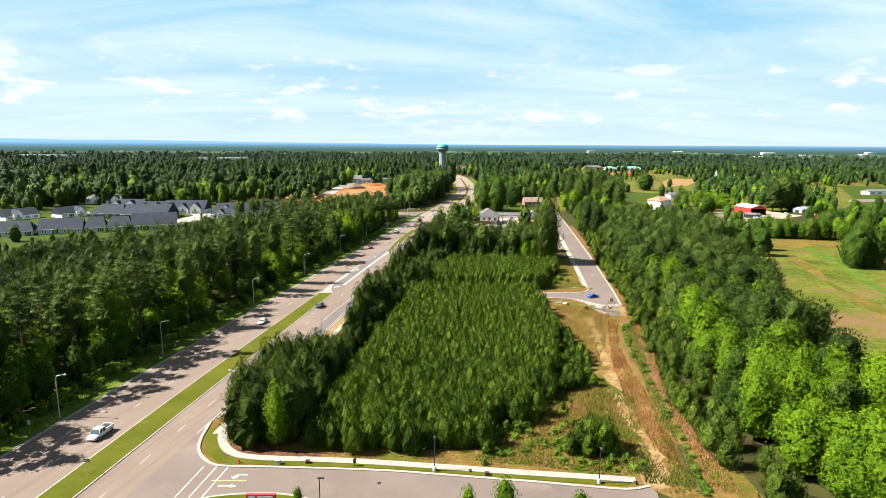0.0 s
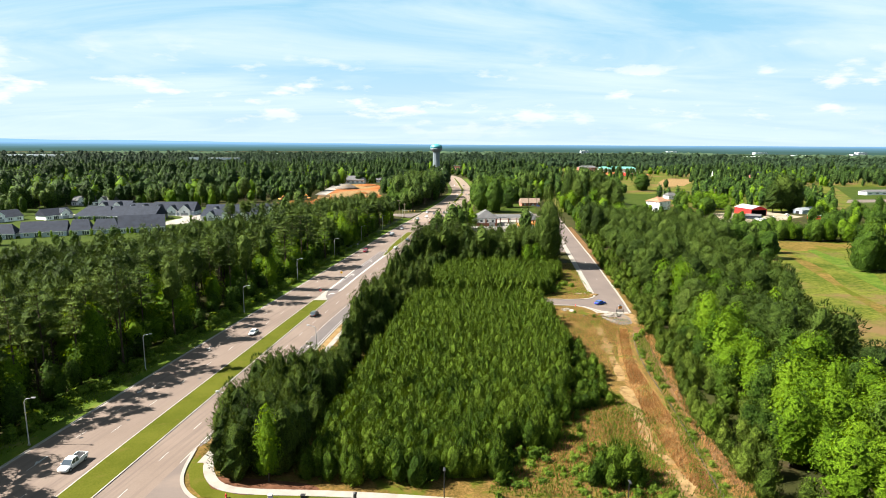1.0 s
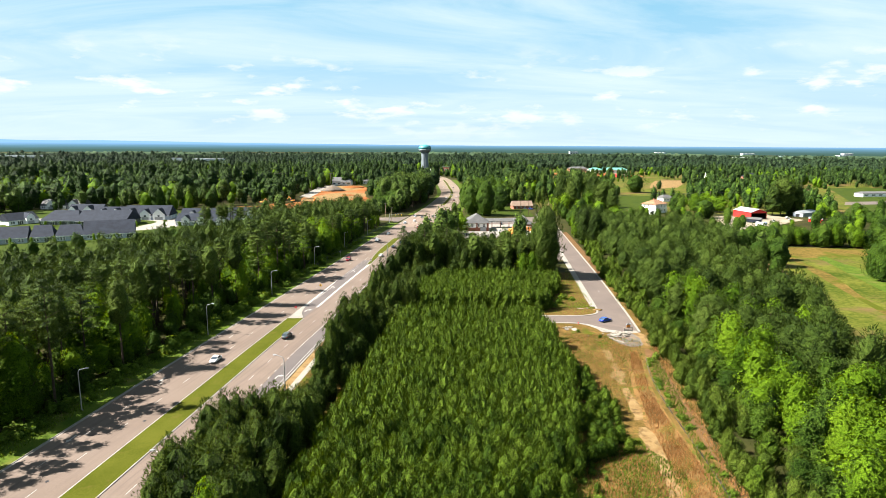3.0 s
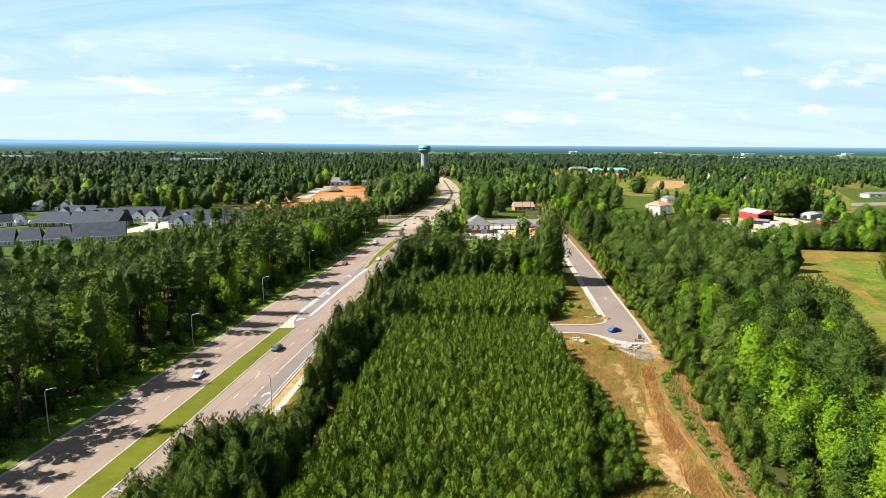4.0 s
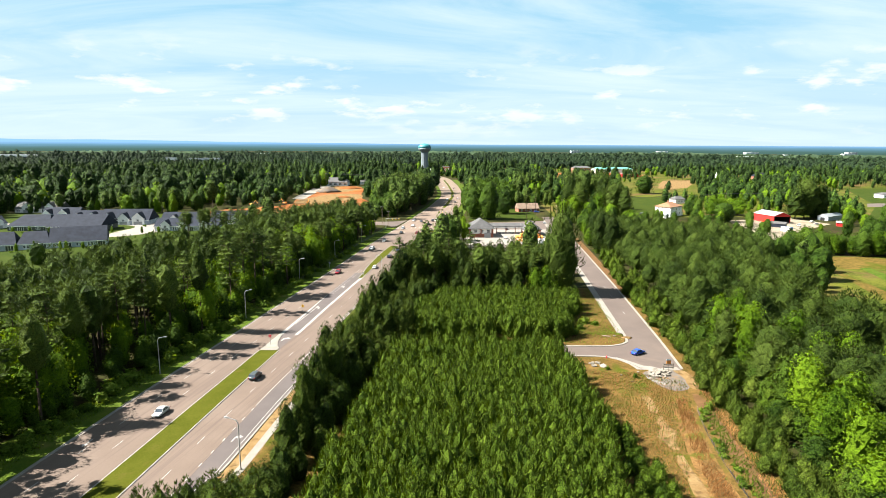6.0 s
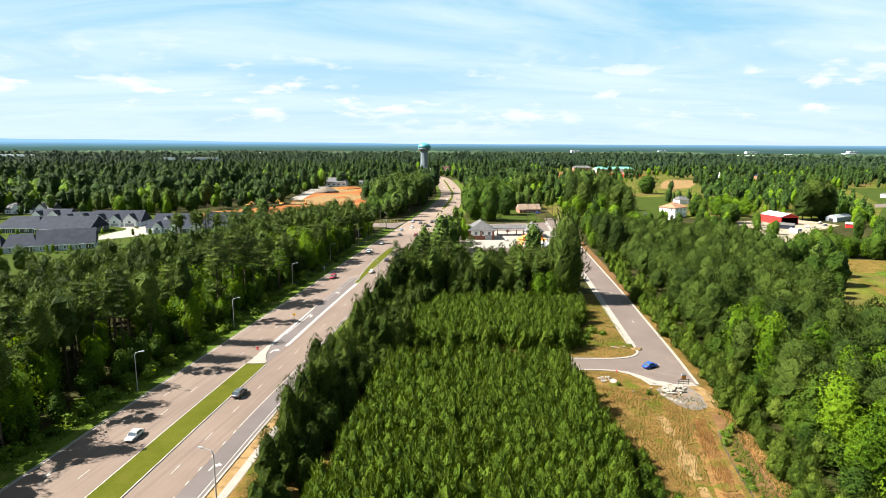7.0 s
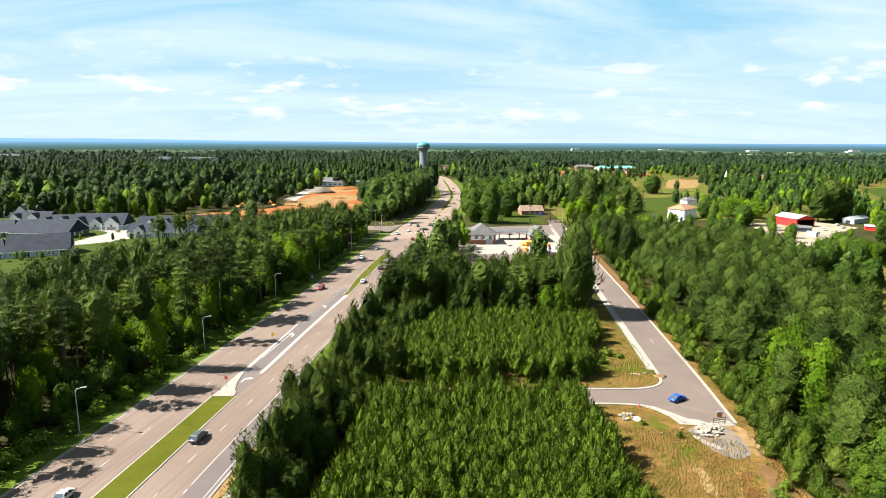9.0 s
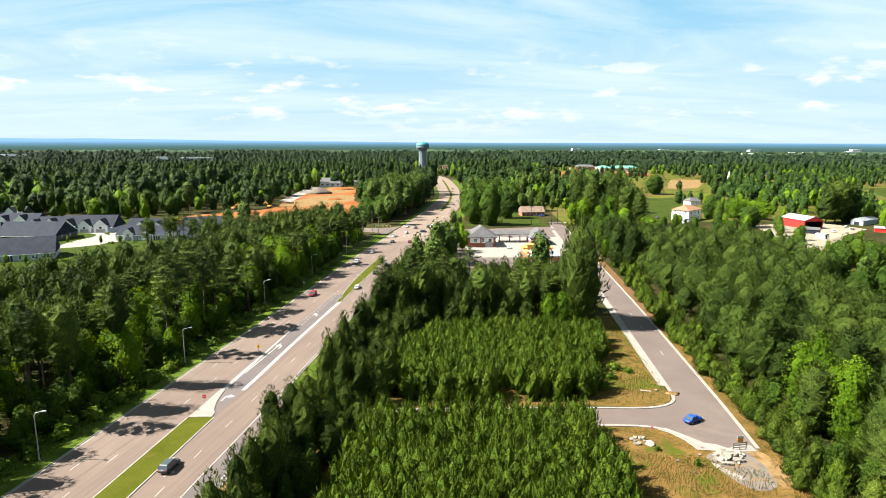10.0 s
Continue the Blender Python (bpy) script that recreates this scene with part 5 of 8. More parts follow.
# the dark belt along the carriageway
BELT = [(-43, 108), (-31, 105), (-27.2, 107), (-23.2, 150), (-16.4, 195), (-10.5, 218), (-19.5, 218), (-23.5, 199), (-26, 182), (-27.2, 168), (-27.4, 158), (-34.4, 149.5), (-40, 140), (-43, 124)]
BELT2 = [(-21, 235), (-6, 235), (-5, 262), (2, 284), (-12, 300), (-14.5, 285), (-18, 255)]
for x, y, r in scatter(BELT, 3.0, 0.4, 6) + scatter(BELT2, 3.3, 0.4, 7):
    s = 0.7 + 0.48 * r
    tall = 0.84 if y < 146 else 0.6 + 0.42 * min(1, max(0, y - 156) / 12)
    e = x - (RE(y) + (4.5 if y < 222 else 0))
    if e < 12 or y < 150 and r > 0.3:
        HEDGE.plant(x, y, s * (0.95 if tall > 0.8 else 0.8), s * tall)
    elif r > 0.3:
        HEDGE.plant(x, y, s * 0.8, s * 0.6)
LEAFY.plant(-31.8, 107.0, 0.55, 0.75, "bright broadleaf sapling among dark pines")
LEAFY.plant(-31.0, 105.8, 0.6, 1.0, "bright broadleaf sapling among dark pines")
LEAFY.plant(-25.5, 190, 0.5, 0.6, "bright broadleaf sapling among dark pines")

# thick pines on both sides of the street's western end
for x, y, h in ((-13.5, 218.5, 0.85), (-17, 219, 0.95), (-20.5, 218.4, 1.0), (-24, 217.4, 0.95), (-27, 215, 0.9), (-8, 233, 0.9), (-12, 232.6, 1.0), (-16, 233, 1.0), (-20, 234.5, 0.95), (-6, 238, 0.95)):
    HEDGE.plant(x, y, 0.95, h)

# grove in front of the shops
GROVE = [(-14, 290), (0, 286), (30, 288), (50, 286), (53, 290), (54, 300), (55, 312), (30, 318), (0, 325), (-8, 322)]
for x, y, r in scatter(GROVE, 5.0, 0.4, 8):
    if x < 22 and r < 0.5:
        HEDGE.plant(x, y, 1.1 + 0.2 * r, 1.1 + 0.35 * r, "dark pine in the grove before the shops")
    elif x < 22 and r < 0.72:
        PINE.plant(x, y, 1.2, 0.8 + 0.2 * r, "pine with open crown in the grove before the shops")
    elif 30 < x < 46 and r < 0.55:
        PINE.plant(x, y, 1.1, 0.74 + 0.16 * r, "pine with open crown in the grove before the shops")
    else:
        DENSE.plant(x, y, 0.9 + 0.2 * r, 0.85 + 0.3 * r, "dark pine in the grove before the shops")
for x, y, h in ((49.5, 288, 2.45), (46, 291, 1.6), (50, 295, 2.0)):
    DENSE.plant(x, y, 0.62 * h, h, "tall dark pine beside the new street")
for x, y in ((-6, 285), (2, 283), (10, 284), (18, 283), (26, 285), (33, 284)):
    HEDGE.plant(x, y, 0.9, 0.75, "lower dark pine at the front of the grove")
for x, y in ((44, 284), (48, 287), (40, 285)):
    LEAFY.plant(x, y, 0.75, 0.85, "leafy tree in the grove before the shops")

# the western wood along the carriageway
WEST = [(-96, 60), (-90.5, 102), (-87, 125), (-83, 150), (-75, 200), (-67, 245), (-57, 305), (-50, 350), (-44, 390), (-36, 440), (-32, 472), (-56, 476), (-84, 446), (-100, 386), (-110, 334), (-130, 288), (-150, 252), (-176, 226), (-260, 160), (-190, 100), (-140, 60)]
edge = lambda x, y: LK(y) - 9.5 - x          # metres inside the wood's edge
deep, deepb = [], []
for x, y, r in scatter(WEST, 5.9, 0.45, 9):
    e = edge(x, y)
    if x < -0.80 * y - 20:
        continue
    hs = (0.98 if e < 12 else 0.8) + 0.26 * rng.uniform()
    if y > 290 and e < 14:
        hs *= 0.78
    if e < 20 and y < 420:
        if e < 5 and r < 0.2:
            q = 0.55 + 0.5 * rng.uniform()
            LEAFY.plant(x, y, q, q * 1.05, "spring-green broadleaf tree at the edge of the pines")
        elif r < 0.52:
            PINE.plant(x, y, 1.15 + 0.45 * r, hs)
        elif r < 0.78:
            q = 0.85 + 0.5 * rng.uniform()
            LEAFY.plant(x, y, 0.92 * q, q, "spring-green broadleaf tree among the pines")
        elif r < 0.92:
            q = 0.7 + 0.3 * rng.uniform()
            UNDER.plant(x, y, q * 1.1, q)
    elif e > 45 and r < 0.2:
        continue
    elif r < 0.74:
        deep.append((x, y, 1.2 + 0.35 * rng.uniform(), hs))
    else:
        deepb.append((x, y, 0.75, 0.6 + 0.5 * rng.uniform()))
for k in range(95):
    y = 84 + k * 3.6
    q = rng.uniform(0.4, 0.78)
    (LEAFY if k % 8 == 2 else UNDER).plant(LK(y) - rng.uniform(9.0, 13.5), y + rng.uniform(-1.5, 1.5), q * 1.25, q, "low broadleaf tree at the foot of the western wood")
PINE_S.stand("western_pine_wood", "deep wood of tall pines west of the road", deep)
LEAFY_S.stand("western_broadleaf_wood", "broadleaf trees scattered through the western wood", deepb)

# the eastern wood
EAST = [(51, 84), (50, 100), (52, 122), (59, 154), (65.5, 197), (68.6, 225), (72.8, 262), (78, 304), (85, 348), (96, 425), (130, 425), (165, 400), (172, 378), (160, 352), (150, 325), (140, 285), (128, 252), (118, 215), (104, 165), (98, 140), (94, 110), (90, 84)]
east_x = curve((80, 51), (100, 50), (122, 52), (154, 59), (197, 65.5), (225, 69.5), (262, 74), (304, 79.5), (348, 85), (430, 96), (480, 105))
d1, d2, d3 = [], [], []
GLADE = ((86, 205), (93, 210), (84, 214), (97, 196), (101, 188), (90, 196), (80, 223), (83, 219), (90, 233), (81, 211))
for x, y, r in scatter(EAST, 6.1, 0.45, 10):
    e = x - east_x(y)
    if e < 9:
        s = 0.75 + 0.35 * r
        if y < 255 and (r < 0.8 or y < 120):
            EDGE_Y.plant(x, y, 1.15 * s, 0.95 * s)
        else:
            d3.append((x, y, 1.15 * s, 0.95 * s))
        continue
    if e > 45 and r < 0.22:
        continue
    if any(math.hypot(x - gx, y - gy) < 5.0 for gx, gy in GLADE):
        continue
    bright = y < 150 + 45 * math.sin(x * 0.11) + (x - 75) * 1.1 and e > (4 if y < 115 else 8)
    if bright:
        if r < 0.82:
            (LEAFY.plant(x, y, 0.85 + 0.35 * r, 0.66 + 0.45 * rng.uniform()) if y < 215 else d2.append((x, y, 0.8 + 0.25 * r, 0.7 + 0.3 * r)))
        else:
            UNDER.plant(x, y, 1.2, 0.75 + 0.4 * r, "darker broadleaf tree in the eastern wood")
    elif y < 275 and e < 60:
        if r > 0.1:
            DENSE.plant(x, y, 1.0 + 0.5 * r, 0.55 + 0.75 * r * rng.uniform(0.65, 1.2))
    else:
        d1.append((x, y, 1.04 + 0.5 * r, 0.62 + 0.6 * r * rng.uniform(0.7, 1.2)))
for k in range(150):
    y = 112 + k * 1.45
    EDGE_Y.plant(east_x(y) + rng.uniform(-1.6, 2.5) + (1.0 if y > 205 else 0), y + rng.uniform(-1, 1), rng.uniform(0.55, 1.05), rng.uniform(0.4, 0.95))
for k in range(55):
    y = 114 + k * 2.1
    UNDER.plant(east_x(y) + rng.uniform(6, 17), y + rng.uniform(-1, 1), rng.uniform(0.8, 1.1), rng.uniform(0.45, 0.7), "low broadleaf tree filling the edge of the eastern wood")
for x, y in GLADE:
    LEAFY.plant(x, y, 0.95, 1.15)
DENSE_S.stand("eastern_pine_wood", "deep pine wood east of the new street", d1)
if d2:
    LEAFY_S.stand("eastern_broadleaf_wood", "bright broadleaf trees at the back of the eastern wood", d2)
YOUNG_S.stand("edge_thicket", "thicket of small pines beside the new street", d3)

# ---- buildings ----


def window(parent, x, y, z, w, h, face, frame_mat=None, name="window"):
    """A framed window on the wall that faces -y (0), +x (1), +y (2) or -x (3), two panes deep-set in a frame."""
    m = pose(x, y, z, 0, 0, 90 * face)
    s = Shape()
    fm = frame_mat or M["white_siding"]
    for a, b, c, d in ((-w / 2 - 0.1, 0, -w / 2 + 0.06, h), (w / 2 - 0.06, 0, w / 2 + 0.1, h), (-w / 2 - 0.1, -0.1, w / 2 + 0.1, 0.06), (-w / 2 - 0.1, h - 0.06, w / 2 + 0.1, h + 0.1), (-w / 2, h / 2 - 0.04, w / 2, h / 2 + 0.04)):
        s.box(a, -0.09, b, c, 0.02, d, fm)
    ob = part(name, s, parent, "", False, m)
    g = Shape()
    g.box(-w / 2, -0.03, 0, w / 2, 0.01, h, M["glass"])
    part("pane", g, ob)
    return ob


def hip_roof(s, x0, y0, x1, y1, z, rise, mat, over=0.5, along_x=True, hip=1.0):
    """A hipped roof (hip=0: gabled) with thick eaves."""
    x0, y0, x1, y1 = x0 - over, y0 - over, x1 + over, y1 + over
    if along_x:
        d = (y1 - y0) / 2 * hip
        ym = (y0 + y1) / 2
        a, b = (x0 + d, ym, z + rise), (x1 - d, ym, z + rise)
    else:
        d = (x1 - x0) / 2 * hip
        xm = (x0 + x1) / 2
        a, b = (xm, y0 + d, z + rise), (xm, y1 - d, z + rise)
    v = [(x0, y0, z), (x1, y0, z), (x1, y1, z), (x0, y1, z), a, b, (x0, y0, z - 0.22), (x1, y0, z - 0.22), (x1, y1, z - 0.22), (x0, y1, z - 0.22)]
    if along_x:
        f = [(0, 1, 5, 4), (1, 2, 5), (2, 3, 4, 5), (3, 0, 4)]
    else:
        f = [(0, 1, 4), (1, 2, 5, 4), (2, 3, 5), (3, 0, 4, 5)]
    f += [(6, 7, 1, 0), (7, 8, 2, 1), (8, 9, 3, 2), (9, 6, 0, 3), (9, 8, 7, 6)]
    s.add(v, f, mat)


def cross_gable(parent, xc, y, w, depth, z0, z1, rise, wall_mat, roof_mat):
    """A gabled bay that stands out of the front, with white trim and a window."""
    s = Shape()
    s.box(xc - w / 2, y - depth, z0, xc + w / 2, y + 4, z1, wall_mat)
    s.add([(xc - w / 2, y - depth, z1), (xc + w / 2, y - depth, z1), (xc, y - depth, z1 + rise)], [(0, 1, 2)], wall_mat)
    g = part("gable", s, parent, "white gabled bay")
    r = Shape()
    back = y + 6.0
    o = 0.35
    k = rise / (w / 2)
    r.add([(xc - w / 2 - o, y - depth - o, z1 - o * k), (xc, y - depth - o, z1 + rise + 0.02), (xc, back, z1 + rise + 0.02), (xc - w / 2 - o, back, z1 - o * k),
           (xc + w / 2 + o, y - depth - o, z1 - o * k), (xc + w / 2 + o, back, z1 - o * k)], [(0, 1, 2, 3), (1, 4, 5, 2)], roof_mat)
    v2 = [(xc - w / 2 - o, y - depth - o - 0.02, z1 - o * k - 0.2), (xc, y - depth - o - 0.02, z1 + rise - 0.2), (xc, y - depth - o - 0.02, z1 + rise + 0.04), (xc - w / 2 - o, y - depth - o - 0.02, z1 - o * k + 0.04),
          (xc + w / 2 + o, y - depth - o - 0.02, z1 - o * k - 0.2), (xc + w / 2 + o, y - depth - o - 0.02, z1 - o * k + 0.04)]
    r.add(v2, [(0, 1, 2, 3), (1, 4, 5, 2)], M["white_siding"])
    part("gable_roof", r, parent, "dark shingled gable roof with white bargeboards")
    window(g, xc, y - depth, z0 + (z1 - z0) * 0.5, min(1.6, w * 0.4), 1.4, 0)


def townhouse(x, y, yaw, length, depth, wall_mat, roof_mat, label, gables=(), rise=4.6, h=3.1, hip=0.0, back_windows=True):
    """A long low house: ridge along its length, gabled bays on the side that faces -y."""
    ob = thing("townhouse", label, "house", "townhouses")
    L, D = length / 2, depth / 2
    s = Shape()
    s.box(-L, -D, -0.1, L, D, h, wall_mat)
    if not hip:
        for sx in (-L, L):
            s.add([(sx, -D, h), (sx, D, h), (sx, 0, h + rise)], [(0, 1, 2)], wall_mat)
    part("wall", s, ob)
    r = Shape()
    hip_roof(r, -L, -D, L, D, h, rise, roof_mat, 0.45, True, hip)
    part("roof", r, ob, "dark shingled roof")
    for yy in (-D - 0.5, D + 0.38):
        t = Shape()
        t.box(-L - 0.3, yy, h - 0.34, L + 0.3, yy + 0.12, h - 0.02, M["white_siding"])
        part("eaves_board", t, ob, "white eaves board")
    if back_windows:
        nb = max(2, int(length / 5))
        for i in range(nb):
            xx = -L + (i + 0.5) * length / nb
            if any(abs(xx - gx) < gw / 2 + 1 for gx, gw, _ in gables):
                continue
            if i % 3 == 1:
                p = Shape()
                p.box(xx - 1.9, -D - 0.03, 0.1, xx + 1.9, -D + 0.02, 2.6, M["glass"])
                p = part("screened_porch", p, ob, "dark screened porch with white posts")
                for k in (-1.9, -0.65, 0.55, 1.8):
                    q = Shape()
                    q.box(xx + k, -D - 0.12, 0.0, xx + k + 0.14, -D - 0.04, 2.6, M["white_siding"])
                    part("post", q, p, "white post")
                q = Shape()
                q.box(xx - 2.0, -D - 0.12, 2.6, xx + 2.0, -D - 0.01, 2.8, M["white_siding"])
                part("beam", q, p, "white beam")
            else:
                window(ob, xx - 0.75, -D, 0.8, 1.1, 1.6, 0)
                window(ob, xx + 0.75, -D, 0.8, 1.1, 1.6, 0)
    for gx, gw, gd in gables:
        cross_gable(ob, gx, -D, gw, gd, 0.0, h + 1.6, gw * 0.48, M["white_siding"], roof_mat)
        d = Shape()
        d.box(gx - gw * 0.36, -D - gd - 0.06, 0.05, gx + gw * 0.36, -D - gd + 0.02, 2.2, M["sign_white"])
        for k in range(1, 4):
            d.box(gx - gw * 0.36, -D - gd - 0.075, 0.05 + k * 0.54, gx + gw * 0.36, -D - gd - 0.055, 0.08 + k * 0.54, M["grey_siding"])
        part("garage_door", d, ob, "white panelled garage door")
    window(ob, L, -D * 0.35, 1.0, 1.0, 1.5, 1)
    window(ob, L, D * 0.35, 1.0, 1.0, 1.5, 1)
    vent = Shape()
    for k in (-0.5, 0.2):
        vent.tube((L * k, D * 0.3, h + rise * 0.6), (L * k, D * 0.3, h + rise * 0.6 + 0.9), 0.09, 0.09, M["steel"], 8)
        vent.box(L * k + 1.2, D * 0.35, h + rise * 0.5, L * k + 1.6, D * 0.35 + 0.4, h + rise * 0.5 + 0.65, M["steel"])
    part("roof_vent", vent, ob, "small metal roof vents")
    ob.matrix_basis = pose(x, y, 0, 0, 0, yaw)
    return ob


RD, GS, WS, SG = M["roof_dark"], M["grey_siding"], M["white_siding"], M["green_siding"]
townhouse(-245, 385.5, 24, 24, 17, GS, RD, "grey-sided townhouse with pale end wall", (), 5.8)
townhouse(-269, 372, 24, 26, 17, GS, RD, "grey-sided townhouse under a long dark roof", (), 5.2, 3.1, 0.3)
townhouse(-227.5, 393.5, 24, 11.6, 18, GS, RD, "small grey townhouse with dark roof", (), 6.0, 3.1, 0.2)
townhouse(-215, 399.5, 24, 14.4, 18.5, GS, RD, "grey-sided townhouse with screened porches", (), 5.6, 3.1, 0.25)
townhouse(-196, 408, 24, 27, 19, GS, RD, "blue-grey end townhouse with screened porch", (), 7.2)
townhouse(-258.5, 472, 3, 27, 22, SG, RD, "townhouse with broad dark roof in the second row", (), 6.4, 3.1, 0.5)
townhouse(-228, 469, 0, 34, 23, SG, RD, "sage townhouse with dark gable end", (), 7.0)
townhouse(-273, 527, 0, 26, 16, WS, RD, "white townhouse with front gables", ((-8, 6, 1.6), (4, 7, 1.6)), 5.4)
townhouse(-243, 507, 4, 24, 16, GS, RD, "pale townhouse with twin front gables", ((-5, 6, 1.6), (5, 7, 1.6)), 5.4)
townhouse(-213, 502, 3, 33, 19, GS, RD, "white and grey townhouse with gabled bays and garages", ((-10, 8, 1.8), (0, 7, 1.6), (10, 8, 1.8)), 7.0)
townhouse(-292, 470, 62, 20, 13, WS, RD, "white-sided townhouse beside the drive", ((4, 6, 1.5),), 4.8)
townhouse(-320, 452, 62, 24, 14, WS, RD, "white-sided townhouse beside the drive", ((-4, 6, 1.5),), 4.8)
townhouse(-350, 440, 62, 24, 14, WS, RD, "white townhouse with dark roof", ((-4, 6, 1.5),), 4.6)
townhouse(-158, 470, 4, 40, 17, GS, RD, "grey townhouse with small gables along its dark roof", ((-13, 5, 1.2), (-2, 5, 1.2), (11, 5.5, 1.2)), 4.6)
townhouse(-172, 498, 4, 28, 16, GS, RD, "grey townhouse with white dormers", ((-5, 5.5, 1.5), (5, 5.5, 1.5)), 5.4)
townhouse(-141, 503, 6, 26, 16, GS, RD, "grey townhouse with white gables", ((-6, 6, 1.5), (5, 6.5, 1.5)), 5.8)
townhouse(-362, 584, 2, 44, 15, GS, M["roof_grey"], "far townhouse under a grey-brown roof", ((-10, 7, 1.5), (8, 7, 1.5)), 5.2)
townhouse(-318, 574, 2, 36, 15, WS, M["roof_grey"], "far townhouse under a grey-brown roof", ((-8, 7, 1.5), (10, 7, 1.5)), 5.2)


def red_barn(x, y, yaw):
    ob = thing("barn", "red metal barn with pale roof and open end", "barn")
    w, L, h, r = 7.0, 11.0, 5.8, 2.4
    s = Shape()
    s.box(-w, -L, -0.1, -w + 0.25, L, h, M["red_siding"])
    s.box(w - 0.25, -L, -0.1, w, L, h, M["red_siding"])
    s.box(-w, L - 0.25, -0.1, w, L, h, M["red_siding"])
    s.add([(-w, L, h), (w, L, h), (0, L, h + r)], [(0, 1, 2)], M["red_siding"])
    s.add([(-w, -L, h - 0.9), (w, -L, h - 0.9), (w, -L, h), (0, -L, h + r), (-w, -L, h)], [(0, 1, 2, 3, 4)], M["red_siding"])
    s.box(-w, -L, -0.1, -w + 0.6, -L + 0.2, h, M["red_siding"])
    s.box(w - 0.6, -L, -0.1, w, -L + 0.2, h, M["red_siding"])
    for k in range(11):
        yy = -L + 0.6 + k * 2.05
        s.box(-w - 0.06, yy, 0, -w, yy + 0.1, h, M["red_siding"])
    part("wall", s, ob)
    # dark panels added inside the walls in place of the barn's inner shade
    ins = Shape()
    ins.box(-w + 0.27, -L + 0.3, 0, -w + 0.32, L - 0.3, h - 0.2, M["dark_metal"])
    ins.box(w - 0.32, -L + 0.3, 0, w - 0.27, L - 0.3, h - 0.2, M["dark_metal"])
    ins.box(-w + 0.3, L - 0.34, 0, w - 0.3, L - 0.28, h - 0.2, M["dark_metal"])
    part("lining", ins, ob, "dark inside lining")
    rf = Shape()
    for sg in (-1, 1):
        rf.add([(sg * (w + 0.5), -L - 0.6, h - 0.16), (sg * (w + 0.5), L + 0.6, h - 0.16), (0, L + 0.6, h + r + 0.05), (0, -L - 0.6, h + r + 0.05),
                (sg * (w + 0.5), -L - 0.6, h - 0.3), (sg * (w + 0.5), L + 0.6, h - 0.3), (0, L + 0.6, h + r - 0.1), (0, -L - 0.6, h + r - 0.1)],
               [(0, 1, 2, 3), (4, 7, 6, 5), (0, 3, 7, 4), (1, 5, 6, 2), (0, 4, 5, 1)], M["metal_roof"])
    part("roof", rf, ob, "pale standing-seam metal roof")
    ob.matrix_basis = pose(x, y, 0, 0, 0, yaw)


red_barn(263, 514, 8)


def shed(x, y, yaw, w, L, h, wall, roof, label, name="shed"):
    ob = thing(name, label, "shed", "farm sheds")
    s = Shape()
    s.box(-w / 2, -L / 2, -0.1, w / 2, L / 2, h, wall)
    for sy in (-L / 2, L / 2):
        s.add([(-w / 2, sy, h), (w / 2, sy, h), (0, sy, h + w * 0.22)], [(0, 1, 2)], wall)
    part("wall", s, ob)
    r = Shape()
    hip_roof(r, -w / 2, -L / 2, w / 2, L / 2, h, w * 0.24, roof, 0.3, False, 0.0)
    part("roof", r, ob)
    d = Shape()
    d.box(-w * 0.2, -L / 2 - 0.05, 0.0, w * 0.2, -L / 2 + 0.02, min(h - 0.3, 2.4), M["dark_metal"])
    part("door", d, ob, "dark door")
    ob.matrix_basis = pose(x, y, 0, 0, 0, yaw)
    return ob


shed(250, 484, 50, 5.5, 11, 2.7, M["roof_dark"], M["roof_grey"], "dark shed with grey roof beside the barn")
shed(318, 528, -58, 8, 24, 3.2, M["grey_siding"], M["metal_roof"], "long open shed with pale metal roof")
shed(301, 488, 60, 5, 9, 2.6, M["red_siding"], M["metal_roof"], "low red shed with pale roof")
shed(243, 462, 20, 2.6, 6, 2.6, M["white_siding"], M["metal_roof"], "pale storage container in the yard")
shed(250, 470, 20, 2.4, 4, 1.4, plain("blue_tarp", (0.024, 0.108, 0.3)), plain("blue_lid", (0.03, 0.12, 0.33)), "blue covered crate in the yard")


def white_house():
    ob = thing("white_house", "white two-storey farmhouse with tan hipped roof", "house")
    s = Shape()
    s.box(-8, -5.5, -0.1, 8, 5.5, 6.6, M["white_siding"])
    part("wall", s, ob)
    r = Shape()
    hip_roof(r, -8, -5.5, 8, 5.5, 6.6, 2.8, M["roof_tan"], 0.6, True, 0.9)
    part("roof", r, ob, "tan shingled hipped roof")
    for f, hw, dd in ((0, 8, 5.5), (1, 5.5, 8), (3, 5.5, 8)):
        for z in (1.0, 4.1):
            for k in (-0.6, 0, 0.6):
                if f == 0:
                    window(ob, k * hw, -dd, z, 1.0, 1.6, 0)
                elif f == 1:
                    window(ob, dd, k * hw, z, 1.0, 1.6, 1)
                else:
                    window(ob, -dd, k * hw, z, 1.0, 1.6, 3)
    p = Shape()
    p.box(8, -5, 2.9, 11, 5, 3.15, M["roof_tan"])
    for yy in (-4.8, -1.6, 1.6, 4.6):
        p.box(10.6, yy, 0, 10.8, yy + 0.2, 2.9, M["white_siding"])
    part("porch", p, ob, "open white porch")
    c = Shape()
    c.box(-1, 0, 8.6, -0.2, 0.8, 10.2, M["brick"])
    part("chimney", c, ob, "brick chimney")
    ob.matrix_basis = pose(199, 553, 0, 0, 0, 40) @ Matrix.Scale(1.2, 4)


white_house()
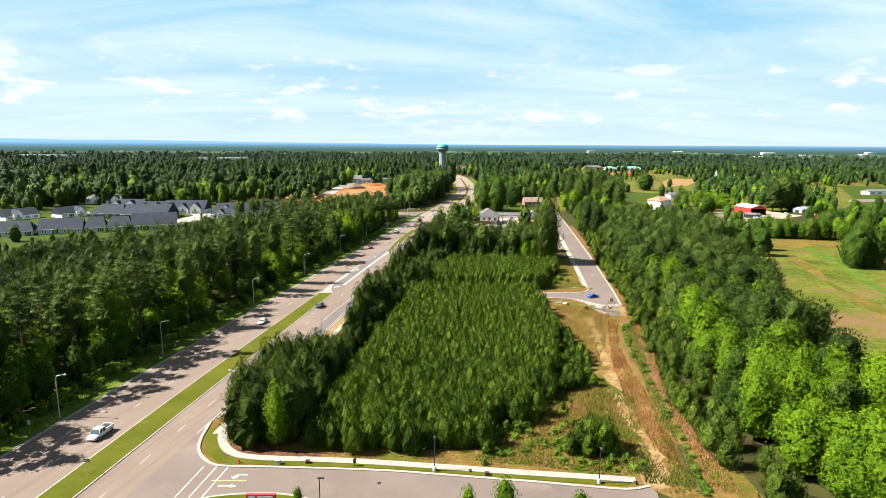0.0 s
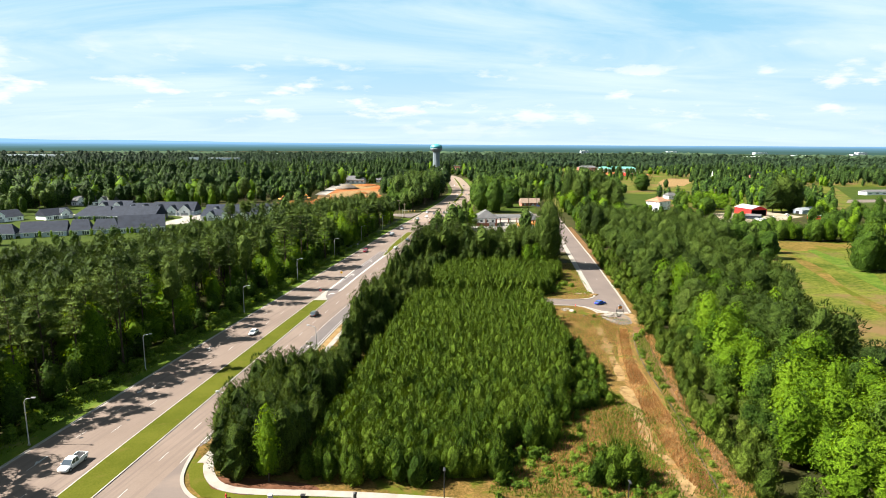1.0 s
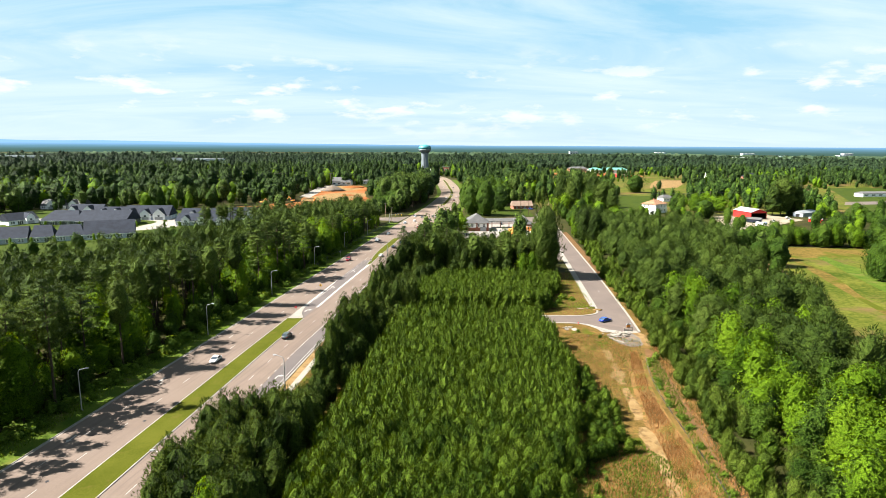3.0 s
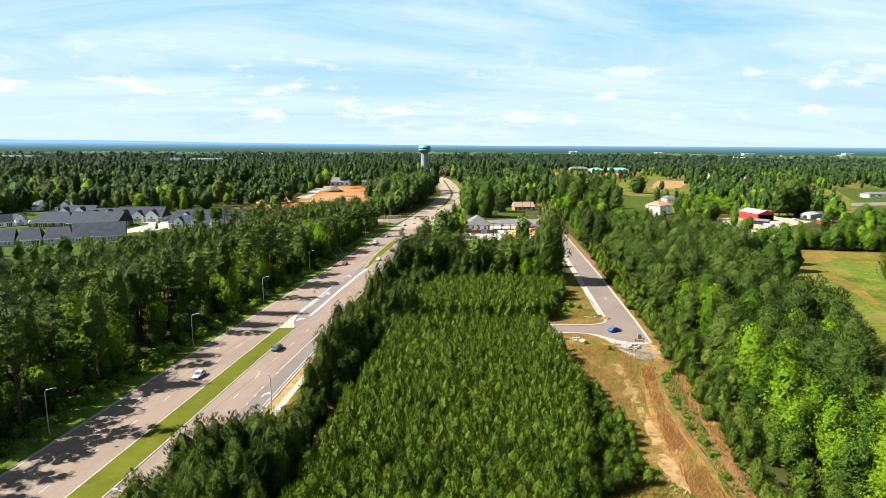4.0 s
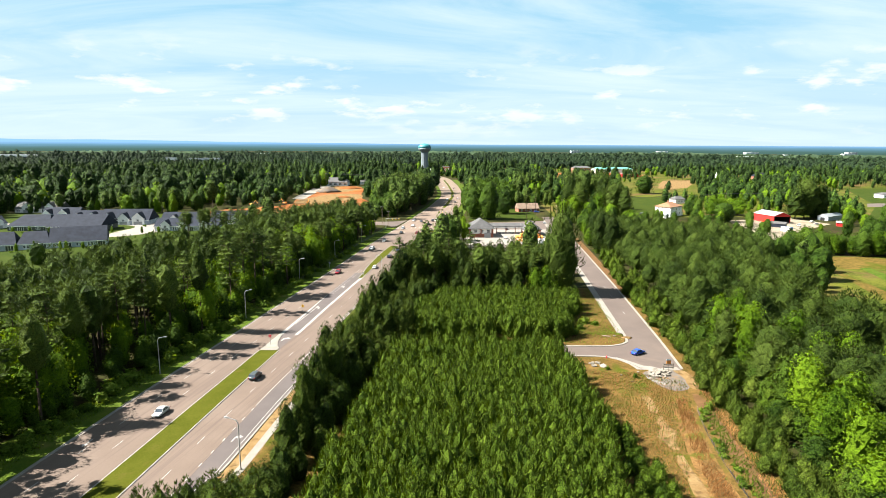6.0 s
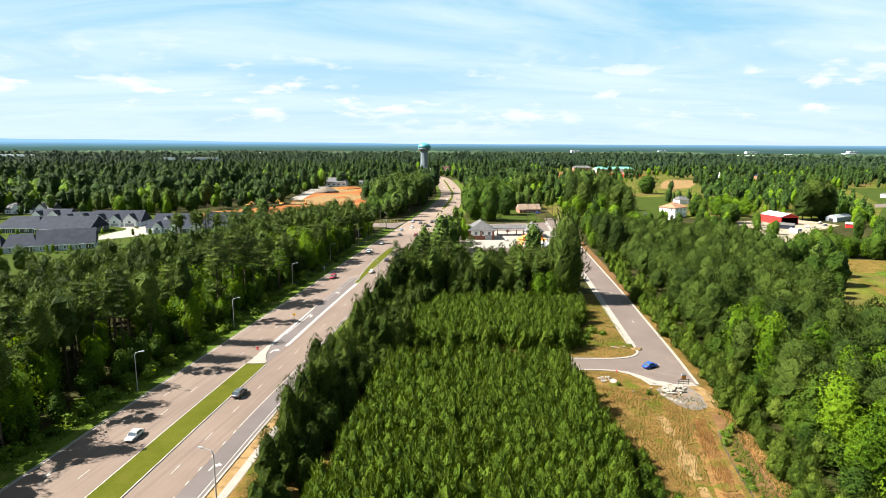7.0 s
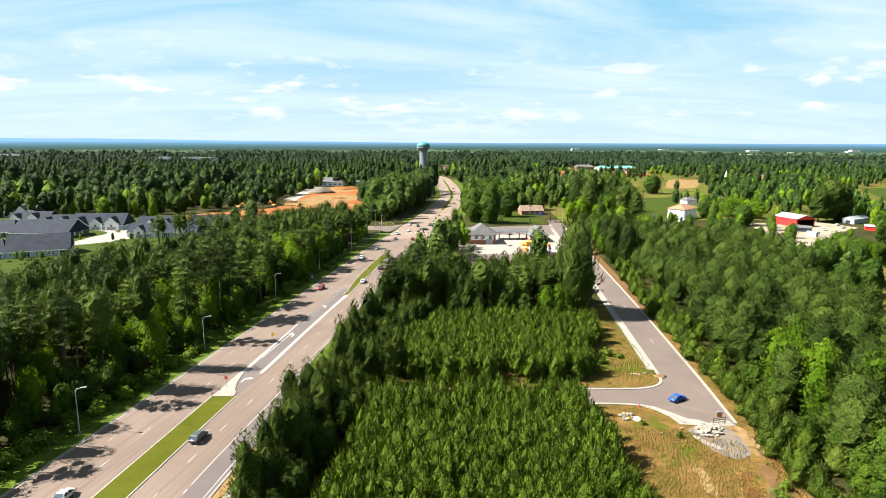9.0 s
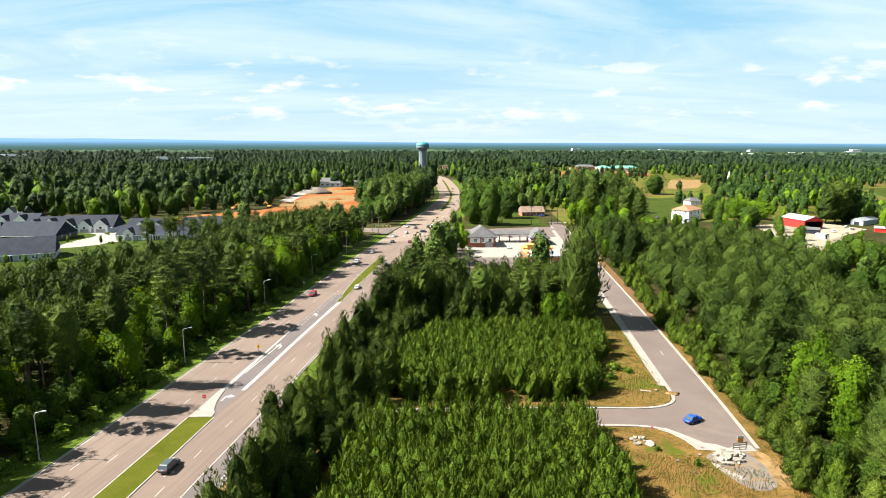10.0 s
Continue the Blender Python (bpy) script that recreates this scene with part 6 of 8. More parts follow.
shed(188, 536, 40, 6, 7, 2.4, M["white_siding"], M["metal_roof"], "small white outbuilding beside the farmhouse")


def shop():
    ob = thing("service_building", "brick service building with grey hipped roofs", "shop building")
    s = Shape()
    s.box(26, 434, -0.1, 41, 450, 5.6, M["white_siding"])
    s.box(25.92, 433.92, -0.1, 41.08, 450.08, 2.4, M["brick"])
    for xx in (25.9, 32.6, 39.9):
        s.box(xx, 433.85, -0.1, xx + 1.2, 434.1, 5.6, M["brick"])
    part("wall", s, ob, "pale panels over red brick")
    r = Shape()
    hip_roof(r, 26, 434, 41, 450, 5.6, 5.4, M["roof_grey"], 1.0, False, 0.6)
    part("roof", r, ob, "grey hipped roof")
    c = Shape()
    c.box(41, 449.5, 4.0, 63, 456.5, 4.9, M["white_siding"])
    hip_roof(c, 41, 449.5, 63, 456.5, 4.95, 1.6, M["roof_grey"], 0.3, True, 0.2)
    for x in (45, 51, 57):
        c.box(x, 450.8, 0, x + 0.5, 451.3, 4.0, M["brick"])
    part("canopy", c, ob, "long canopy on brick piers")
    s = Shape()
    s.box(62, 441, -0.1, 72, 456, 3.8, M["brick"])
    s.box(61.95, 440.95, 2.2, 72.05, 456.05, 2.5, M["white_siding"])
    part("wall", s, ob, "red brick wall with pale band")
    r = Shape()
    hip_roof(r, 62, 441, 72, 456, 3.9, 4.8, M["roof_grey"], 0.9, False, 0.6)
    part("roof", r, ob, "grey hipped roof")
    for x in (30, 34, 38):
        window(ob, x, 433.9, 3.0, 1.8, 1.7, 0)
    for x in (64.5, 69.5):
        window(ob, x, 441, 0.6, 1.6, 1.6, 0)
    d = Shape()
    d.box(35.5, 433.78, 0, 39.5, 433.9, 3.0, M["sign_white"])
    part("garage_door", d, ob, "pale roll-up door")
    fl = Shape()
    fl.tube((58, 434, 0), (58, 434, 9), 0.08, 0.05, M["steel"], 8)
    part("flagpole", fl, ob, "slim steel flagpole")


shop()


def brick_shop():
    ob = thing("brick_shop", "red brick shop with white flat roof and orange parapet", "shop building")
    s = Shape()
    s.box(50, 379, -0.1, 65, 402, 4.8, M["brick"])
    part("wall", s, ob)
    s = Shape()
    s.box(50.4, 379.4, 4.8, 64.6, 401.6, 4.86, M["sign_white"])
    part("flat_roof", s, ob, "white membrane roof")
    for a in ((50, 379, 65, 379.4), (50, 401.6, 65, 402), (50, 379.4, 50.4, 401.6), (64.6, 379.4, 65, 401.6)):
        s = Shape()
        s.box(a[0], a[1], 4.8, a[2], a[3], 5.5, M["sign_white"])
        part("parapet", s, ob, "white parapet")
    for a, h in (((52.5, 398.6, 63, 402.2), 7.4), ((49.9, 396, 52.5, 402.2), 6.4), ((63, 397, 65.1, 402.2), 6.2), ((49.8, 384, 51.2, 390), 6.6)):
        s = Shape()
        s.box(a[0], a[1], 4.8, a[2], a[3], h, M["orange"], 0.1)
        part("parapet", s, ob, "raised orange parapet wall")
    for x, y in ((52, 383), (56, 386), (60, 383), (54, 392), (58.5, 393), (61.5, 389)):
        s = Shape()
        s.box(x, y, 4.86, x + 2.2, y + 1.6, 6.1, M["steel"], 0.06)
        s.turned([(0.55, 6.1), (0.55, 6.2), (0.3, 6.22)], M["dark_metal"], 12, (x + 1.1, y + 0.8))
        part("roof_unit", s, ob, "grey rooftop cooling unit")
    for x in (52, 55.5, 59, 62.5):
        window(ob, x, 379, 0.8, 2.0, 2.2, 0)


brick_shop()


def brown_house():
    ob = thing("brown_house", "brown brick bungalow with dark gabled roof", "house")
    s = Shape()
    s.box(-9, -5, -0.1, 9, 5, 3.0, M["brick"])
    for sx in (-9, 9):
        s.add([(sx, -5, 3), (sx, 5, 3), (sx, 0, 7)], [(0, 1, 2)], M["brick"])
    part("wall", s, ob)
    r = Shape()
    hip_roof(r, -9, -5, 9, 5, 3.0, 4.2, surface("brown_shingles", (0.096, 0.066, 0.048), (0.156, 0.114, 0.084), 0.4, 4.0, 0.9, 0.5), 0.5, True, 0.0)
    part("roof", r, ob, "brown shingled roof")
    for x in (-6, -2, 2, 6):
        window(ob, x, -5, 0.9, 1.2, 1.4, 0)
    ob.matrix_basis = pose(87, 582, 0, 0, 0, 8)


brown_house()


def water_tower(x, y):
    ob = thing("water_tower", "teal and pale water tower on a fluted column", "water tower")
    s = Shape()
    n = 32
    rings = []
    for z, r in ((-0.2, 8.4), (6, 7.4), (30, 6.7), (40, 6.9), (43, 7.8)):
        rings.append([((r + (0.28 if i % 2 else 0)) * math.cos(2 * math.pi * i / n), (r + (0.28 if i % 2 else 0)) * math.sin(2 * math.pi * i / n), z) for i in range(n)])
    s.loft(rings, M["pale_tank"])
    part("column", s, ob, "pale fluted column")
    b = Shape()
    b.turned([(7.8, 42.6), (10.4, 44.6), (12.0, 47.2), (12.3, 49.0)], M["pale_tank"], 32)
    part("bowl", b, ob, "pale blue tank bowl", True)
    t = Shape()
    t.turned([(12.3, 49.0), (12.25, 51.8), (11.2, 54.4), (8.6, 56.4), (4.4, 57.6), (0.4, 58.0)], M["teal"], 32)
    part("tank_top", t, ob, "teal tank top", True)
    h = Shape()
    for i in range(12):
        a = 2 * math.pi * i / 12
        h.tube((2.4 * math.cos(a), 2.4 * math.sin(a), 57.7), (2.4 * math.cos(a), 2.4 * math.sin(a), 58.9), 0.05, 0.05, M["steel"], 5)
    part("top_rail", h, ob, "steel rail on the tank")
    ob.matrix_basis = pose(x, y, 0)


water_tower(-0.8, 1250)


def far_building(x, y, yaw, w, d, h, wall, roof, rise, label, windows=6):
    ob = thing("far_building", label, "building", "far buildings")
    s = Shape()
    s.box(-w / 2, -d / 2, -0.1, w / 2, d / 2, h, wall)
    part("wall", s, ob)
    r = Shape()
    if rise:
        hip_roof(r, -w / 2, -d / 2, w / 2, d / 2, h, rise, roof, 0.6, True, 0.6)
    else:
        r.box(-w / 2 - 0.2, -d / 2 - 0.2, h, w / 2 + 0.2, d / 2 + 0.2, h + 0.5, roof)
    part("roof", r, ob)
    for i in range(windows):
        window(ob, -w / 2 + (i + 0.5) * w / windows, -d / 2, h * 0.3, w / windows * 0.5, h * 0.4, 0)
    ob.matrix_basis = pose(x, y, 0, 0, 0, yaw)
    return ob


TEALR = plain("green_metal_roof", (0.072, 0.216, 0.18), 0.5)
BW = [
    (-126, 905, 0, 40, 22, 5, M["white_siding"], M["roof_grey"], 6, "pale hall with low grey hipped roof"),
    (-92, 935, 0, 24, 14, 4, M["white_siding"], M["roof_grey"], 3, "low pale building beyond the clay plot"),
    (38, 1330, -8, 26, 20, 11, M["brick"], M["roof_grey"], 0, "brick building at the foot of the water tower"),
    (12, 1336, -8, 34, 18, 7, M["white_siding"], M["roof_grey"], 0, "pale flat building by the water tower"),
    (397, 1345, 0, 80, 26, 7, M["white_siding"], TEALR, 4, "long building with green metal roof"),
    (345, 1400, 0, 40, 22, 7, M["brick"], M["roof_grey"], 4, "far brown building with grey roof"),
    (375, 1165, 0, 34, 16, 5, M["red_siding"], M["metal_roof"], 0, "low red far building"),
    (312, 1185, 0, 26, 14, 5, M["red_siding"], M["metal_roof"], 0, "low red far building"),
    (560, 1060, 10, 26, 16, 7, M["brick"], M["roof_dark"], 6, "brick house with steep dark roof"),
    (252, 662, 20, 12, 9, 4, M["white_siding"], M["roof_grey"], 3, "white house among the trees"),
    (540, 735, 10, 60, 12, 4, M["white_siding"], M["roof_grey"], 2, "low white building behind trees"),
    (-1282, 1980, 10, 150, 40, 18, M["white_siding"], M["metal_roof"], 0, "long white warehouse in the far woods"),
    (-614, 1560, 10, 22, 18, 22, M["white_siding"], M["roof_grey"], 0, "pale far block above the woods"),
    (-584, 1700, 0, 80, 30, 17, M["grey_siding"], M["metal_roof"], 0, "wide blue-grey far building"),
    (-690, 2700, 0, 49, 30, 15, M["grey_siding"], M["white_siding"], 0, "pale warehouse in the far woods"),
    (1757, 3300, 0, 67, 30, 22, M["grey_siding"], M["white_siding"], 0, "pale warehouse in the far woods"),
    (1733, 2900, 0, 81, 30, 15, M["grey_siding"], M["white_siding"], 0, "pale warehouse in the far woods"),
    (1350, 3500, 0, 54, 30, 23, M["grey_siding"], M["white_siding"], 0, "pale warehouse in the far woods"),
    (2150, 3100, 0, 63, 30, 18, M["grey_siding"], M["white_siding"], 0, "pale warehouse in the far woods"),
    (2450, 3500, 0, 54, 30, 23, M["grey_siding"], M["white_siding"], 0, "pale warehouse in the far woods"),
    (900, 3700, 0, 49, 30, 23, M["grey_siding"], M["white_siding"], 0, "pale warehouse in the far woods"),
    (1300, 2500, 0, 60, 30, 15, M["grey_siding"], M["white_siding"], 0, "pale warehouse in the far woods"),
]
for row in BW:
    far_building(*row, windows=6 if row[1] < 1500 else 3)

steeple = thing("church_steeple", "slim white church steeple above trees", "steeple")
s = Shape()
s.box(-1.6, -1.6, -0.1, 1.6, 1.6, 17, M["white_siding"], 0.1)
part("tower", s, steeple)
s = Shape()
s.loft([[(-1.5, -1.5, 17), (1.5, -1.5, 17), (1.5, 1.5, 17), (-1.5, 1.5, 17)], [(-0.05, -0.05, 27), (0.05, -0.05, 27), (0.05, 0.05, 27), (-0.05, 0.05, 27)]], M["white_siding"])
part("spire", s, steeple)
steeple.matrix_basis = pose(396, 880, 0) @ Matrix.Scale(0.8, 4)

# ---- street furniture ----


def street_lamp(x, y, heading, h=9.6):
    ob = thing("street_lamp", "tall galvanised street lamp on the grass verge", "street lamp", "carriageway lamps")
    s = Shape()
    s.turned([(0.28, -0.1), (0.28, 0.12), (0.2, 0.3), (0.16, 0.32)], M["concrete"], 12)
    part("base", s, ob, "round concrete base")
    s = Shape()
    s.tube((0, 0, 0.25), (0, 0, h - 0.9), 0.13, 0.085, M["steel"], 10)
    s.tube((0, 0, h - 0.9), (0.35, 0, h - 0.3), 0.085, 0.07, M["steel"], 8)
    part("pole", s, ob)
    s = Shape()
    s.tube((0.35, 0, h - 0.3), (1.9, 0, h + 0.12), 0.07, 0.05, M["steel"], 8)
    part("arm", s, ob, "curved steel arm")
    s = Shape()
    s.loft([[(1.7, -0.1, h + 0.05), (1.7, 0.1, h + 0.05), (1.7, 0.1, h + 0.18), (1.7, -0.1, h + 0.18)], [(2.0, -0.19, h + 0.03), (2.0, 0.19, h + 0.03), (2.0, 0.17, h + 0.24), (2.0, -0.17, h + 0.24)],
            [(2.5, -0.17, h + 0.08), (2.5, 0.17, h + 0.08), (2.5, 0.12, h + 0.24), (2.5, -0.12, h + 0.24)]], M["steel"])
    hd = part("lamp_head", s, ob, "cobra-head luminaire")
    s = Shape()
    s.box(1.98, -0.12, h + 0.0, 2.4, 0.12, h + 0.05, M["lamp_glass"], 0.02)
    part("lens", s, hd)
    ob.matrix_basis = pose(x, y, 0, 0, 0, heading)
    return ob


first = street_lamp(-80.1, 118.6, -8)
for x, y, hd in ((-76.2, 157.3, -8), (-67.7, 210.2, -9), (-60.5, 259.0, -9), (-54.0, 314.0, -10), (-46.2, 362, -10), (-38.4, 416.5, -11), (-87.4, 78, -8)):
    copy_thing(first, pose(x, y, 0, 0, 0, hd))
for x, y, hd in ((-34.2, 164.4, 172), (-20.0, 320.0, 170), (-42.6, 121, 172)):
    copy_thing(first, pose(x, y, 0, 0, 0, hd))


def post_lamp(x, y, heading=0):
    ob = thing("post_lamp", "short black post lamp in a white concrete footing", "lamp post", "entrance lamps")
    s = Shape()
    s.turned([(0.34, -0.1), (0.34, 0.75), (0.3, 0.82)], M["sign_white"], 14)
    part("base", s, ob, "white concrete footing")
    s = Shape()
    s.tube((0, 0, 0.8), (0, 0, 6.4), 0.085, 0.065, M["dark_metal"], 8)
    part("pole", s, ob)
    s = Shape()
    s.box(-0.25, -0.18, 6.35, 0.75, 0.18, 6.55, M["dark_metal"], 0.04)
    part("lamp_head", s, ob, "flat black lamp head")
    ob.matrix_basis = pose(x, y, 0.0, 0, 0, heading)
    return ob


p0 = post_lamp(-1.2, 98.6, -90)
copy_thing(p0, pose(27.0, 94.9, 0, 0, 0, -90))
copy_thing(p0, pose(-18.7, 85.0, 0.1, 0, 0, 0))


def road_sign(x, y, heading, kind, z=0.0):
    words = {"stop": "round red no-entry sign on the median nose", "diamond": "amber diamond warning sign on the median", "plate": "dark-backed road sign on the median", "white": "small white road sign on the verge", "speed": "white rectangular road sign seen from behind"}
    ob = thing("road_sign", words[kind], "road sign", "road signs")
    s = Shape()
    s.box(-0.035, -0.02, -0.1, 0.035, 0.02, 2.9, M["steel"])
    part("post", s, ob)
    s = Shape()
    if kind == "stop":
        n = 20
        ring = lambda r, y: [(r * math.cos(2 * math.pi * i / n), y, 2.6 + r * math.sin(2 * math.pi * i / n)) for i in range(n)]
        s.loft([ring(0.45, -0.03), ring(0.45, -0.05)], M["sign_red"])
        s.box(-0.3, -0.062, 2.53, 0.3, -0.05, 2.67, M["sign_white"])
    elif kind == "diamond":
        r = 0.62
        q = lambda y: [(0, y, 2.7 - r), (r, y, 2.7), (0, y, 2.7 + r), (-r, y, 2.7)]
        s.loft([q(-0.03), q(-0.05)], M["sign_yellow"])
        s.box(-0.05, -0.06, 2.4, 0.05, -0.05, 2.95, M["dark_metal"])
    elif kind == "plate":
        s.box(-0.6, -0.05, 2.2, 0.6, -0.03, 2.75, M["dark_metal"])
        s.box(-0.5, -0.06, 2.35, 0.5, -0.05, 2.45, M["sign_white"])
    else:
        s.box(-0.38, -0.05, 2.0, 0.38, -0.03, 2.9, M["sign_white"])
        s.box(-0.25, -0.06, 2.55, 0.25, -0.05, 2.7, M["dark_metal"])
    part("panel", s, ob)
    ob.matrix_basis = pose(x, y, z, 0, 0, heading)
    return ob


road_sign(-45.7, 231.6, -8, "stop", 0.12)
road_sign(-42.8, 264.0, -8, "diamond", 0)
road_sign(-61.6, 96.9, -8, "plate", 0.12)
road_sign(-81.6, 111.5, 172, "white")
road_sign(-58.5, 300, 172, "speed")
road_sign(-27.8, 318, -8, "white")
road_sign(-45.5, 340, 170, "white")

hy = thing("fire_hydrant", "small red fire hydrant beside the footway", "hydrant")
s = Shape()
s.turned([(0.16, -0.05), (0.16, 0.06), (0.11, 0.08), (0.11, 0.5), (0.15, 0.52), (0.15, 0.57), (0.1, 0.66), (0.03, 0.74)], M["sign_red"], 12)
part("body", s, hy)
for sg in (-1, 1):
    s = Shape()
    s.tube((sg * 0.08, 0, 0.42), (sg * 0.22, 0, 0.42), 0.06, 0.06, M["sign_red"], 8)
    part("outlet", s, hy)
hy.matrix_basis = pose(-36.7, 101.0, 0.02)
copy_thing(hy, pose(47.6, 219.6, 0.0))
for x, y, lab in ((-29.4, 100.6, "pale utility box beside the footway"), (8.0, 97.3, "small dark utility box by the kerb"), (-24.2, 101.0, "low dark meter box in the grass")):
    ob = thing("utility_box", lab, "utility box")
    s = Shape()
    s.box(-0.35, -0.3, -0.05, 0.35, 0.3, 0.8 if "pale" in lab else 0.45, M["sign_white"] if "pale" in lab else M["dark_metal"], 0.05)
    part("cabinet", s, ob)
    s = Shape()
    zt = 0.8 if "pale" in lab else 0.45
    s.box(-0.4, -0.35, zt, 0.4, 0.35, zt + 0.08, M["sign_white"] if "pale" in lab else M["dark_metal"], 0.03)
    part("lid", s, ob)
    ob.matrix_basis = pose(x, y, 0.0)
tb = thing("litter_bin", "black park bin beside the footway", "bin")
s = Shape()
s.turned([(0.06, -0.05), (0.06, 0.55), (0.26, 0.6), (0.3, 1.25), (0.26, 1.3)], M["dark_metal"], 12)
part("body", s, tb)
s = Shape()
s.turned([(0.31, 1.3), (0.31, 1.36), (0.12, 1.5)], M["dark_metal"], 12)
part("lid", s, tb)
tb.matrix_basis = pose(-15.6, 100.1, 0.02)

sg = thing("monument_sign", "long low red roadside sign with pale bars on a brick plinth", "sign")
s = Shape()
s.box(-2.6, -0.35, 0.0, 2.6, 0.35, 0.75, M["brick"], 0.05)
part("plinth", s, sg, "brick plinth")
s = Shape()
s.box(-2.4, -0.22, 0.75, 2.4, 0.22, 1.75, M["sign_red"], 0.05)
pn = part("panel", s, sg, "red sign panel")
for a, b in ((-2.0, -0.9), (-0.5, 1.9)):
    s = Shape()
    s.box(a, -0.25, 1.1, b, -0.2, 1.42, M["sign_white"])
    part("lettering_bar", s, pn, "pale bar in place of writing")
sg.matrix_basis = pose(-28.8, 88.2, 0.15)
FLW = Kind("flower_bed", "low reddish shrubs in front of the sign", "shrubs", "sign bed", M["straw"], [bush(0.7, 0.9, 60, 0.2)])
for k in range(6):
    FLW.plant(-28 + k * 1.5, 88.6 - 0.2 * k, 0.9, 0.8, z=0.15)

# heap of broken concrete, boards, barricade and cones of soil at the street's end
rk = random.Random(8)


def slab(x, y, s, label, z=0.0):
    ob = thing("concrete_slab", label, "rubble", "broken concrete")
    sh = Shape()
    n = rk.randint(5, 7)
    ring = [(s * rk.uniform(0.6, 1) * math.cos(2 * math.pi * i / n), s * rk.uniform(0.5, 0.9) * math.sin(2 * math.pi * i / n)) for i in range(n)]
    t = rk.uniform(0.14, 0.3)
    sh.loft([[(a, b, 0) for a, b in ring], [(a * 0.97, b * 0.97, t) for a, b in ring]], M["rubble"])
    part("slab", sh, ob)
    ob.matrix_basis = pose(x, y, z, rk.uniform(-22, 22), rk.uniform(-22, 22), rk.uniform(0, 360))


for k in range(34):
    a, r = rk.uniform(0, 6.28), rk.random() ** 0.6
    slab(57.3 + 3.3 * r * math.cos(a), 207.9 + 2.2 * r * math.sin(a), rk.uniform(0.35, 1.15), "slab of broken pale concrete in a heap", 0.05 + 0.55 * (1 - r))
for k in range(9):
    slab(43.4 + rk.uniform(-1.3, 1.3), 214.8 + rk.uniform(-1.4, 1.6), rk.uniform(0.3, 0.85), "slab of broken concrete on rough grass", 0.08)
for x, y, s in ((44.9, 213.2, 1.25), (52.5, 209, 0.4), (49, 203, 0.35), (47.5, 207, 0.3), (55.6, 238.3, 0.55)):
    slab(x, y, s, "single slab of broken concrete", 0.06)

bar = thing("barricade", "wooden road-end barricade with warning board", "barricade")
for xx in (-1.3, 1.3):
    s = Shape()
    s.box(xx - 0.06, -0.06, -0.05, xx + 0.06, 0.06, 1.6, M["wood"])
    part("post", s, bar)
for z in (0.5, 0.95, 1.4):
    s = Shape()
    s.box(-1.5, -0.09, z - 0.1, 1.5, -0.05, z + 0.1, M["steel"])
    part("rail", s, bar, "pale rail")
s = Shape()
s.box(-0.06, 0.0, 0, 0.06, 0.08, 2.9, M["wood"])
part("post", s, bar)
s = Shape()
s.box(-0.6, -0.04, 1.5, 0.6, 0.02, 2.4, M["orange"])
part("board", s, bar, "faded orange warning board")
s = Shape()
s.box(-0.65, -0.05, 2.4, 0.65, 0.03, 2.75, M["grey_siding"])
part("board", s, bar, "grey notice board")
bar.matrix_basis = pose(61.0, 210.9, 0.03, 0, 0, 5)

bp = thing("brush_pile", "low pile of dead brown brushwood on the plot", "brushwood")
rb2 = random.Random(14)
for k in range(46):
    s = Shape()
    a, q = rb2.uniform(0, 6.28), rb2.random() ** 0.6
    x, y, b = 1.7 * q * math.cos(a), 1.0 * q * math.sin(a), rb2.uniform(0, 6.28)
    L = rb2.uniform(0.5, 1.3)
    s.tube((x, y, 0.05 + 0.3 * (1 - q)), (x + L * math.cos(b), y + L * math.sin(b), 0.1 + 0.5 * (1 - q) + rb2.uniform(-0.05, 0.2)), 0.05, 0.02, M["mulch"], 4)
    part("stick", s, bp)
bp.matrix_basis = pose(42.9, 238.3, 0.0)
pk = thing("plank", "pale sawn board lying in grass", "board")
s = Shape()
s.box(-1.3, -0.35, 0.02, 1.3, 0.35, 0.12, M["wood"], 0.02)
part("board", s, pk)
pk.matrix_basis = pose(53.2, 238.3, 0.0, 0, 4, -8)

dirt = thing("soil_heap", "small orange heap of washed-up soil on the kerb", "soil heap")
s = Shape()
n = 14
s.loft([[(r * 1.5 * math.cos(2 * math.pi * i / n) * (1 + 0.2 * math.sin(i * 2.3)), r * math.sin(2 * math.pi * i / n) * (1 + 0.2 * math.cos(i * 1.7)), z) for i in range(n)] for r, z in ((1.2, 0.0), (0.8, 0.25), (0.35, 0.42), (0.05, 0.46))], M["sand"])
part("mound", s, dirt, "", True)
dirt.matrix_basis = pose(58.8, 236.6, 0.0)

# silt fence along the wood's edge
fence = thing("silt_fence", "sagging black fabric fence on thin stakes", "fence")
FP = smooth_line([(43.1, 92), (44.4, 99), (46.2, 112.4), (49, 128.6), (50.9, 150), (52, 160), (53.4, 169), (55.5, 179), (57.8, 187)], 3)
step = 0
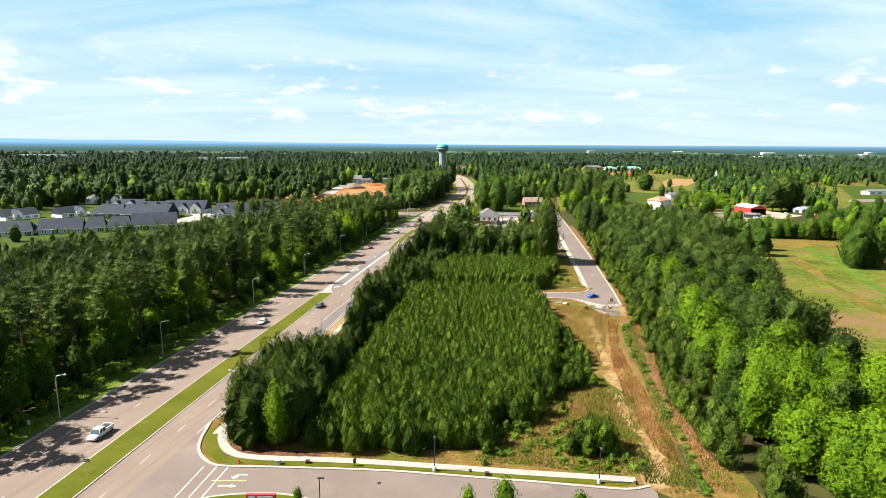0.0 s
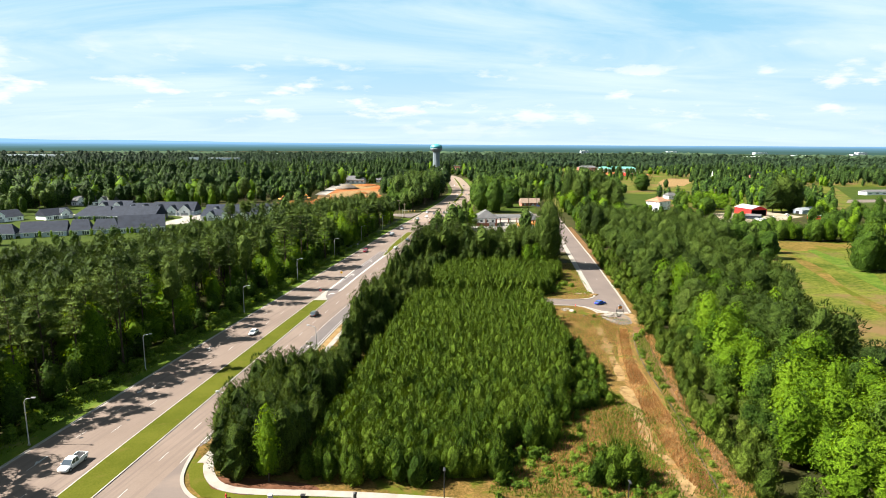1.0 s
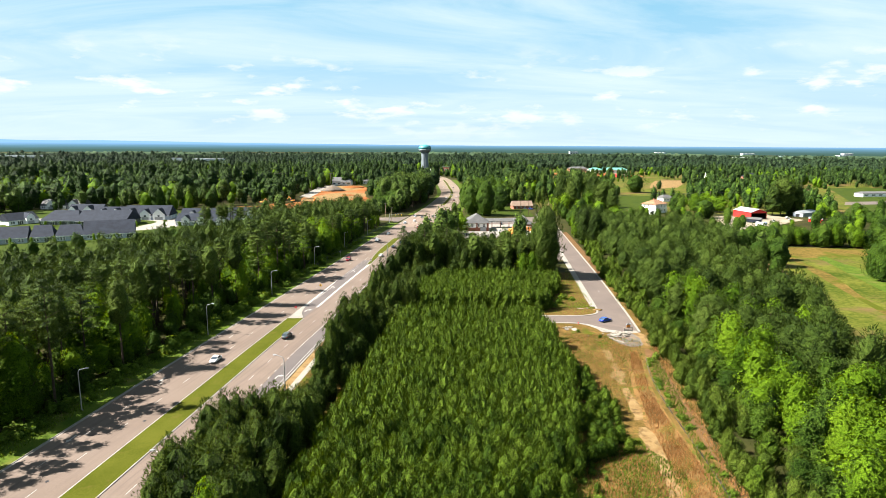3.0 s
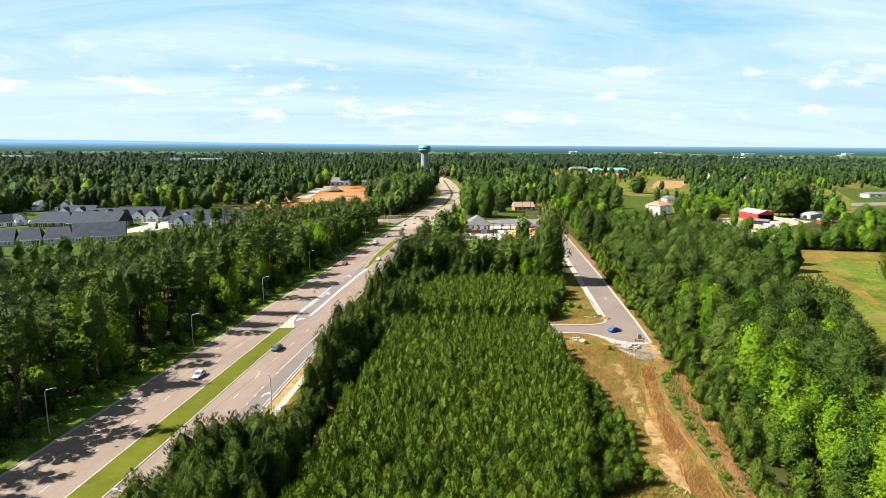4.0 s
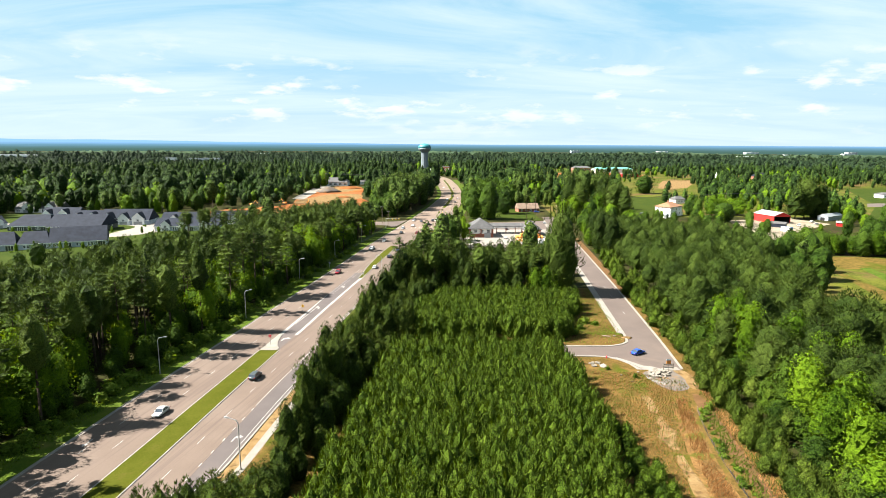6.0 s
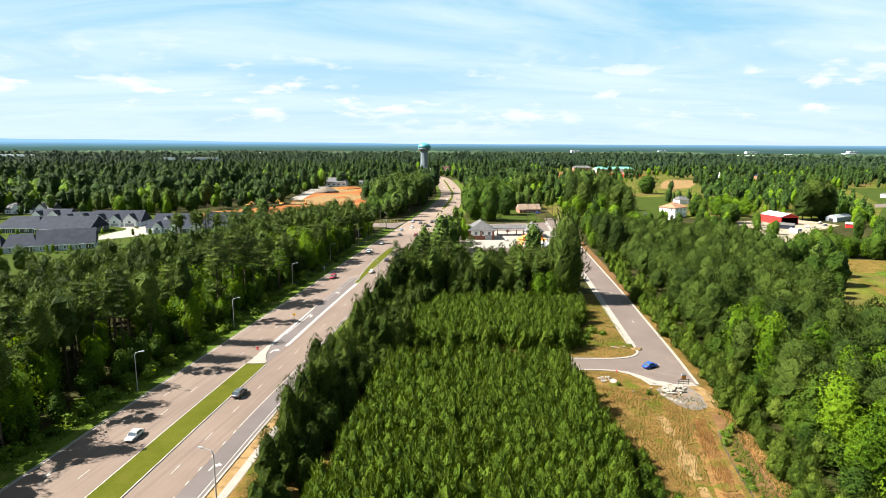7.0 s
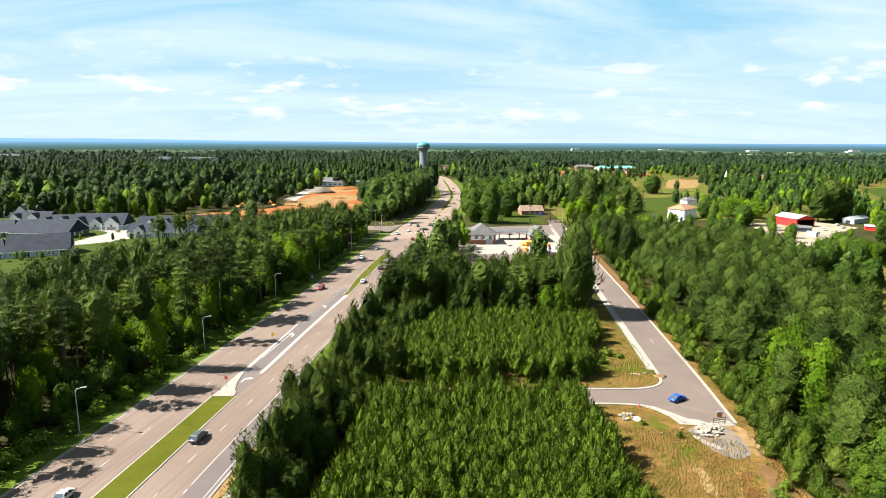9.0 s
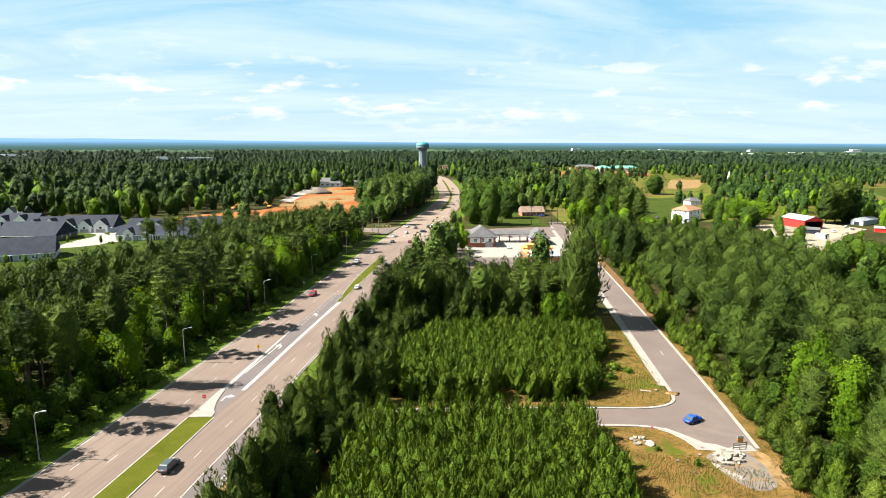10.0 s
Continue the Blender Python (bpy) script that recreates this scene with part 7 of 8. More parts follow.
for (x, y), (X, Y) in zip(FP, FP[1:]):
    s = Shape()
    h0, h1 = 0.14 + 0.14 * math.sin(step * 1.3), 0.14 + 0.14 * math.sin((step + 1) * 1.3)
    s.add([(x, y, -0.02), (X, Y, -0.02), (X, Y, h1), (x, y, h0), (x + 0.05, y, -0.02), (X + 0.05, Y, -0.02), (X + 0.05, Y, h1), (x + 0.05, y, h0)], [(0, 1, 2, 3), (7, 6, 5, 4), (3, 2, 6, 7)], M["dark_metal"])
    part("fabric", s, fence, "black filter fabric")
    s = Shape()
    s.tube((x, y, -0.1), (x, y, 0.85), 0.04, 0.03, M["wood"], 5)
    part("stake", s, fence)
    step += 1

# low rail fence along the western verge
rail = thing("verge_fence", "long dark rail fence behind the verge", "fence")
ys = list(range(296, 476, 6))
for y in ys:
    s = Shape()
    s.tube((0, 0, -0.1), (0, 0, 1.35), 0.05, 0.05, M["dark_metal"], 6)
    part("post", s, rail, "", False, pose(LK(y) - 6.2, y, 0))
for z in (0.35, 0.8, 1.3):
    s = Shape()
    for y0, y1 in zip(ys, ys[1:]):
        s.tube((LK(y0) - 6.2, y0, z), (LK(y1) - 6.2, y1, z), 0.035, 0.035, M["dark_metal"], 4)
    part("rail", s, rail)

# poles and wires


def utility_pole(x, y, h=11.0, heading=0.0):
    ob = thing("utility_pole", "weathered wooden utility pole with crossarm", "utility pole", "utility poles")
    s = Shape()
    s.tube((0, 0, -0.3), (0, 0, h), 0.19, 0.12, M["wood"], 8)
    part("pole", s, ob)
    s = Shape()
    s.box(-1.2, -0.06, h - 0.9, 1.2, 0.06, h - 0.75, M["wood"])
    part("crossarm", s, ob)
    for k in (-1.05, -0.4, 0.4, 1.05):
        s = Shape()
        s.turned([(0.06, h - 0.75), (0.07, h - 0.62), (0.03, h - 0.55)], M["steel"], 6, (k, 0))
        part("insulator", s, ob)
    ob.matrix_basis = pose(x, y, 0, 0, 0, heading)
    return ob


def wires(P, Q, h=10.5):
    ob = thing("overhead_wire", "thin dark overhead wires between poles", "wire", "overhead wires")
    for off in (-1.0, -0.4, 0.4, 1.0):
        s = Shape()
        pts = []
        for i in range(13):
            t = i / 12
            pts.append((P[0] + (Q[0] - P[0]) * t, P[1] + (Q[1] - P[1]) * t + off, h - 4 * 0.9 * t * (1 - t)))
        for a, b in zip(pts, pts[1:]):
            s.tube(a, b, 0.035, 0.035, M["dark_metal"], 3, False)
        part("strand", s, ob)


UP = [(112, 560), (170, 590), (228, 618), (290, 640), (350, 655), (410, 668)]
for x, y in UP:
    utility_pole(x, y, 12.5, 70)
for a, b in zip(UP, UP[1:]):
    wires(a, b, 11.6)
UP2 = [(-260, 800), (-190, 800), (-120, 800), (-50, 805)]
for x, y in UP2:
    utility_pole(x, y, 22, 0)
for a, b in zip(UP2, UP2[1:]):
    wires(a, b, 21)
for x, y, h in ((-32, 498, 13), (-27, 486, 11), (-36, 478, 10), (84, 452, 12), (99, 520, 12)):
    utility_pole(x, y, h, 20)


def traffic_mast(x, y, heading):
    ob = thing("traffic_signal", "steel mast with hanging traffic signals", "traffic light", "signals")
    s = Shape()
    s.tube((0, 0, -0.1), (0, 0, 7.0), 0.16, 0.12, M["steel"], 8)
    part("pole", s, ob)
    s = Shape()
    s.tube((0, 0, 6.3), (9.5, 0, 6.7), 0.1, 0.06, M["steel"], 8)
    part("arm", s, ob)
    for k in (4.5, 7.0, 9.2):
        s = Shape()
        s.box(k - 0.2, -0.15, 5.5, k + 0.2, 0.15, 6.5, M["sign_yellow"], 0.03)
        hd = part("signal_head", s, ob, "amber signal housing")
        for z in (5.7, 6.0, 6.3):
            s = Shape()
            s.tube((k, -0.2, z), (k, -0.14, z), 0.11, 0.11, M["dark_metal"], 8)
            part("lens", s, hd)
    ob.matrix_basis = pose(x, y, 0, 0, 0, heading)


traffic_mast(-28, 478, -10)
traffic_mast(19, 520, 170)

# ---- vehicles ----


def vehicle(kind, x, y, heading, paint, label, z=0.0):
    """heading: degrees from +y towards +x in which the bonnet points. kind: car, suv, pickup, van."""
    ob = thing("car" if kind in ("car", "suv") else kind, label, "car" if kind != "pickup" else "pickup truck", "vehicles")
    L, W, H = {"car": (4.6, 1.8, 1.45), "suv": (4.7, 1.88, 1.72), "pickup": (5.8, 2.0, 1.9), "van": (5.4, 2.0, 2.1)}[kind]
    belt = {"car": 0.92, "suv": 1.05, "pickup": 1.12, "van": 1.1}[kind]
    a, w = L / 2, W / 2
    body = Shape()

    def ring(yy, ww, z0, z1, r=0.12):
        return [(-ww + r, yy, z0), (ww - r, yy, z0), (ww, yy, z0 + r), (ww, yy, z1 - r), (ww - r, yy, z1), (-ww + r, yy, z1), (-ww, yy, z1 - r), (-ww, yy, z0 + r)]

    nose_z = belt - (0.18 if kind != "van" else 0.1)
    body.loft([ring(-a, w * 0.82, 0.42, belt - 0.12), ring(-a + 0.25, w * 0.96, 0.3, belt - 0.02), ring(-a + 1.0, w, 0.26, belt), ring(0.2, w, 0.26, belt), ring(a - 1.2, w, 0.26, belt - 0.06), ring(a - 0.3, w * 0.95, 0.3, nose_z), ring(a, w * 0.78, 0.42, nose_z - 0.15)], paint)
    bd = part("body", body, ob, "", True)
    if kind == "pickup":
        c0, c1, r0, r1 = -0.5, 1.75, -0.35, 0.95
        bed = Shape()
        bed.box(-w + 0.12, -a + 0.15, belt - 0.05, w - 0.12, -0.65, belt + 0.012, M["dark_metal"])
        for s0 in (-1, 1):
            bed.box(s0 * w - (0.12 if s0 > 0 else 0), -a + 0.05, belt - 0.1, s0 * w + (0 if s0 > 0 else 0.12), -0.6, belt + 0.22, paint)
        bed.box(-w + 0.1, -a + 0.02, belt - 0.1, w - 0.1, -a + 0.12, belt + 0.22, paint)
        part("load_bed", bed, ob, "open load bed")
    elif kind == "suv":
        c0, c1, r0, r1 = -a + 0.12, 1.15, -a + 0.5, 0.35
    elif kind == "van":
        c0, c1, r0, r1 = -a + 0.1, 1.75, -a + 0.25, 1.0
    else:
        c0, c1, r0, r1 = -a + 0.55, 1.0, -0.95, 0.3
    gl = Shape()
    gz = H - 0.08
    gl.loft([[(-w * 0.94, c0, belt - 0.04), (w * 0.94, c0, belt - 0.04), (w * 0.94, c1, belt - 0.06), (-w * 0.94, c1, belt - 0.06)], [(-w * 0.78, r0, gz), (w * 0.78, r0, gz), (w * 0.78, r1, gz), (-w * 0.78, r1, gz)]], M["glass"])
    part("windows", gl, ob, "dark tinted glass")
    rf = Shape()
    rf.loft([[(-w * 0.8, r0 - 0.05, gz - 0.03), (w * 0.8, r0 - 0.05, gz - 0.03), (w * 0.8, r1 + 0.06, gz - 0.03), (-w * 0.8, r1 + 0.06, gz - 0.03)], [(-w * 0.7, r0 + 0.1, H), (w * 0.7, r0 + 0.1, H), (w * 0.7, r1 - 0.1, H), (-w * 0.7, r1 - 0.1, H)]], paint)
    roof = part("roof", rf, ob)
    for s0 in (-1, 1):
        for yy0, yy1 in ((c1 - 0.02, r1), (c0 + 0.02, r0), ((c0 + c1) / 2, (r0 + r1) / 2)):
            pl = Shape()
            pl.tube((s0 * w * 0.945, yy0, belt - 0.03), (s0 * w * 0.79, yy1, gz), 0.045, 0.045, paint, 4)
            part("pillar", pl, roof)
    wr = {"car": 0.33, "suv": 0.37, "pickup": 0.4, "van": 0.36}[kind]
    for sx in (-1, 1):
        for yy in (-a + 0.95, a - 0.95):
            t = Shape()
            t.tube((sx * (w - 0.2), yy, wr), (sx * (w + 0.03), yy, wr), wr, wr, M["rubber"], 14)
            wh = part("wheel", t, ob, "black tyre")
            t = Shape()
            t.tube((sx * (w + 0.02), yy, wr), (sx * (w + 0.045), yy, wr), wr * 0.6, wr * 0.55, M["steel"], 10)
            part("rim", t, wh)
        t = Shape()
        t.box(sx * w * 0.66 - 0.2, a - 0.2, nose_z - 0.28, sx * w * 0.66 + 0.2, a - 0.01, nose_z - 0.1, M["lamp_glass"], 0.03)
        part("headlight", t, ob)
        t = Shape()
        t.box(sx * w * 0.76 - 0.14, -a - 0.01, belt - 0.34, sx * w * 0.76 + 0.14, -a + 0.2, belt - 0.12, M["tail"], 0.02)
        part("tail_light", t, ob)
        t = Shape()
        t.box(sx * (w + 0.06) - 0.08, c1 - 0.35, belt - 0.02, sx * (w + 0.06) + 0.08, c1 - 0.2, belt + 0.14, paint, 0.02)
        part("wing_mirror", t, ob)
    ob.matrix_basis = pose(x, y, z, 0, 0, -heading)
    return ob


WHITE, BLACK, GREY = car_paint("white_car_paint", (0.45, 0.45, 0.444), 0.0), car_paint("black_car_paint", (0.012, 0.0126, 0.0144)), car_paint("grey_green_car_paint", (0.045, 0.057, 0.06))
BLUE, RED, SILVER = car_paint("blue_car_paint", (0.006, 0.048, 0.3)), car_paint("maroon_car_paint", (0.192, 0.009, 0.018)), car_paint("silver_car_paint", (0.3, 0.306, 0.312))
vehicle("pickup", -67.3, 111.0, 186, WHITE, "white pickup truck driving in the middle lane")
vehicle("car", -57.7, 187.2, 187, WHITE, "white saloon car on the oncoming carriageway")
vehicle("suv", -43.2, 207.0, 8, GREY, "dark grey-green estate car beside the median")
vehicle("car", 57.3, 222.6, 60, BLUE, "bright blue saloon turning at the street junction")
vehicle("suv", -40.0, 328.9, 188, RED, "maroon car on the oncoming carriageway")
vehicle("pickup", -30.3, 391.0, 190, WHITE, "white pickup in the oncoming queue", 0)
vehicle("car", -25.3, 417.5, 190, SILVER, "silver car on the oncoming carriageway")
vehicle("car", -16.5, 450.3, 190, BLACK, "black car leaving the junction")
vehicle("suv", -16.3, 471.4, 190, SILVER, "silver car leaving the junction")
vehicle("suv", -19.3, 366.6, 9, BLACK, "black car driving towards the junction")
vehicle("car", -15.6, 383.2, 9, BLUE, "blue car driving towards the junction")
vehicle("car", -24.6, 340, 9, WHITE, "white car driving towards the junction")
vehicle("suv", -6.2, 450.0, 10, RED, "maroon car waiting at the junction")
vehicle("car", -3.0, 461.9, 10, SILVER, "silver car waiting at the junction")
vehicle("suv", -0.6, 448.0, 10, BLACK, "black car waiting at the junction")
vehicle("car", 3.4, 457.8, 10, BLACK, "dark car waiting at the junction")
vehicle("car", -9.6, 485, 190, WHITE, "white car crossing the junction")
vehicle("suv", 1.6, 490, 100, BLACK, "black car turning in the junction")
vehicle("car", -9.5, 514.6, 190, SILVER, "silver car beyond the junction")
vehicle("car", -3.8, 508, 190, BLACK, "black car beyond the junction")
vehicle("suv", 4.6, 513, 190, BLACK, "black car beyond the junction")
vehicle("van", 8.8, 512, 100, WHITE, "white van turning at the junction")
vehicle("car", 29.7, 729, 190, BLACK, "far black car on the rising road")
vehicle("car", 33.2, 700, 8, SILVER, "far silver car on the rising road")
vehicle("car", 24.3, 860, 185, WHITE, "far white car on the rising road")
vehicle("car", 37.0, 850, 5, BLACK, "far black car on the rising road")
vehicle("car", 22, 690, 190, WHITE, "far white car on the rising road")
vehicle("car", 29.0, 660, 10, BLACK, "far black car on the rising road")
vehicle("car", 86, 500, 8, SILVER, "silver car parked by the new street")
vehicle("car", 81.5, 436, 188, BLACK, "dark car parked by the new street")
for x, y, p, lab in ((28, 345, WHITE, "white"), (33, 346, BLACK, "black"), (38, 345, RED, "maroon"), (43, 346, SILVER, "silver"), (52, 348, WHITE, "white"), (58, 350, SILVER, "silver"), (64, 350, WHITE, "white"), (30, 362, RED, "maroon"), (36, 362, WHITE, "white"), (67, 362, BLUE, "blue"), (48, 430, WHITE, "white"), (54, 470, BLACK, "black")):
    vehicle("car", x, y, 4, p, lab + " car in the shop car park")
vehicle("car", 287, 497, 70, SILVER, "silver car parked in the farm yard")
vehicle("suv", 268, 488, 20, WHITE, "white car parked in the farm yard")
vehicle("car", 292, 510, 60, WHITE, "white car parked in the farm yard")
vehicle("suv", 180, 560, 60, BLACK, "dark car parked by the farmhouse")
vehicle("suv", 89, 578, 90, WHITE, "white car parked by the brown house")
vehicle("car", 94, 574, 90, BLUE, "blue car parked by the brown house")


def excavator(x, y, heading, label):
    ob = thing("excavator", label, "excavator", "excavators")
    OR = M["orange"]
    for sx in (-1.2, 1.2):
        s = Shape()
        s.box(sx - 0.3, -2.0, -0.05, sx + 0.3, 2.0, 0.85, M["rubber"], 0.25)
        part("track", s, ob, "black crawler track")
    s = Shape()
    s.box(-1.4, -2.2, 1.0, 1.4, 1.4, 2.2, OR, 0.15)
    part("body", s, ob)
    s = Shape()
    s.box(-1.35, 0.2, 2.2, -0.3, 1.6, 3.2, M["glass"], 0.1)
    part("cab", s, ob, "glazed cab")
    s = Shape()
    s.tube((0.3, 1.2, 2.0), (0.3, 4.4, 5.2), 0.35, 0.28, OR, 6)
    s.tube((0.3, 4.4, 5.2), (0.3, 7.0, 2.6), 0.28, 0.18, OR, 6)
    part("boom", s, ob)
    s = Shape()
    s.loft([[(-0.3, 6.8, 2.6), (0.9, 6.8, 2.6), (0.9, 7.6, 2.5), (-0.3, 7.6, 2.5)], [(-0.2, 6.6, 1.5), (0.8, 6.6, 1.5), (0.8, 6.9, 1.3), (-0.2, 6.9, 1.3)]], M["dark_metal"])
    part("bucket", s, ob, "dark digging bucket")
    ob.matrix_basis = pose(x, y, 0, 0, 0, heading)


excavator(-134, 640, 60, "orange excavator on the clay plot")
excavator(-160, 625, -120, "orange excavator working in red clay")
excavator(-112, 640, 200, "orange excavator beside a soil bank")

# ---- single trees in the middle distance ----
for kind, x, y, s, h, words in (
    (OAK_M, 37, 532, 1.9, 2.0, "large dark rounded tree by open ground"),
    (OAK_M, 48, 524, 2.0, 2.3, "large dark rounded tree by open ground"),
    (OAK_M, 65, 564, 1.7, 1.85, "large dark rounded tree by open ground"),
    (DENSE, 119, 564, 1.75, 2.3, "very tall dark pine near the bungalow"),
    (DENSE, 125, 554, 1.7, 2.1, "very tall dark pine near the bungalow"),
    (LEAFY, 117, 541, 1.35, 1.4, "bright broadleaf tree under tall pines"),
    (DENSE, 142, 547, 2.0, 2.4, "very tall broad pine near the bungalow"),
    (DENSE, 147, 531, 2.1, 2.1, "very tall broad pine near the bungalow"),
    (DENSE, 152, 525, 1.6, 1.8, "tall broad pine near the bungalow"),
    (LEAFY, 138, 540, 1.5, 1.45, "bright broadleaf tree under tall pines"),
    (OAK_M, 261, 779, 2.7, 1.75, "wide round tree standing in fields"),
    (DENSE, 91, 378, 1.5, 1.48, "tall pine beside the new street"),
    (DENSE, 95, 372, 1.45, 1.42, "tall pine beside the new street"),
    (DENSE, 97, 409, 1.25, 1.35, "tall pine beside the new street"),
    (LEAFY, 93, 405, 0.95, 0.75, "bright broadleaf tree beside the new street"),
    (LEAFY, 131, 447, 1.9, 1.15, "wide bright broadleaf tree behind the wood"),
    (OAK_M, 225, 512, 2.0, 1.25, "wide dark rounded tree near the farm"),
    (LEAFY, 232, 546, 1.6, 1.25, "bright broadleaf tree near the farm"),
    (LEAFY, 247, 563, 1.9, 1.25, "bright broadleaf tree near the farm"),
    (LEAFY, 256, 552, 2.0, 1.15, "bright broadleaf tree near the farm"),
    (OAK_M, 214, 532, 1.1, 1.25, "dark rounded tree near the farm"),
    (DENSE, 291, 530, 2.3, 1.7, "very tall dark pine in a clump behind the barn"),
    (DENSE, 302, 536, 2.7, 2.2, "very tall dark pine in a clump behind the barn"),
    (DENSE, 316, 538, 2.3, 1.85, "very tall dark pine in a clump behind the barn"),
    (OAK_M, 228, 418, 0.9, 0.8, "dark rounded tree near the farm"),
):
    kind.plant(x, y, s, h, words)
for x, y, s, h in ((196, 281, 1.15, 1.45), (201, 285, 1.25, 1.8), (206, 282, 1.2, 1.6), (204, 290, 1.2, 1.5), (211, 288, 1.15, 1.4), (198, 289, 1.1, 1.35)):
    OAK.plant(x, y, s, h, "large rounded oak in a clump in the meadow")
for k in range(40):
    x = 190 + k * 2.6 + rng.uniform(-2, 2)
    y = 381 - (x - 190) * 0.22 + rng.uniform(-4, 7)
    (LEAFY if k % 4 == 1 else OAK_M).plant(x, y, 0.8 + 0.35 * rng.uniform(), 0.65 + 0.4 * rng.uniform(), "rounded tree in the row north of the meadow")
for x, y, h in ((78, 531, 1.05), (84, 527, 1.1), (91, 524, 1.0), (96, 528, 1.1), (20, 474, 0.8), (8.5, 478, 0.0)):
    if h:
        PINE.plant(x, y, 0.95, h, "slim pine standing alone near the junction")
for x, y, s in ((24, 455, 0.75), (20, 440, 0.7), (16, 425, 0.7), (12, 408, 0.75), (8, 395, 0.7), (22, 422, 0.8), (16, 398, 0.8), (25, 436, 0.7)):
    LEAFY.plant(x, y, s, s, "bright roadside tree before the shops")
for x, y, s in ((160, 500, 0.7), (172, 508, 0.8), (150, 480, 0.7), (208, 520, 0.8), (220, 506, 0.8), (228, 512, 0.7), (238, 500, 0.7), (232, 488, 0.8), (184, 505, 0.7), (122, 470, 0.9), (128, 482, 0.8), (140, 455, 0.8), (222, 470, 0.7), (226, 455, 0.7), (214, 440, 0.75), (206, 425, 0.7)):
    OAK_M.plant(x, y, s, s * 1.0, "dark rounded tree near the farm")
for x, y, s in ((100, 440, 0.7), (104, 455, 0.75), (118, 500, 0.8), (110, 480, 0.8), (180, 520, 0.6), (215, 415, 0.5), (262, 455, 0.5)):
    LEAFY.plant(x, y, s, s, "bright green tree near the farm")

# shrubs and young trees round the townhouses
for k in range(70):
    x, y = rng.uniform(-300, -130), rng.uniform(372, 500)
    if -150 < x and y < 440:
        continue
    row = 392 if y < 430 else 455 if y < 478 else 488
    y = row - 1.5 - rng.uniform(0, 5) + (0.30 * (x + 200) if row == 392 else 0.0)
    if k % 4 == 0:
        LEAFY.plant(x, y, 0.3, 0.32, "young street tree beside the townhouses")
    else:
        BUSH.plant(x, y, rng.uniform(0.5, 1.1), rng.uniform(0.5, 0.9), "clipped shrub beside the townhouses")
for k in range(26):
    PINE.plant(-152 + k * 2.3 + rng.uniform(-2, 2), 436 + rng.uniform(-9, 9) + k * 0.7, 1.15, 0.6 + 0.2 * rng.uniform(), "pine before the townhouses")

# tall stands beyond the junction
tp = [(x, y, 1.25, 1.3 + 0.2 * rng.uniform()) for x, y, r in scatter([(90, 690), (130, 690), (134, 720), (96, 730)], 9, 0.4, 31)]
tp += [(x, y, 1.4, 1.35 + 0.25 * rng.uniform()) for x, y, r in scatter([(140, 660), (176, 650), (186, 700), (150, 712)], 9, 0.4, 32)]
tp += [(x, y, 1.3, 1.25 + 0.2 * rng.uniform()) for x, y, r in scatter([(-40, 600), (-12, 580), (0, 640), (6, 700), (-30, 690)], 8, 0.4, 33)]
MIDP.stand("tall_pine_stand", "tall dark pines beyond the junction", tp, "trees")
tb2 = [(x, y, 1.5, 1.4 + 0.2 * rng.uniform()) for x, y, r in scatter([(34, 610), (66, 606), (84, 650), (60, 670), (44, 650)], 10, 0.4, 34)]
tb2 += [(x, y, 1.2, 1.3) for x, y, r in scatter([(-46, 565), (-26, 552), (-16, 585), (-40, 600)], 9, 0.4, 35)]
MIDB.stand("tall_oak_stand", "large rounded trees beyond the junction", tb2, "trees")

gm = thing("gravel_mound", "tall grey mound of gravel on the clay plot", "soil heap")
s = Shape()
n = 20
s.loft([[(q * 15 * math.cos(2 * math.pi * i / n) * (1 + 0.12 * math.sin(i * 2.1)), q * 11 * math.sin(2 * math.pi * i / n) * (1 + 0.12 * math.cos(i * 1.3)), z * 7) for i in range(n)] for q, z in ((1, -0.02), (0.7, 0.34), (0.4, 0.72), (0.16, 0.95), (0.03, 1.0))], M["gravel"])
part("mound", s, gm, "", True)
gm.matrix_basis = pose(-116, 790, 0)
# heaps of graded clay
for x, y, r, h in ((-78, 800, 12, 2.2), (-98, 850, 14, 2.6), (-80, 650, 10, 1.8), (-140, 600, 8, 2.2), (-60, 600, 7, 1.6), (-165, 572, 9, 2.2), (-120, 612, 7, 2.0), (-88, 720, 8, 1.4)):
    hp = thing("clay_heap", "graded heap of orange clay on the plot", "soil heap", "clay heaps")
    s = Shape()
    n = 22
    s.loft([[(q * r * math.cos(2 * math.pi * i / n) * (1 + 0.16 * math.sin(i * 2.3 + r)), q * r * math.sin(2 * math.pi * i / n) * (1 + 0.16 * math.cos(i * 1.7 + h)), z * h) for i in range(n)] for q, z in ((1, -0.02), (0.82, 0.3), (0.6, 0.68), (0.38, 0.92), (0.05, 1.0))], M["clay"])
    part("mound", s, hp, "", True)
    hp.matrix_basis = pose(x, y, 0)

# ---- bushes, weeds and dry grass ----
for k in range(120):
    y = 92 + (k / 120) ** 1.15 * 300 + rng.uniform(-2, 2)
    x = LK(y) - 4.4 - rng.uniform(0, 5.0)
    s = rng.uniform(0.9, 1.9)
    BUSH.plant(x, y, s, s * rng.uniform(0.7, 1.1), "leafy bush at the foot of the western wood")
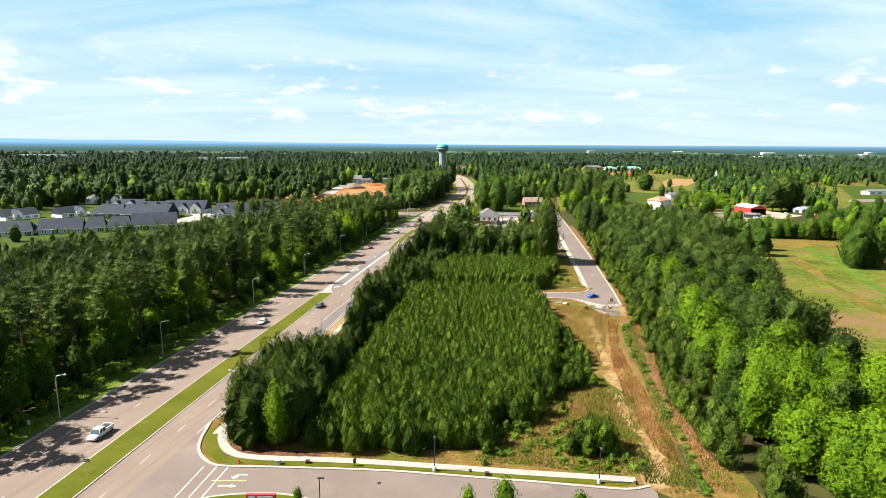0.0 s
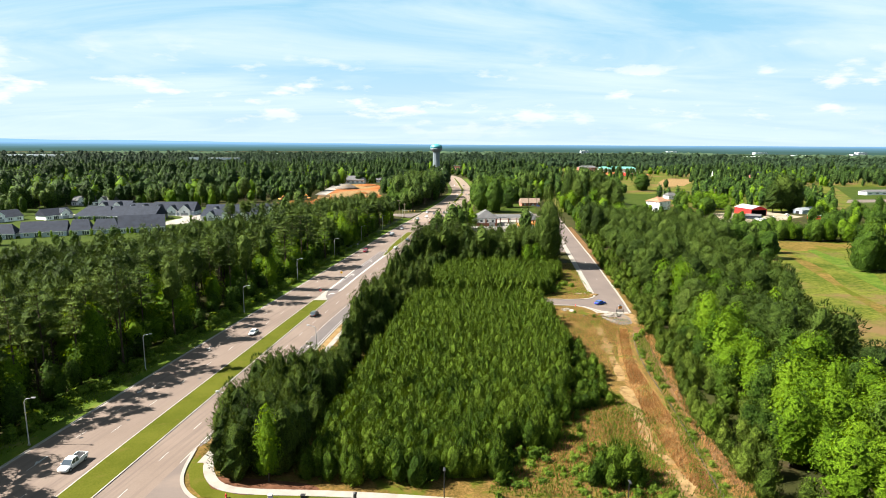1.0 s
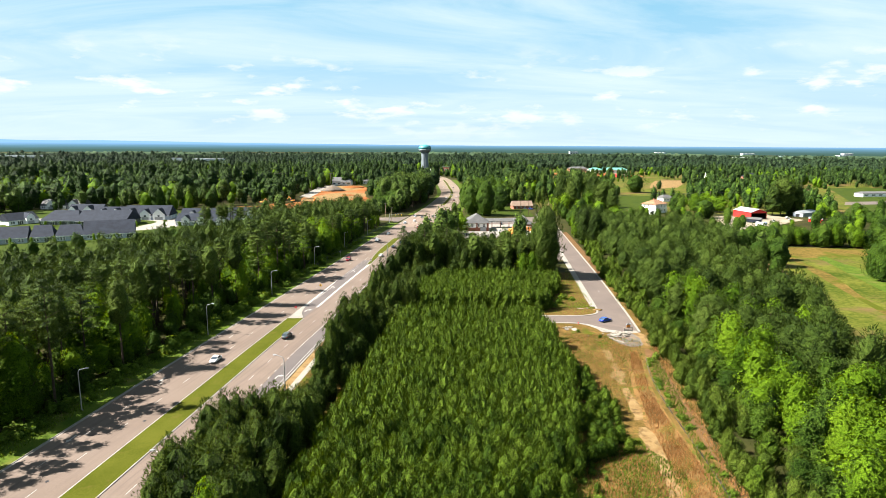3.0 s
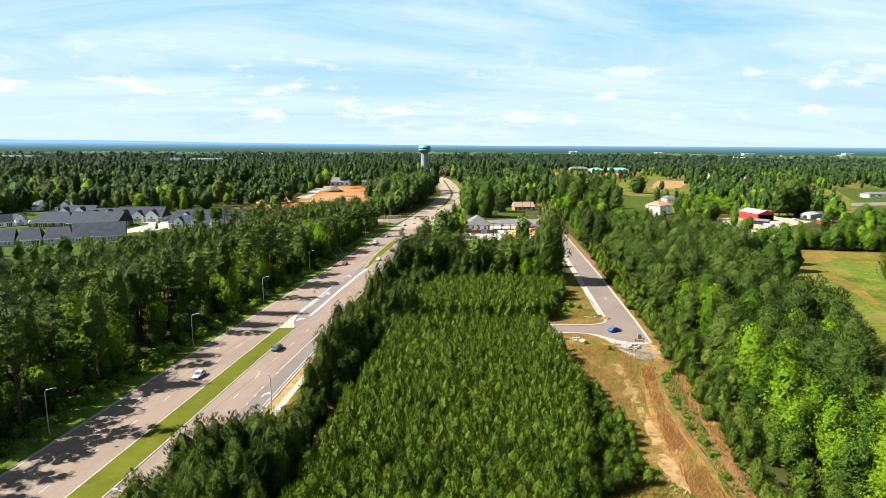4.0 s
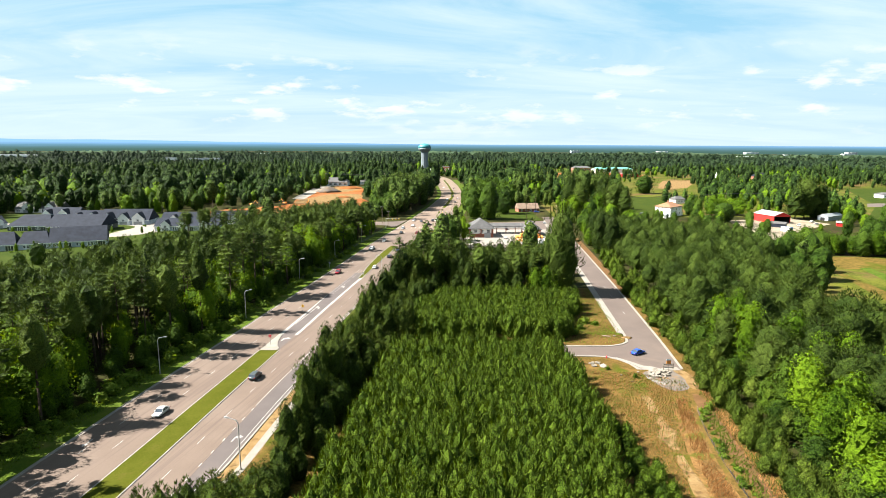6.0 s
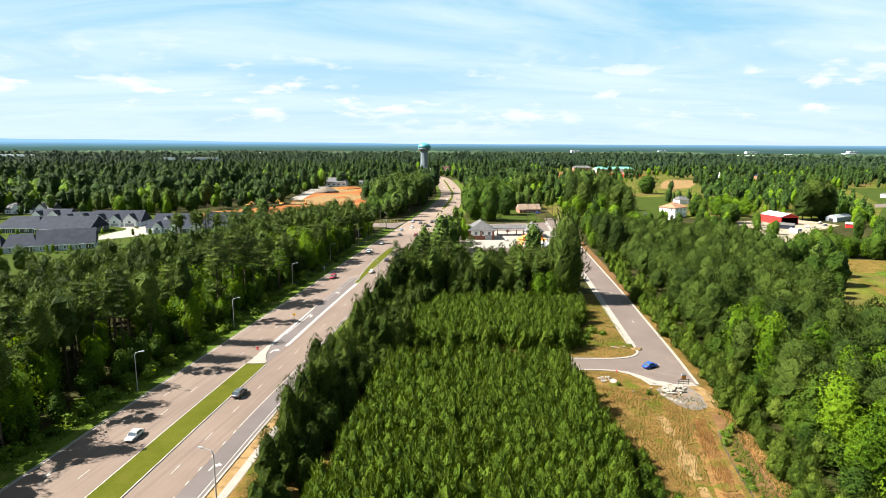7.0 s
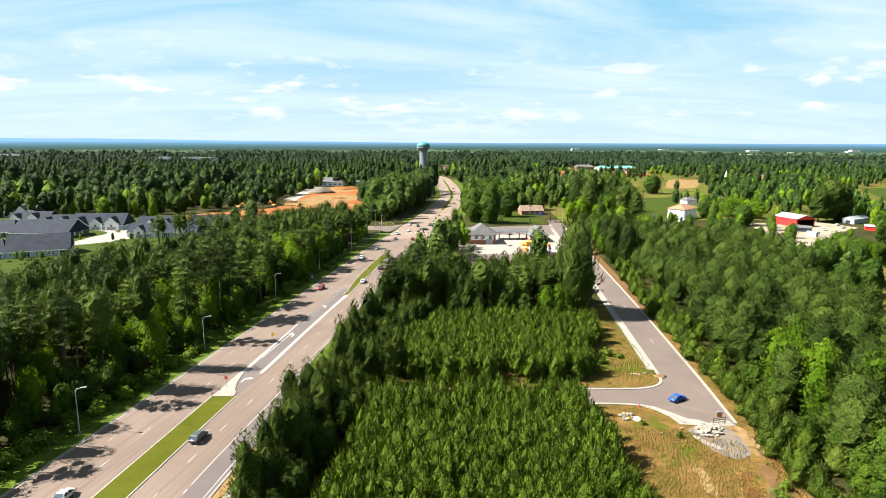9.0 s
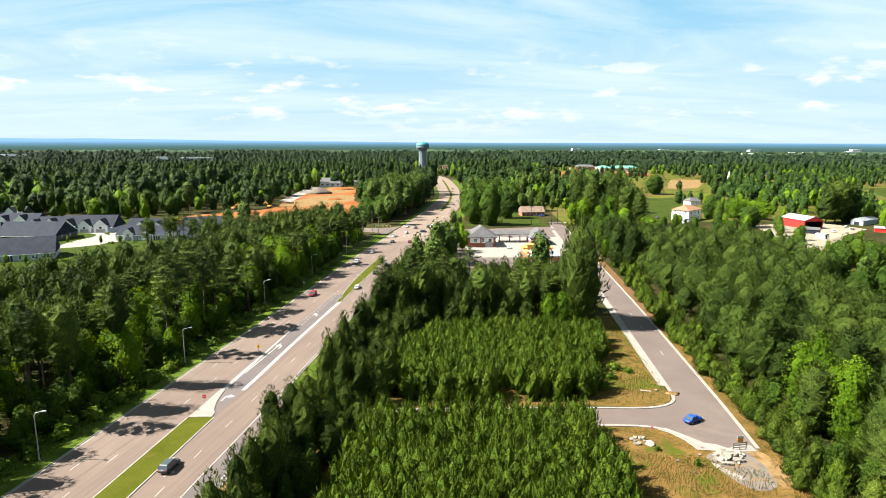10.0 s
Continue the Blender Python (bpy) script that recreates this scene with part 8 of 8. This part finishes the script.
for x, y, s in ((24.6, 106.8, 1.2), (34.4, 99.2, 0.7), (31, 101.5, 0.8), (22, 108, 0.8), (32, 104, 0.9), (13, 114, 1.0), (15.4, 113.4, 1.1), (17.2, 115.4, 0.9), (12, 111.6, 0.8), (14.6, 110.8, 0.7), (17.6, 112.4, 0.8), (50.6, 205.5, 0.6), (45.5, 211.2, 0.5), (44, 240, 1.2), (50, 252, 1.3), (47, 246, 1.1), (60.5, 187, 0.9), (53, 250, 0.9)):
    BUSH.plant(x, y, s, s * 1.05, "green bush standing in rough grass")
for x, y, s in ((28.1, 106.0, 1.1), (30.4, 104.8, 0.98), (25.9, 106.4, 0.92), (31.8, 107.0, 0.9), (27.0, 104.0, 0.7), (29.4, 108.0, 0.95), (24.2, 104.6, 0.6), (33.0, 105.4, 0.45), (20.5, 120.5, 0.85), (19, 117.4, 0.7), (24.5, 128.6, 0.6), (10.4, 108.5, 0.55), (8.6, 104.6, 0.45), (26.5, 124, 0.3)):
    YOUNG.plant(x, y, s * 1.2, s * 1.12, "stray young pine at the edge of the plantation")
for x, y, h in ((9.6, 83.5, 0.62), (21, 82, 0.5), (4.2, 82, 0.5), (-22.5, 86.5, 0.3)):
    LEAFY.plant(x, y, h * 0.8, h, "bright sapling beside the entrance street")
for k in range(52):
    q = FP[int(k / 52 * (len(FP) - 1))]
    s = rng.uniform(0.3, 0.8)
    BUSH.plant(q[0] + rng.uniform(0.5, 1.9), q[1] + rng.uniform(-1.5, 1.5), s, s * rng.uniform(0.5, 0.9), "low green bush beside the silt fence")
for k in range(170):
    x, y = rng.uniform(7, 37), rng.uniform(98.5, 133)
    if inside(x, y, LOWER) or y < 98.5 + (x < 20) * 2 or x > 30 and y > 114 or y > 118 and k % 2:
        continue
    BUSH.plant(x, y, rng.uniform(0.3, 0.8), rng.uniform(0.2, 0.65), "low weeds in rough ground")


def tufts(name, label, poly, step, mat, h, seed, size):
    """Upright stems of grass, far too many to count."""
    P = np.array([(x, y, 0.0) for x, y, _ in scatter(poly, step, 1.3, seed)])
    dens = np.array([noise.noise(Vector((p[0] * 0.16, p[1] * 0.1, seed))) for p in P])
    P = P[dens + rng.normal(size=len(P)) * 0.3 > -0.2]
    D = np.array([[0.2, 0.0, 1.0]] * len(P)) + rng.normal(size=(len(P), 3)) * 0.42
    return tagged(new(name, soup(name, spikes(P, D, h, size, 2), mat)), label, "grass", "", "stuff")


STRIP = [(40.6, 106), (41.5, 125), (44, 146), (46.4, 158), (48.4, 167), (51, 178), (55.4, 193), (57.8, 193), (54, 178), (50.6, 164), (49, 150), (47.5, 130), (45.2, 110), (43.6, 98)]
tufts("dry_grass", "rust-brown dry grass stems beside the track", STRIP, 0.3, M["straw"], 0.75, 3, 0.06)
tufts("dry_grass", "dry grass and weeds around the plantation", [(9, 104), (10, 114), (18, 117), (24, 131), (36, 139), (41, 124), (39, 104), (30, 99), (18, 101)], 0.36, M["straw"], 0.55, 5, 0.055)
tufts("green_weeds", "fresh green weeds in rough ground", [(6, 102), (10, 114), (18, 117), (24, 131), (39, 142), (44, 130), (40, 112), (38, 98), (30, 97), (18, 100)], 0.36, M["shrub"], 0.55, 6, 0.09)
tufts("fence_weeds", "green weeds along the silt fence", [(38, 92), (42.5, 106), (46, 124), (50, 142), (53, 158), (59, 188), (61, 188), (55.5, 158), (52, 142), (49, 124), (46.5, 106), (45, 92)], 0.42, M["shrub"], 0.6, 26, 0.1)
tufts("track_grass", "bright green grass at the foot of the track", [(35, 95), (36, 102), (39, 108), (44, 110), (46, 100), (45, 93)], 0.26, M["leaf"], 0.4, 27, 0.08)
tufts("bank_weeds", "weeds on the bank between fence and wood", [(44, 92), (46.4, 107), (49, 125), (52, 142), (56, 163), (60.2, 188), (64, 205), (66.5, 205), (60, 165), (54, 130), (51, 105), (50, 92)], 0.62, M["shrub"], 0.6, 9, 0.08)
tufts("verge_grass", "tall rough grass along the verge", [(LK(95) - 9, 95), (LK(95) - 3, 95), (LK(180) - 3, 180), (LK(260) - 3, 260), (LK(260) - 9, 260), (LK(180) - 9, 180)], 0.7, M["shrub"], 0.6, 7, 0.14)
tufts("bank_straw", "dry stems on the bank between fence and wood", [(45, 92), (47.5, 107), (50, 125), (53, 142), (57, 163), (61.2, 188), (65, 205), (66.5, 205), (60, 165), (54, 130), (51, 105), (50, 92)], 0.34, M["straw"], 0.6, 19, 0.055)
tufts("plot_grass", "rough grass on the plot beside the street", [(58, 237), (62, 275), (64, 300), (52, 300), (42, 252), (38, 232), (49, 231), (55, 232)], 0.5, M["shrub"], 0.4, 21, 0.08)
tufts("low_weeds", "low olive weeds on the bare lot", [(40, 150), (38, 170), (36, 192), (41, 210), (52, 209), (62, 203), (57, 186), (50, 176), (46, 164)], 0.5, M["shrub"], 0.3, 23, 0.07)
tufts("low_straw", "short dry stems on the bare lot", [(40, 150), (38, 170), (36, 192), (41, 210), (52, 209), (62, 203), (57, 186), (50, 176), (46, 164)], 0.45, M["straw"], 0.35, 24, 0.05)

# ---- distance ----
CLEAR = [
    [(-22, 1215), (62, 1215), (78, 1350), (-28, 1350)],
    [(-330, 330), (-262, 340), (-200, 372), (-172, 395), (-132, 470), (-118, 498), (-120, 525), (-190, 556), (-330, 556)],
    [(-190, 528), (-60, 522), (-40, 556), (-46, 654), (-66, 720), (-74, 900), (-136, 900), (-142, 700), (-130, 640), (-174, 600), (-202, 566)],
    [(10, 325), (98, 325), (104, 600), (62, 604), (30, 530)],
    [(125, 150), (186, 376), (215, 400), (300, 372), (440, 345), (440, 100)],
    [(188, 385), (214, 395), (300, 480), (305, 545), (225, 530), (200, 440)],
    [(165, 548), (200, 548), (262, 725), (212, 725)],
    [(300, 850), (352, 850), (440, 1060), (385, 1060)],
    [(260, 1170), (330, 1170), (425, 1540), (340, 1540)],
    [(345, 525), (395, 525), (655, 880), (570, 880)],
    [(230, 685), (305, 685), (335, 775), (235, 785)],
    [(235, 1145), (425, 1175), (435, 1335), (245, 1305)],
    [(440, 515), (630, 540), (645, 705), (490, 695)],
    [(-30, 1480), (70, 1480), (80, 1640), (-40, 1640)],
    WEST, EAST, GROVE, LOWER, UPPER,
]


def open_ground(x, y):
    if 20 < y < 1420 and LK(y) - (10 if y < 530 else 6) < x < RE(y) + (8 if y < 530 else 5):
        return True
    if 200 < y < 545 and RLf(y) - 8 < x < RRf(y) + 5:
        return True
    if -140 < x < -10 and 488 < y < 526:
        return True
    return any(inside(x, y, p) for p in CLEAR)


def blocked(x, y):
    """Open lanes kept before the farmhouse and the barns."""
    for tx, ty, wd in ((205, 556, 11), (262, 515, 17), (300, 500, 10), (285, 480, 9), (250, 655, 8), (90, 580, 14), (180, 570, 18), (214, 620, 16)):
        if y < ty + 12 and y > ty - 150:
            lx = tx * (y - 60) / (ty - 60)
            if abs(x - lx) < wd:
                return True
    return False


fp, fb, fl, mp, mb, ml = [], [], [], [], [], []
r9 = random.Random(21)
d = 330.0
while d < 1500:
    step = 7.6 + d * 0.0070
    a = -46.0
    while a < 46:
        aa = radians(a + r9.uniform(-0.4, 0.4) * step / d * 57)
        dd = d + r9.uniform(-0.5, 0.5) * step
        x, y = dd * math.sin(aa), dd * math.cos(aa)
        a += step / d * 57.3
        if open_ground(x, y):
            continue
        stand = noise.noise(Vector((x * 0.011, y * 0.006, 3.0)))
        k = r9.random() * 0.85 + (stand + 0.5) * 0.45 - 0.03
        s = r9.uniform(0.66, 1.22) * (0.92 + 0.5 * noise.noise(Vector((x * 0.02, y * 0.012, 8.0))))
        if 95 < x < 345 and 370 < y < 660:
            if blocked(x, y) or r9.random() < 0.42:
                continue
            s *= 0.9
            k = 0.55 + 0.55 * r9.random()
        ratio = x / y
        if y > 560 and (0.17 < ratio < 0.42 and y < 1600 or ratio > 0.58 and y < 900):
            if noise.noise(Vector((x * 0.016, y * 0.008, 5.0))) < (0.0 if y < 800 else -0.08):
                continue
            s *= 0.85
        if x < -60 and y < 480:
            if k < 0.9:
                continue
            s *= 0.6
        if x < -60 and 560 < y < 900:
            s *= 1.3
        if 560 < y < 860 and -60 < x < 230:
            s *= 1.3
        east = x > 90 and y < 800
        if d < 640:
            (mp if k < 0.58 and not east or k < 0.3 else mb if k < 0.98 or x < -60 and y < 500 else ml).append((x, y, s, s))
        elif k < 0.62 and not east or k < 0.3:
            fp.append((x, y, s * 1.15, s * (0.95 if y < 900 else 1.05)))
        elif k < 0.95:
            fb.append((x, y, s, s * 1.02))
        else:
            fl.append((x, y, s, s))
    d += step * 0.9
MIDP.stand("middle_pine_woods", "dark pine woods in the middle distance", mp, "woods")
MIDB.stand("middle_broadleaf_woods", "green broadleaf woods in the middle distance", mb, "woods")
MIDL.stand("middle_spring_woods", "bright spring-green trees in the middle distance", ml, "woods")
FARP.stand("far_pine_woods", "wide dark pine woods", fp, "woods")
FARB.stand("far_broadleaf_woods", "wide green broadleaf woods", fb, "woods")
FARL.stand("far_spring_woods", "bright green patches in the far woods", fl, "woods")

# wooded country beyond, clump behind clump
rem = []
d = 1500.0
while d < 3300:
    step = 15 + (d - 1500) * 0.018
    a = -44.0
    while a < 44:
        aa = radians(a + r9.uniform(-0.45, 0.45) * step / d * 57)
        dd = d + r9.uniform(-0.5, 0.5) * step
        x, y = dd * math.sin(aa), dd * math.cos(aa)
        a += step / d * 57.3
        if noise.noise(Vector((x * 0.004, y * 0.0022, 14.0))) < -0.34 or open_ground(x, y):
            continue
        s = r9.uniform(0.75, 1.3) * (1 + (d - 1500) * 0.0005)
        rem.append((x, y, s * 0.9, r9.uniform(0.7, 1.2) * (1 + 0.25 * noise.noise(Vector((x * 0.006, y * 0.003, 2.0))))))
    d += step * 1.1
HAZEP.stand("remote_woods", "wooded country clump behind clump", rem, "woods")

# canopy beyond, to the edge of sight
na, radii = 420, [2900.0]
while radii[-1] < 3700:
    radii.append(radii[-1] * 1.016 + 3)
nr = len(radii)
ang = np.radians(np.linspace(-52, 52, na))
rr = np.array(radii)
A2, R2 = np.meshgrid(ang, rr)
A2 = A2 + rng.normal(size=A2.shape) * 0.0012
X, Y = R2 * np.sin(A2), R2 * np.cos(A2)
Z = 8 + 4 * np.sin(X * 0.004 + Y * 0.0023) + 4 * np.sin(Y * 0.0061 - X * 0.0015 + 1) + rng.normal(size=X.shape) * 2.2 + rng.uniform(0, 1, X.shape) ** 4 * 7
Z[0, :] = 0
i0 = (np.arange(nr - 1)[:, None] * na + np.arange(na - 1)[None, :]).ravel()
F = np.concatenate([np.stack([i0, i0 + 1, i0 + na + 1], 1), np.stack([i0, i0 + na + 1, i0 + na], 1)])
P = np.stack([X.ravel(), Y.ravel(), Z.ravel()], 1)
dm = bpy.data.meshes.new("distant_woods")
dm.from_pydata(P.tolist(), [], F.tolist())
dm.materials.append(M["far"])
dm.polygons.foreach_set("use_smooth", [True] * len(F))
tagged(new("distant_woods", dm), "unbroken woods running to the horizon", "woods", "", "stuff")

# blue ridges on the skyline: a backdrop that glows, its haze painted by height
ridge = bpy.data.materials.new("glowing_ridge")
ridge.use_nodes = True
ridge.node_tree.nodes.clear()
rw = wire(
    ridge.node_tree,
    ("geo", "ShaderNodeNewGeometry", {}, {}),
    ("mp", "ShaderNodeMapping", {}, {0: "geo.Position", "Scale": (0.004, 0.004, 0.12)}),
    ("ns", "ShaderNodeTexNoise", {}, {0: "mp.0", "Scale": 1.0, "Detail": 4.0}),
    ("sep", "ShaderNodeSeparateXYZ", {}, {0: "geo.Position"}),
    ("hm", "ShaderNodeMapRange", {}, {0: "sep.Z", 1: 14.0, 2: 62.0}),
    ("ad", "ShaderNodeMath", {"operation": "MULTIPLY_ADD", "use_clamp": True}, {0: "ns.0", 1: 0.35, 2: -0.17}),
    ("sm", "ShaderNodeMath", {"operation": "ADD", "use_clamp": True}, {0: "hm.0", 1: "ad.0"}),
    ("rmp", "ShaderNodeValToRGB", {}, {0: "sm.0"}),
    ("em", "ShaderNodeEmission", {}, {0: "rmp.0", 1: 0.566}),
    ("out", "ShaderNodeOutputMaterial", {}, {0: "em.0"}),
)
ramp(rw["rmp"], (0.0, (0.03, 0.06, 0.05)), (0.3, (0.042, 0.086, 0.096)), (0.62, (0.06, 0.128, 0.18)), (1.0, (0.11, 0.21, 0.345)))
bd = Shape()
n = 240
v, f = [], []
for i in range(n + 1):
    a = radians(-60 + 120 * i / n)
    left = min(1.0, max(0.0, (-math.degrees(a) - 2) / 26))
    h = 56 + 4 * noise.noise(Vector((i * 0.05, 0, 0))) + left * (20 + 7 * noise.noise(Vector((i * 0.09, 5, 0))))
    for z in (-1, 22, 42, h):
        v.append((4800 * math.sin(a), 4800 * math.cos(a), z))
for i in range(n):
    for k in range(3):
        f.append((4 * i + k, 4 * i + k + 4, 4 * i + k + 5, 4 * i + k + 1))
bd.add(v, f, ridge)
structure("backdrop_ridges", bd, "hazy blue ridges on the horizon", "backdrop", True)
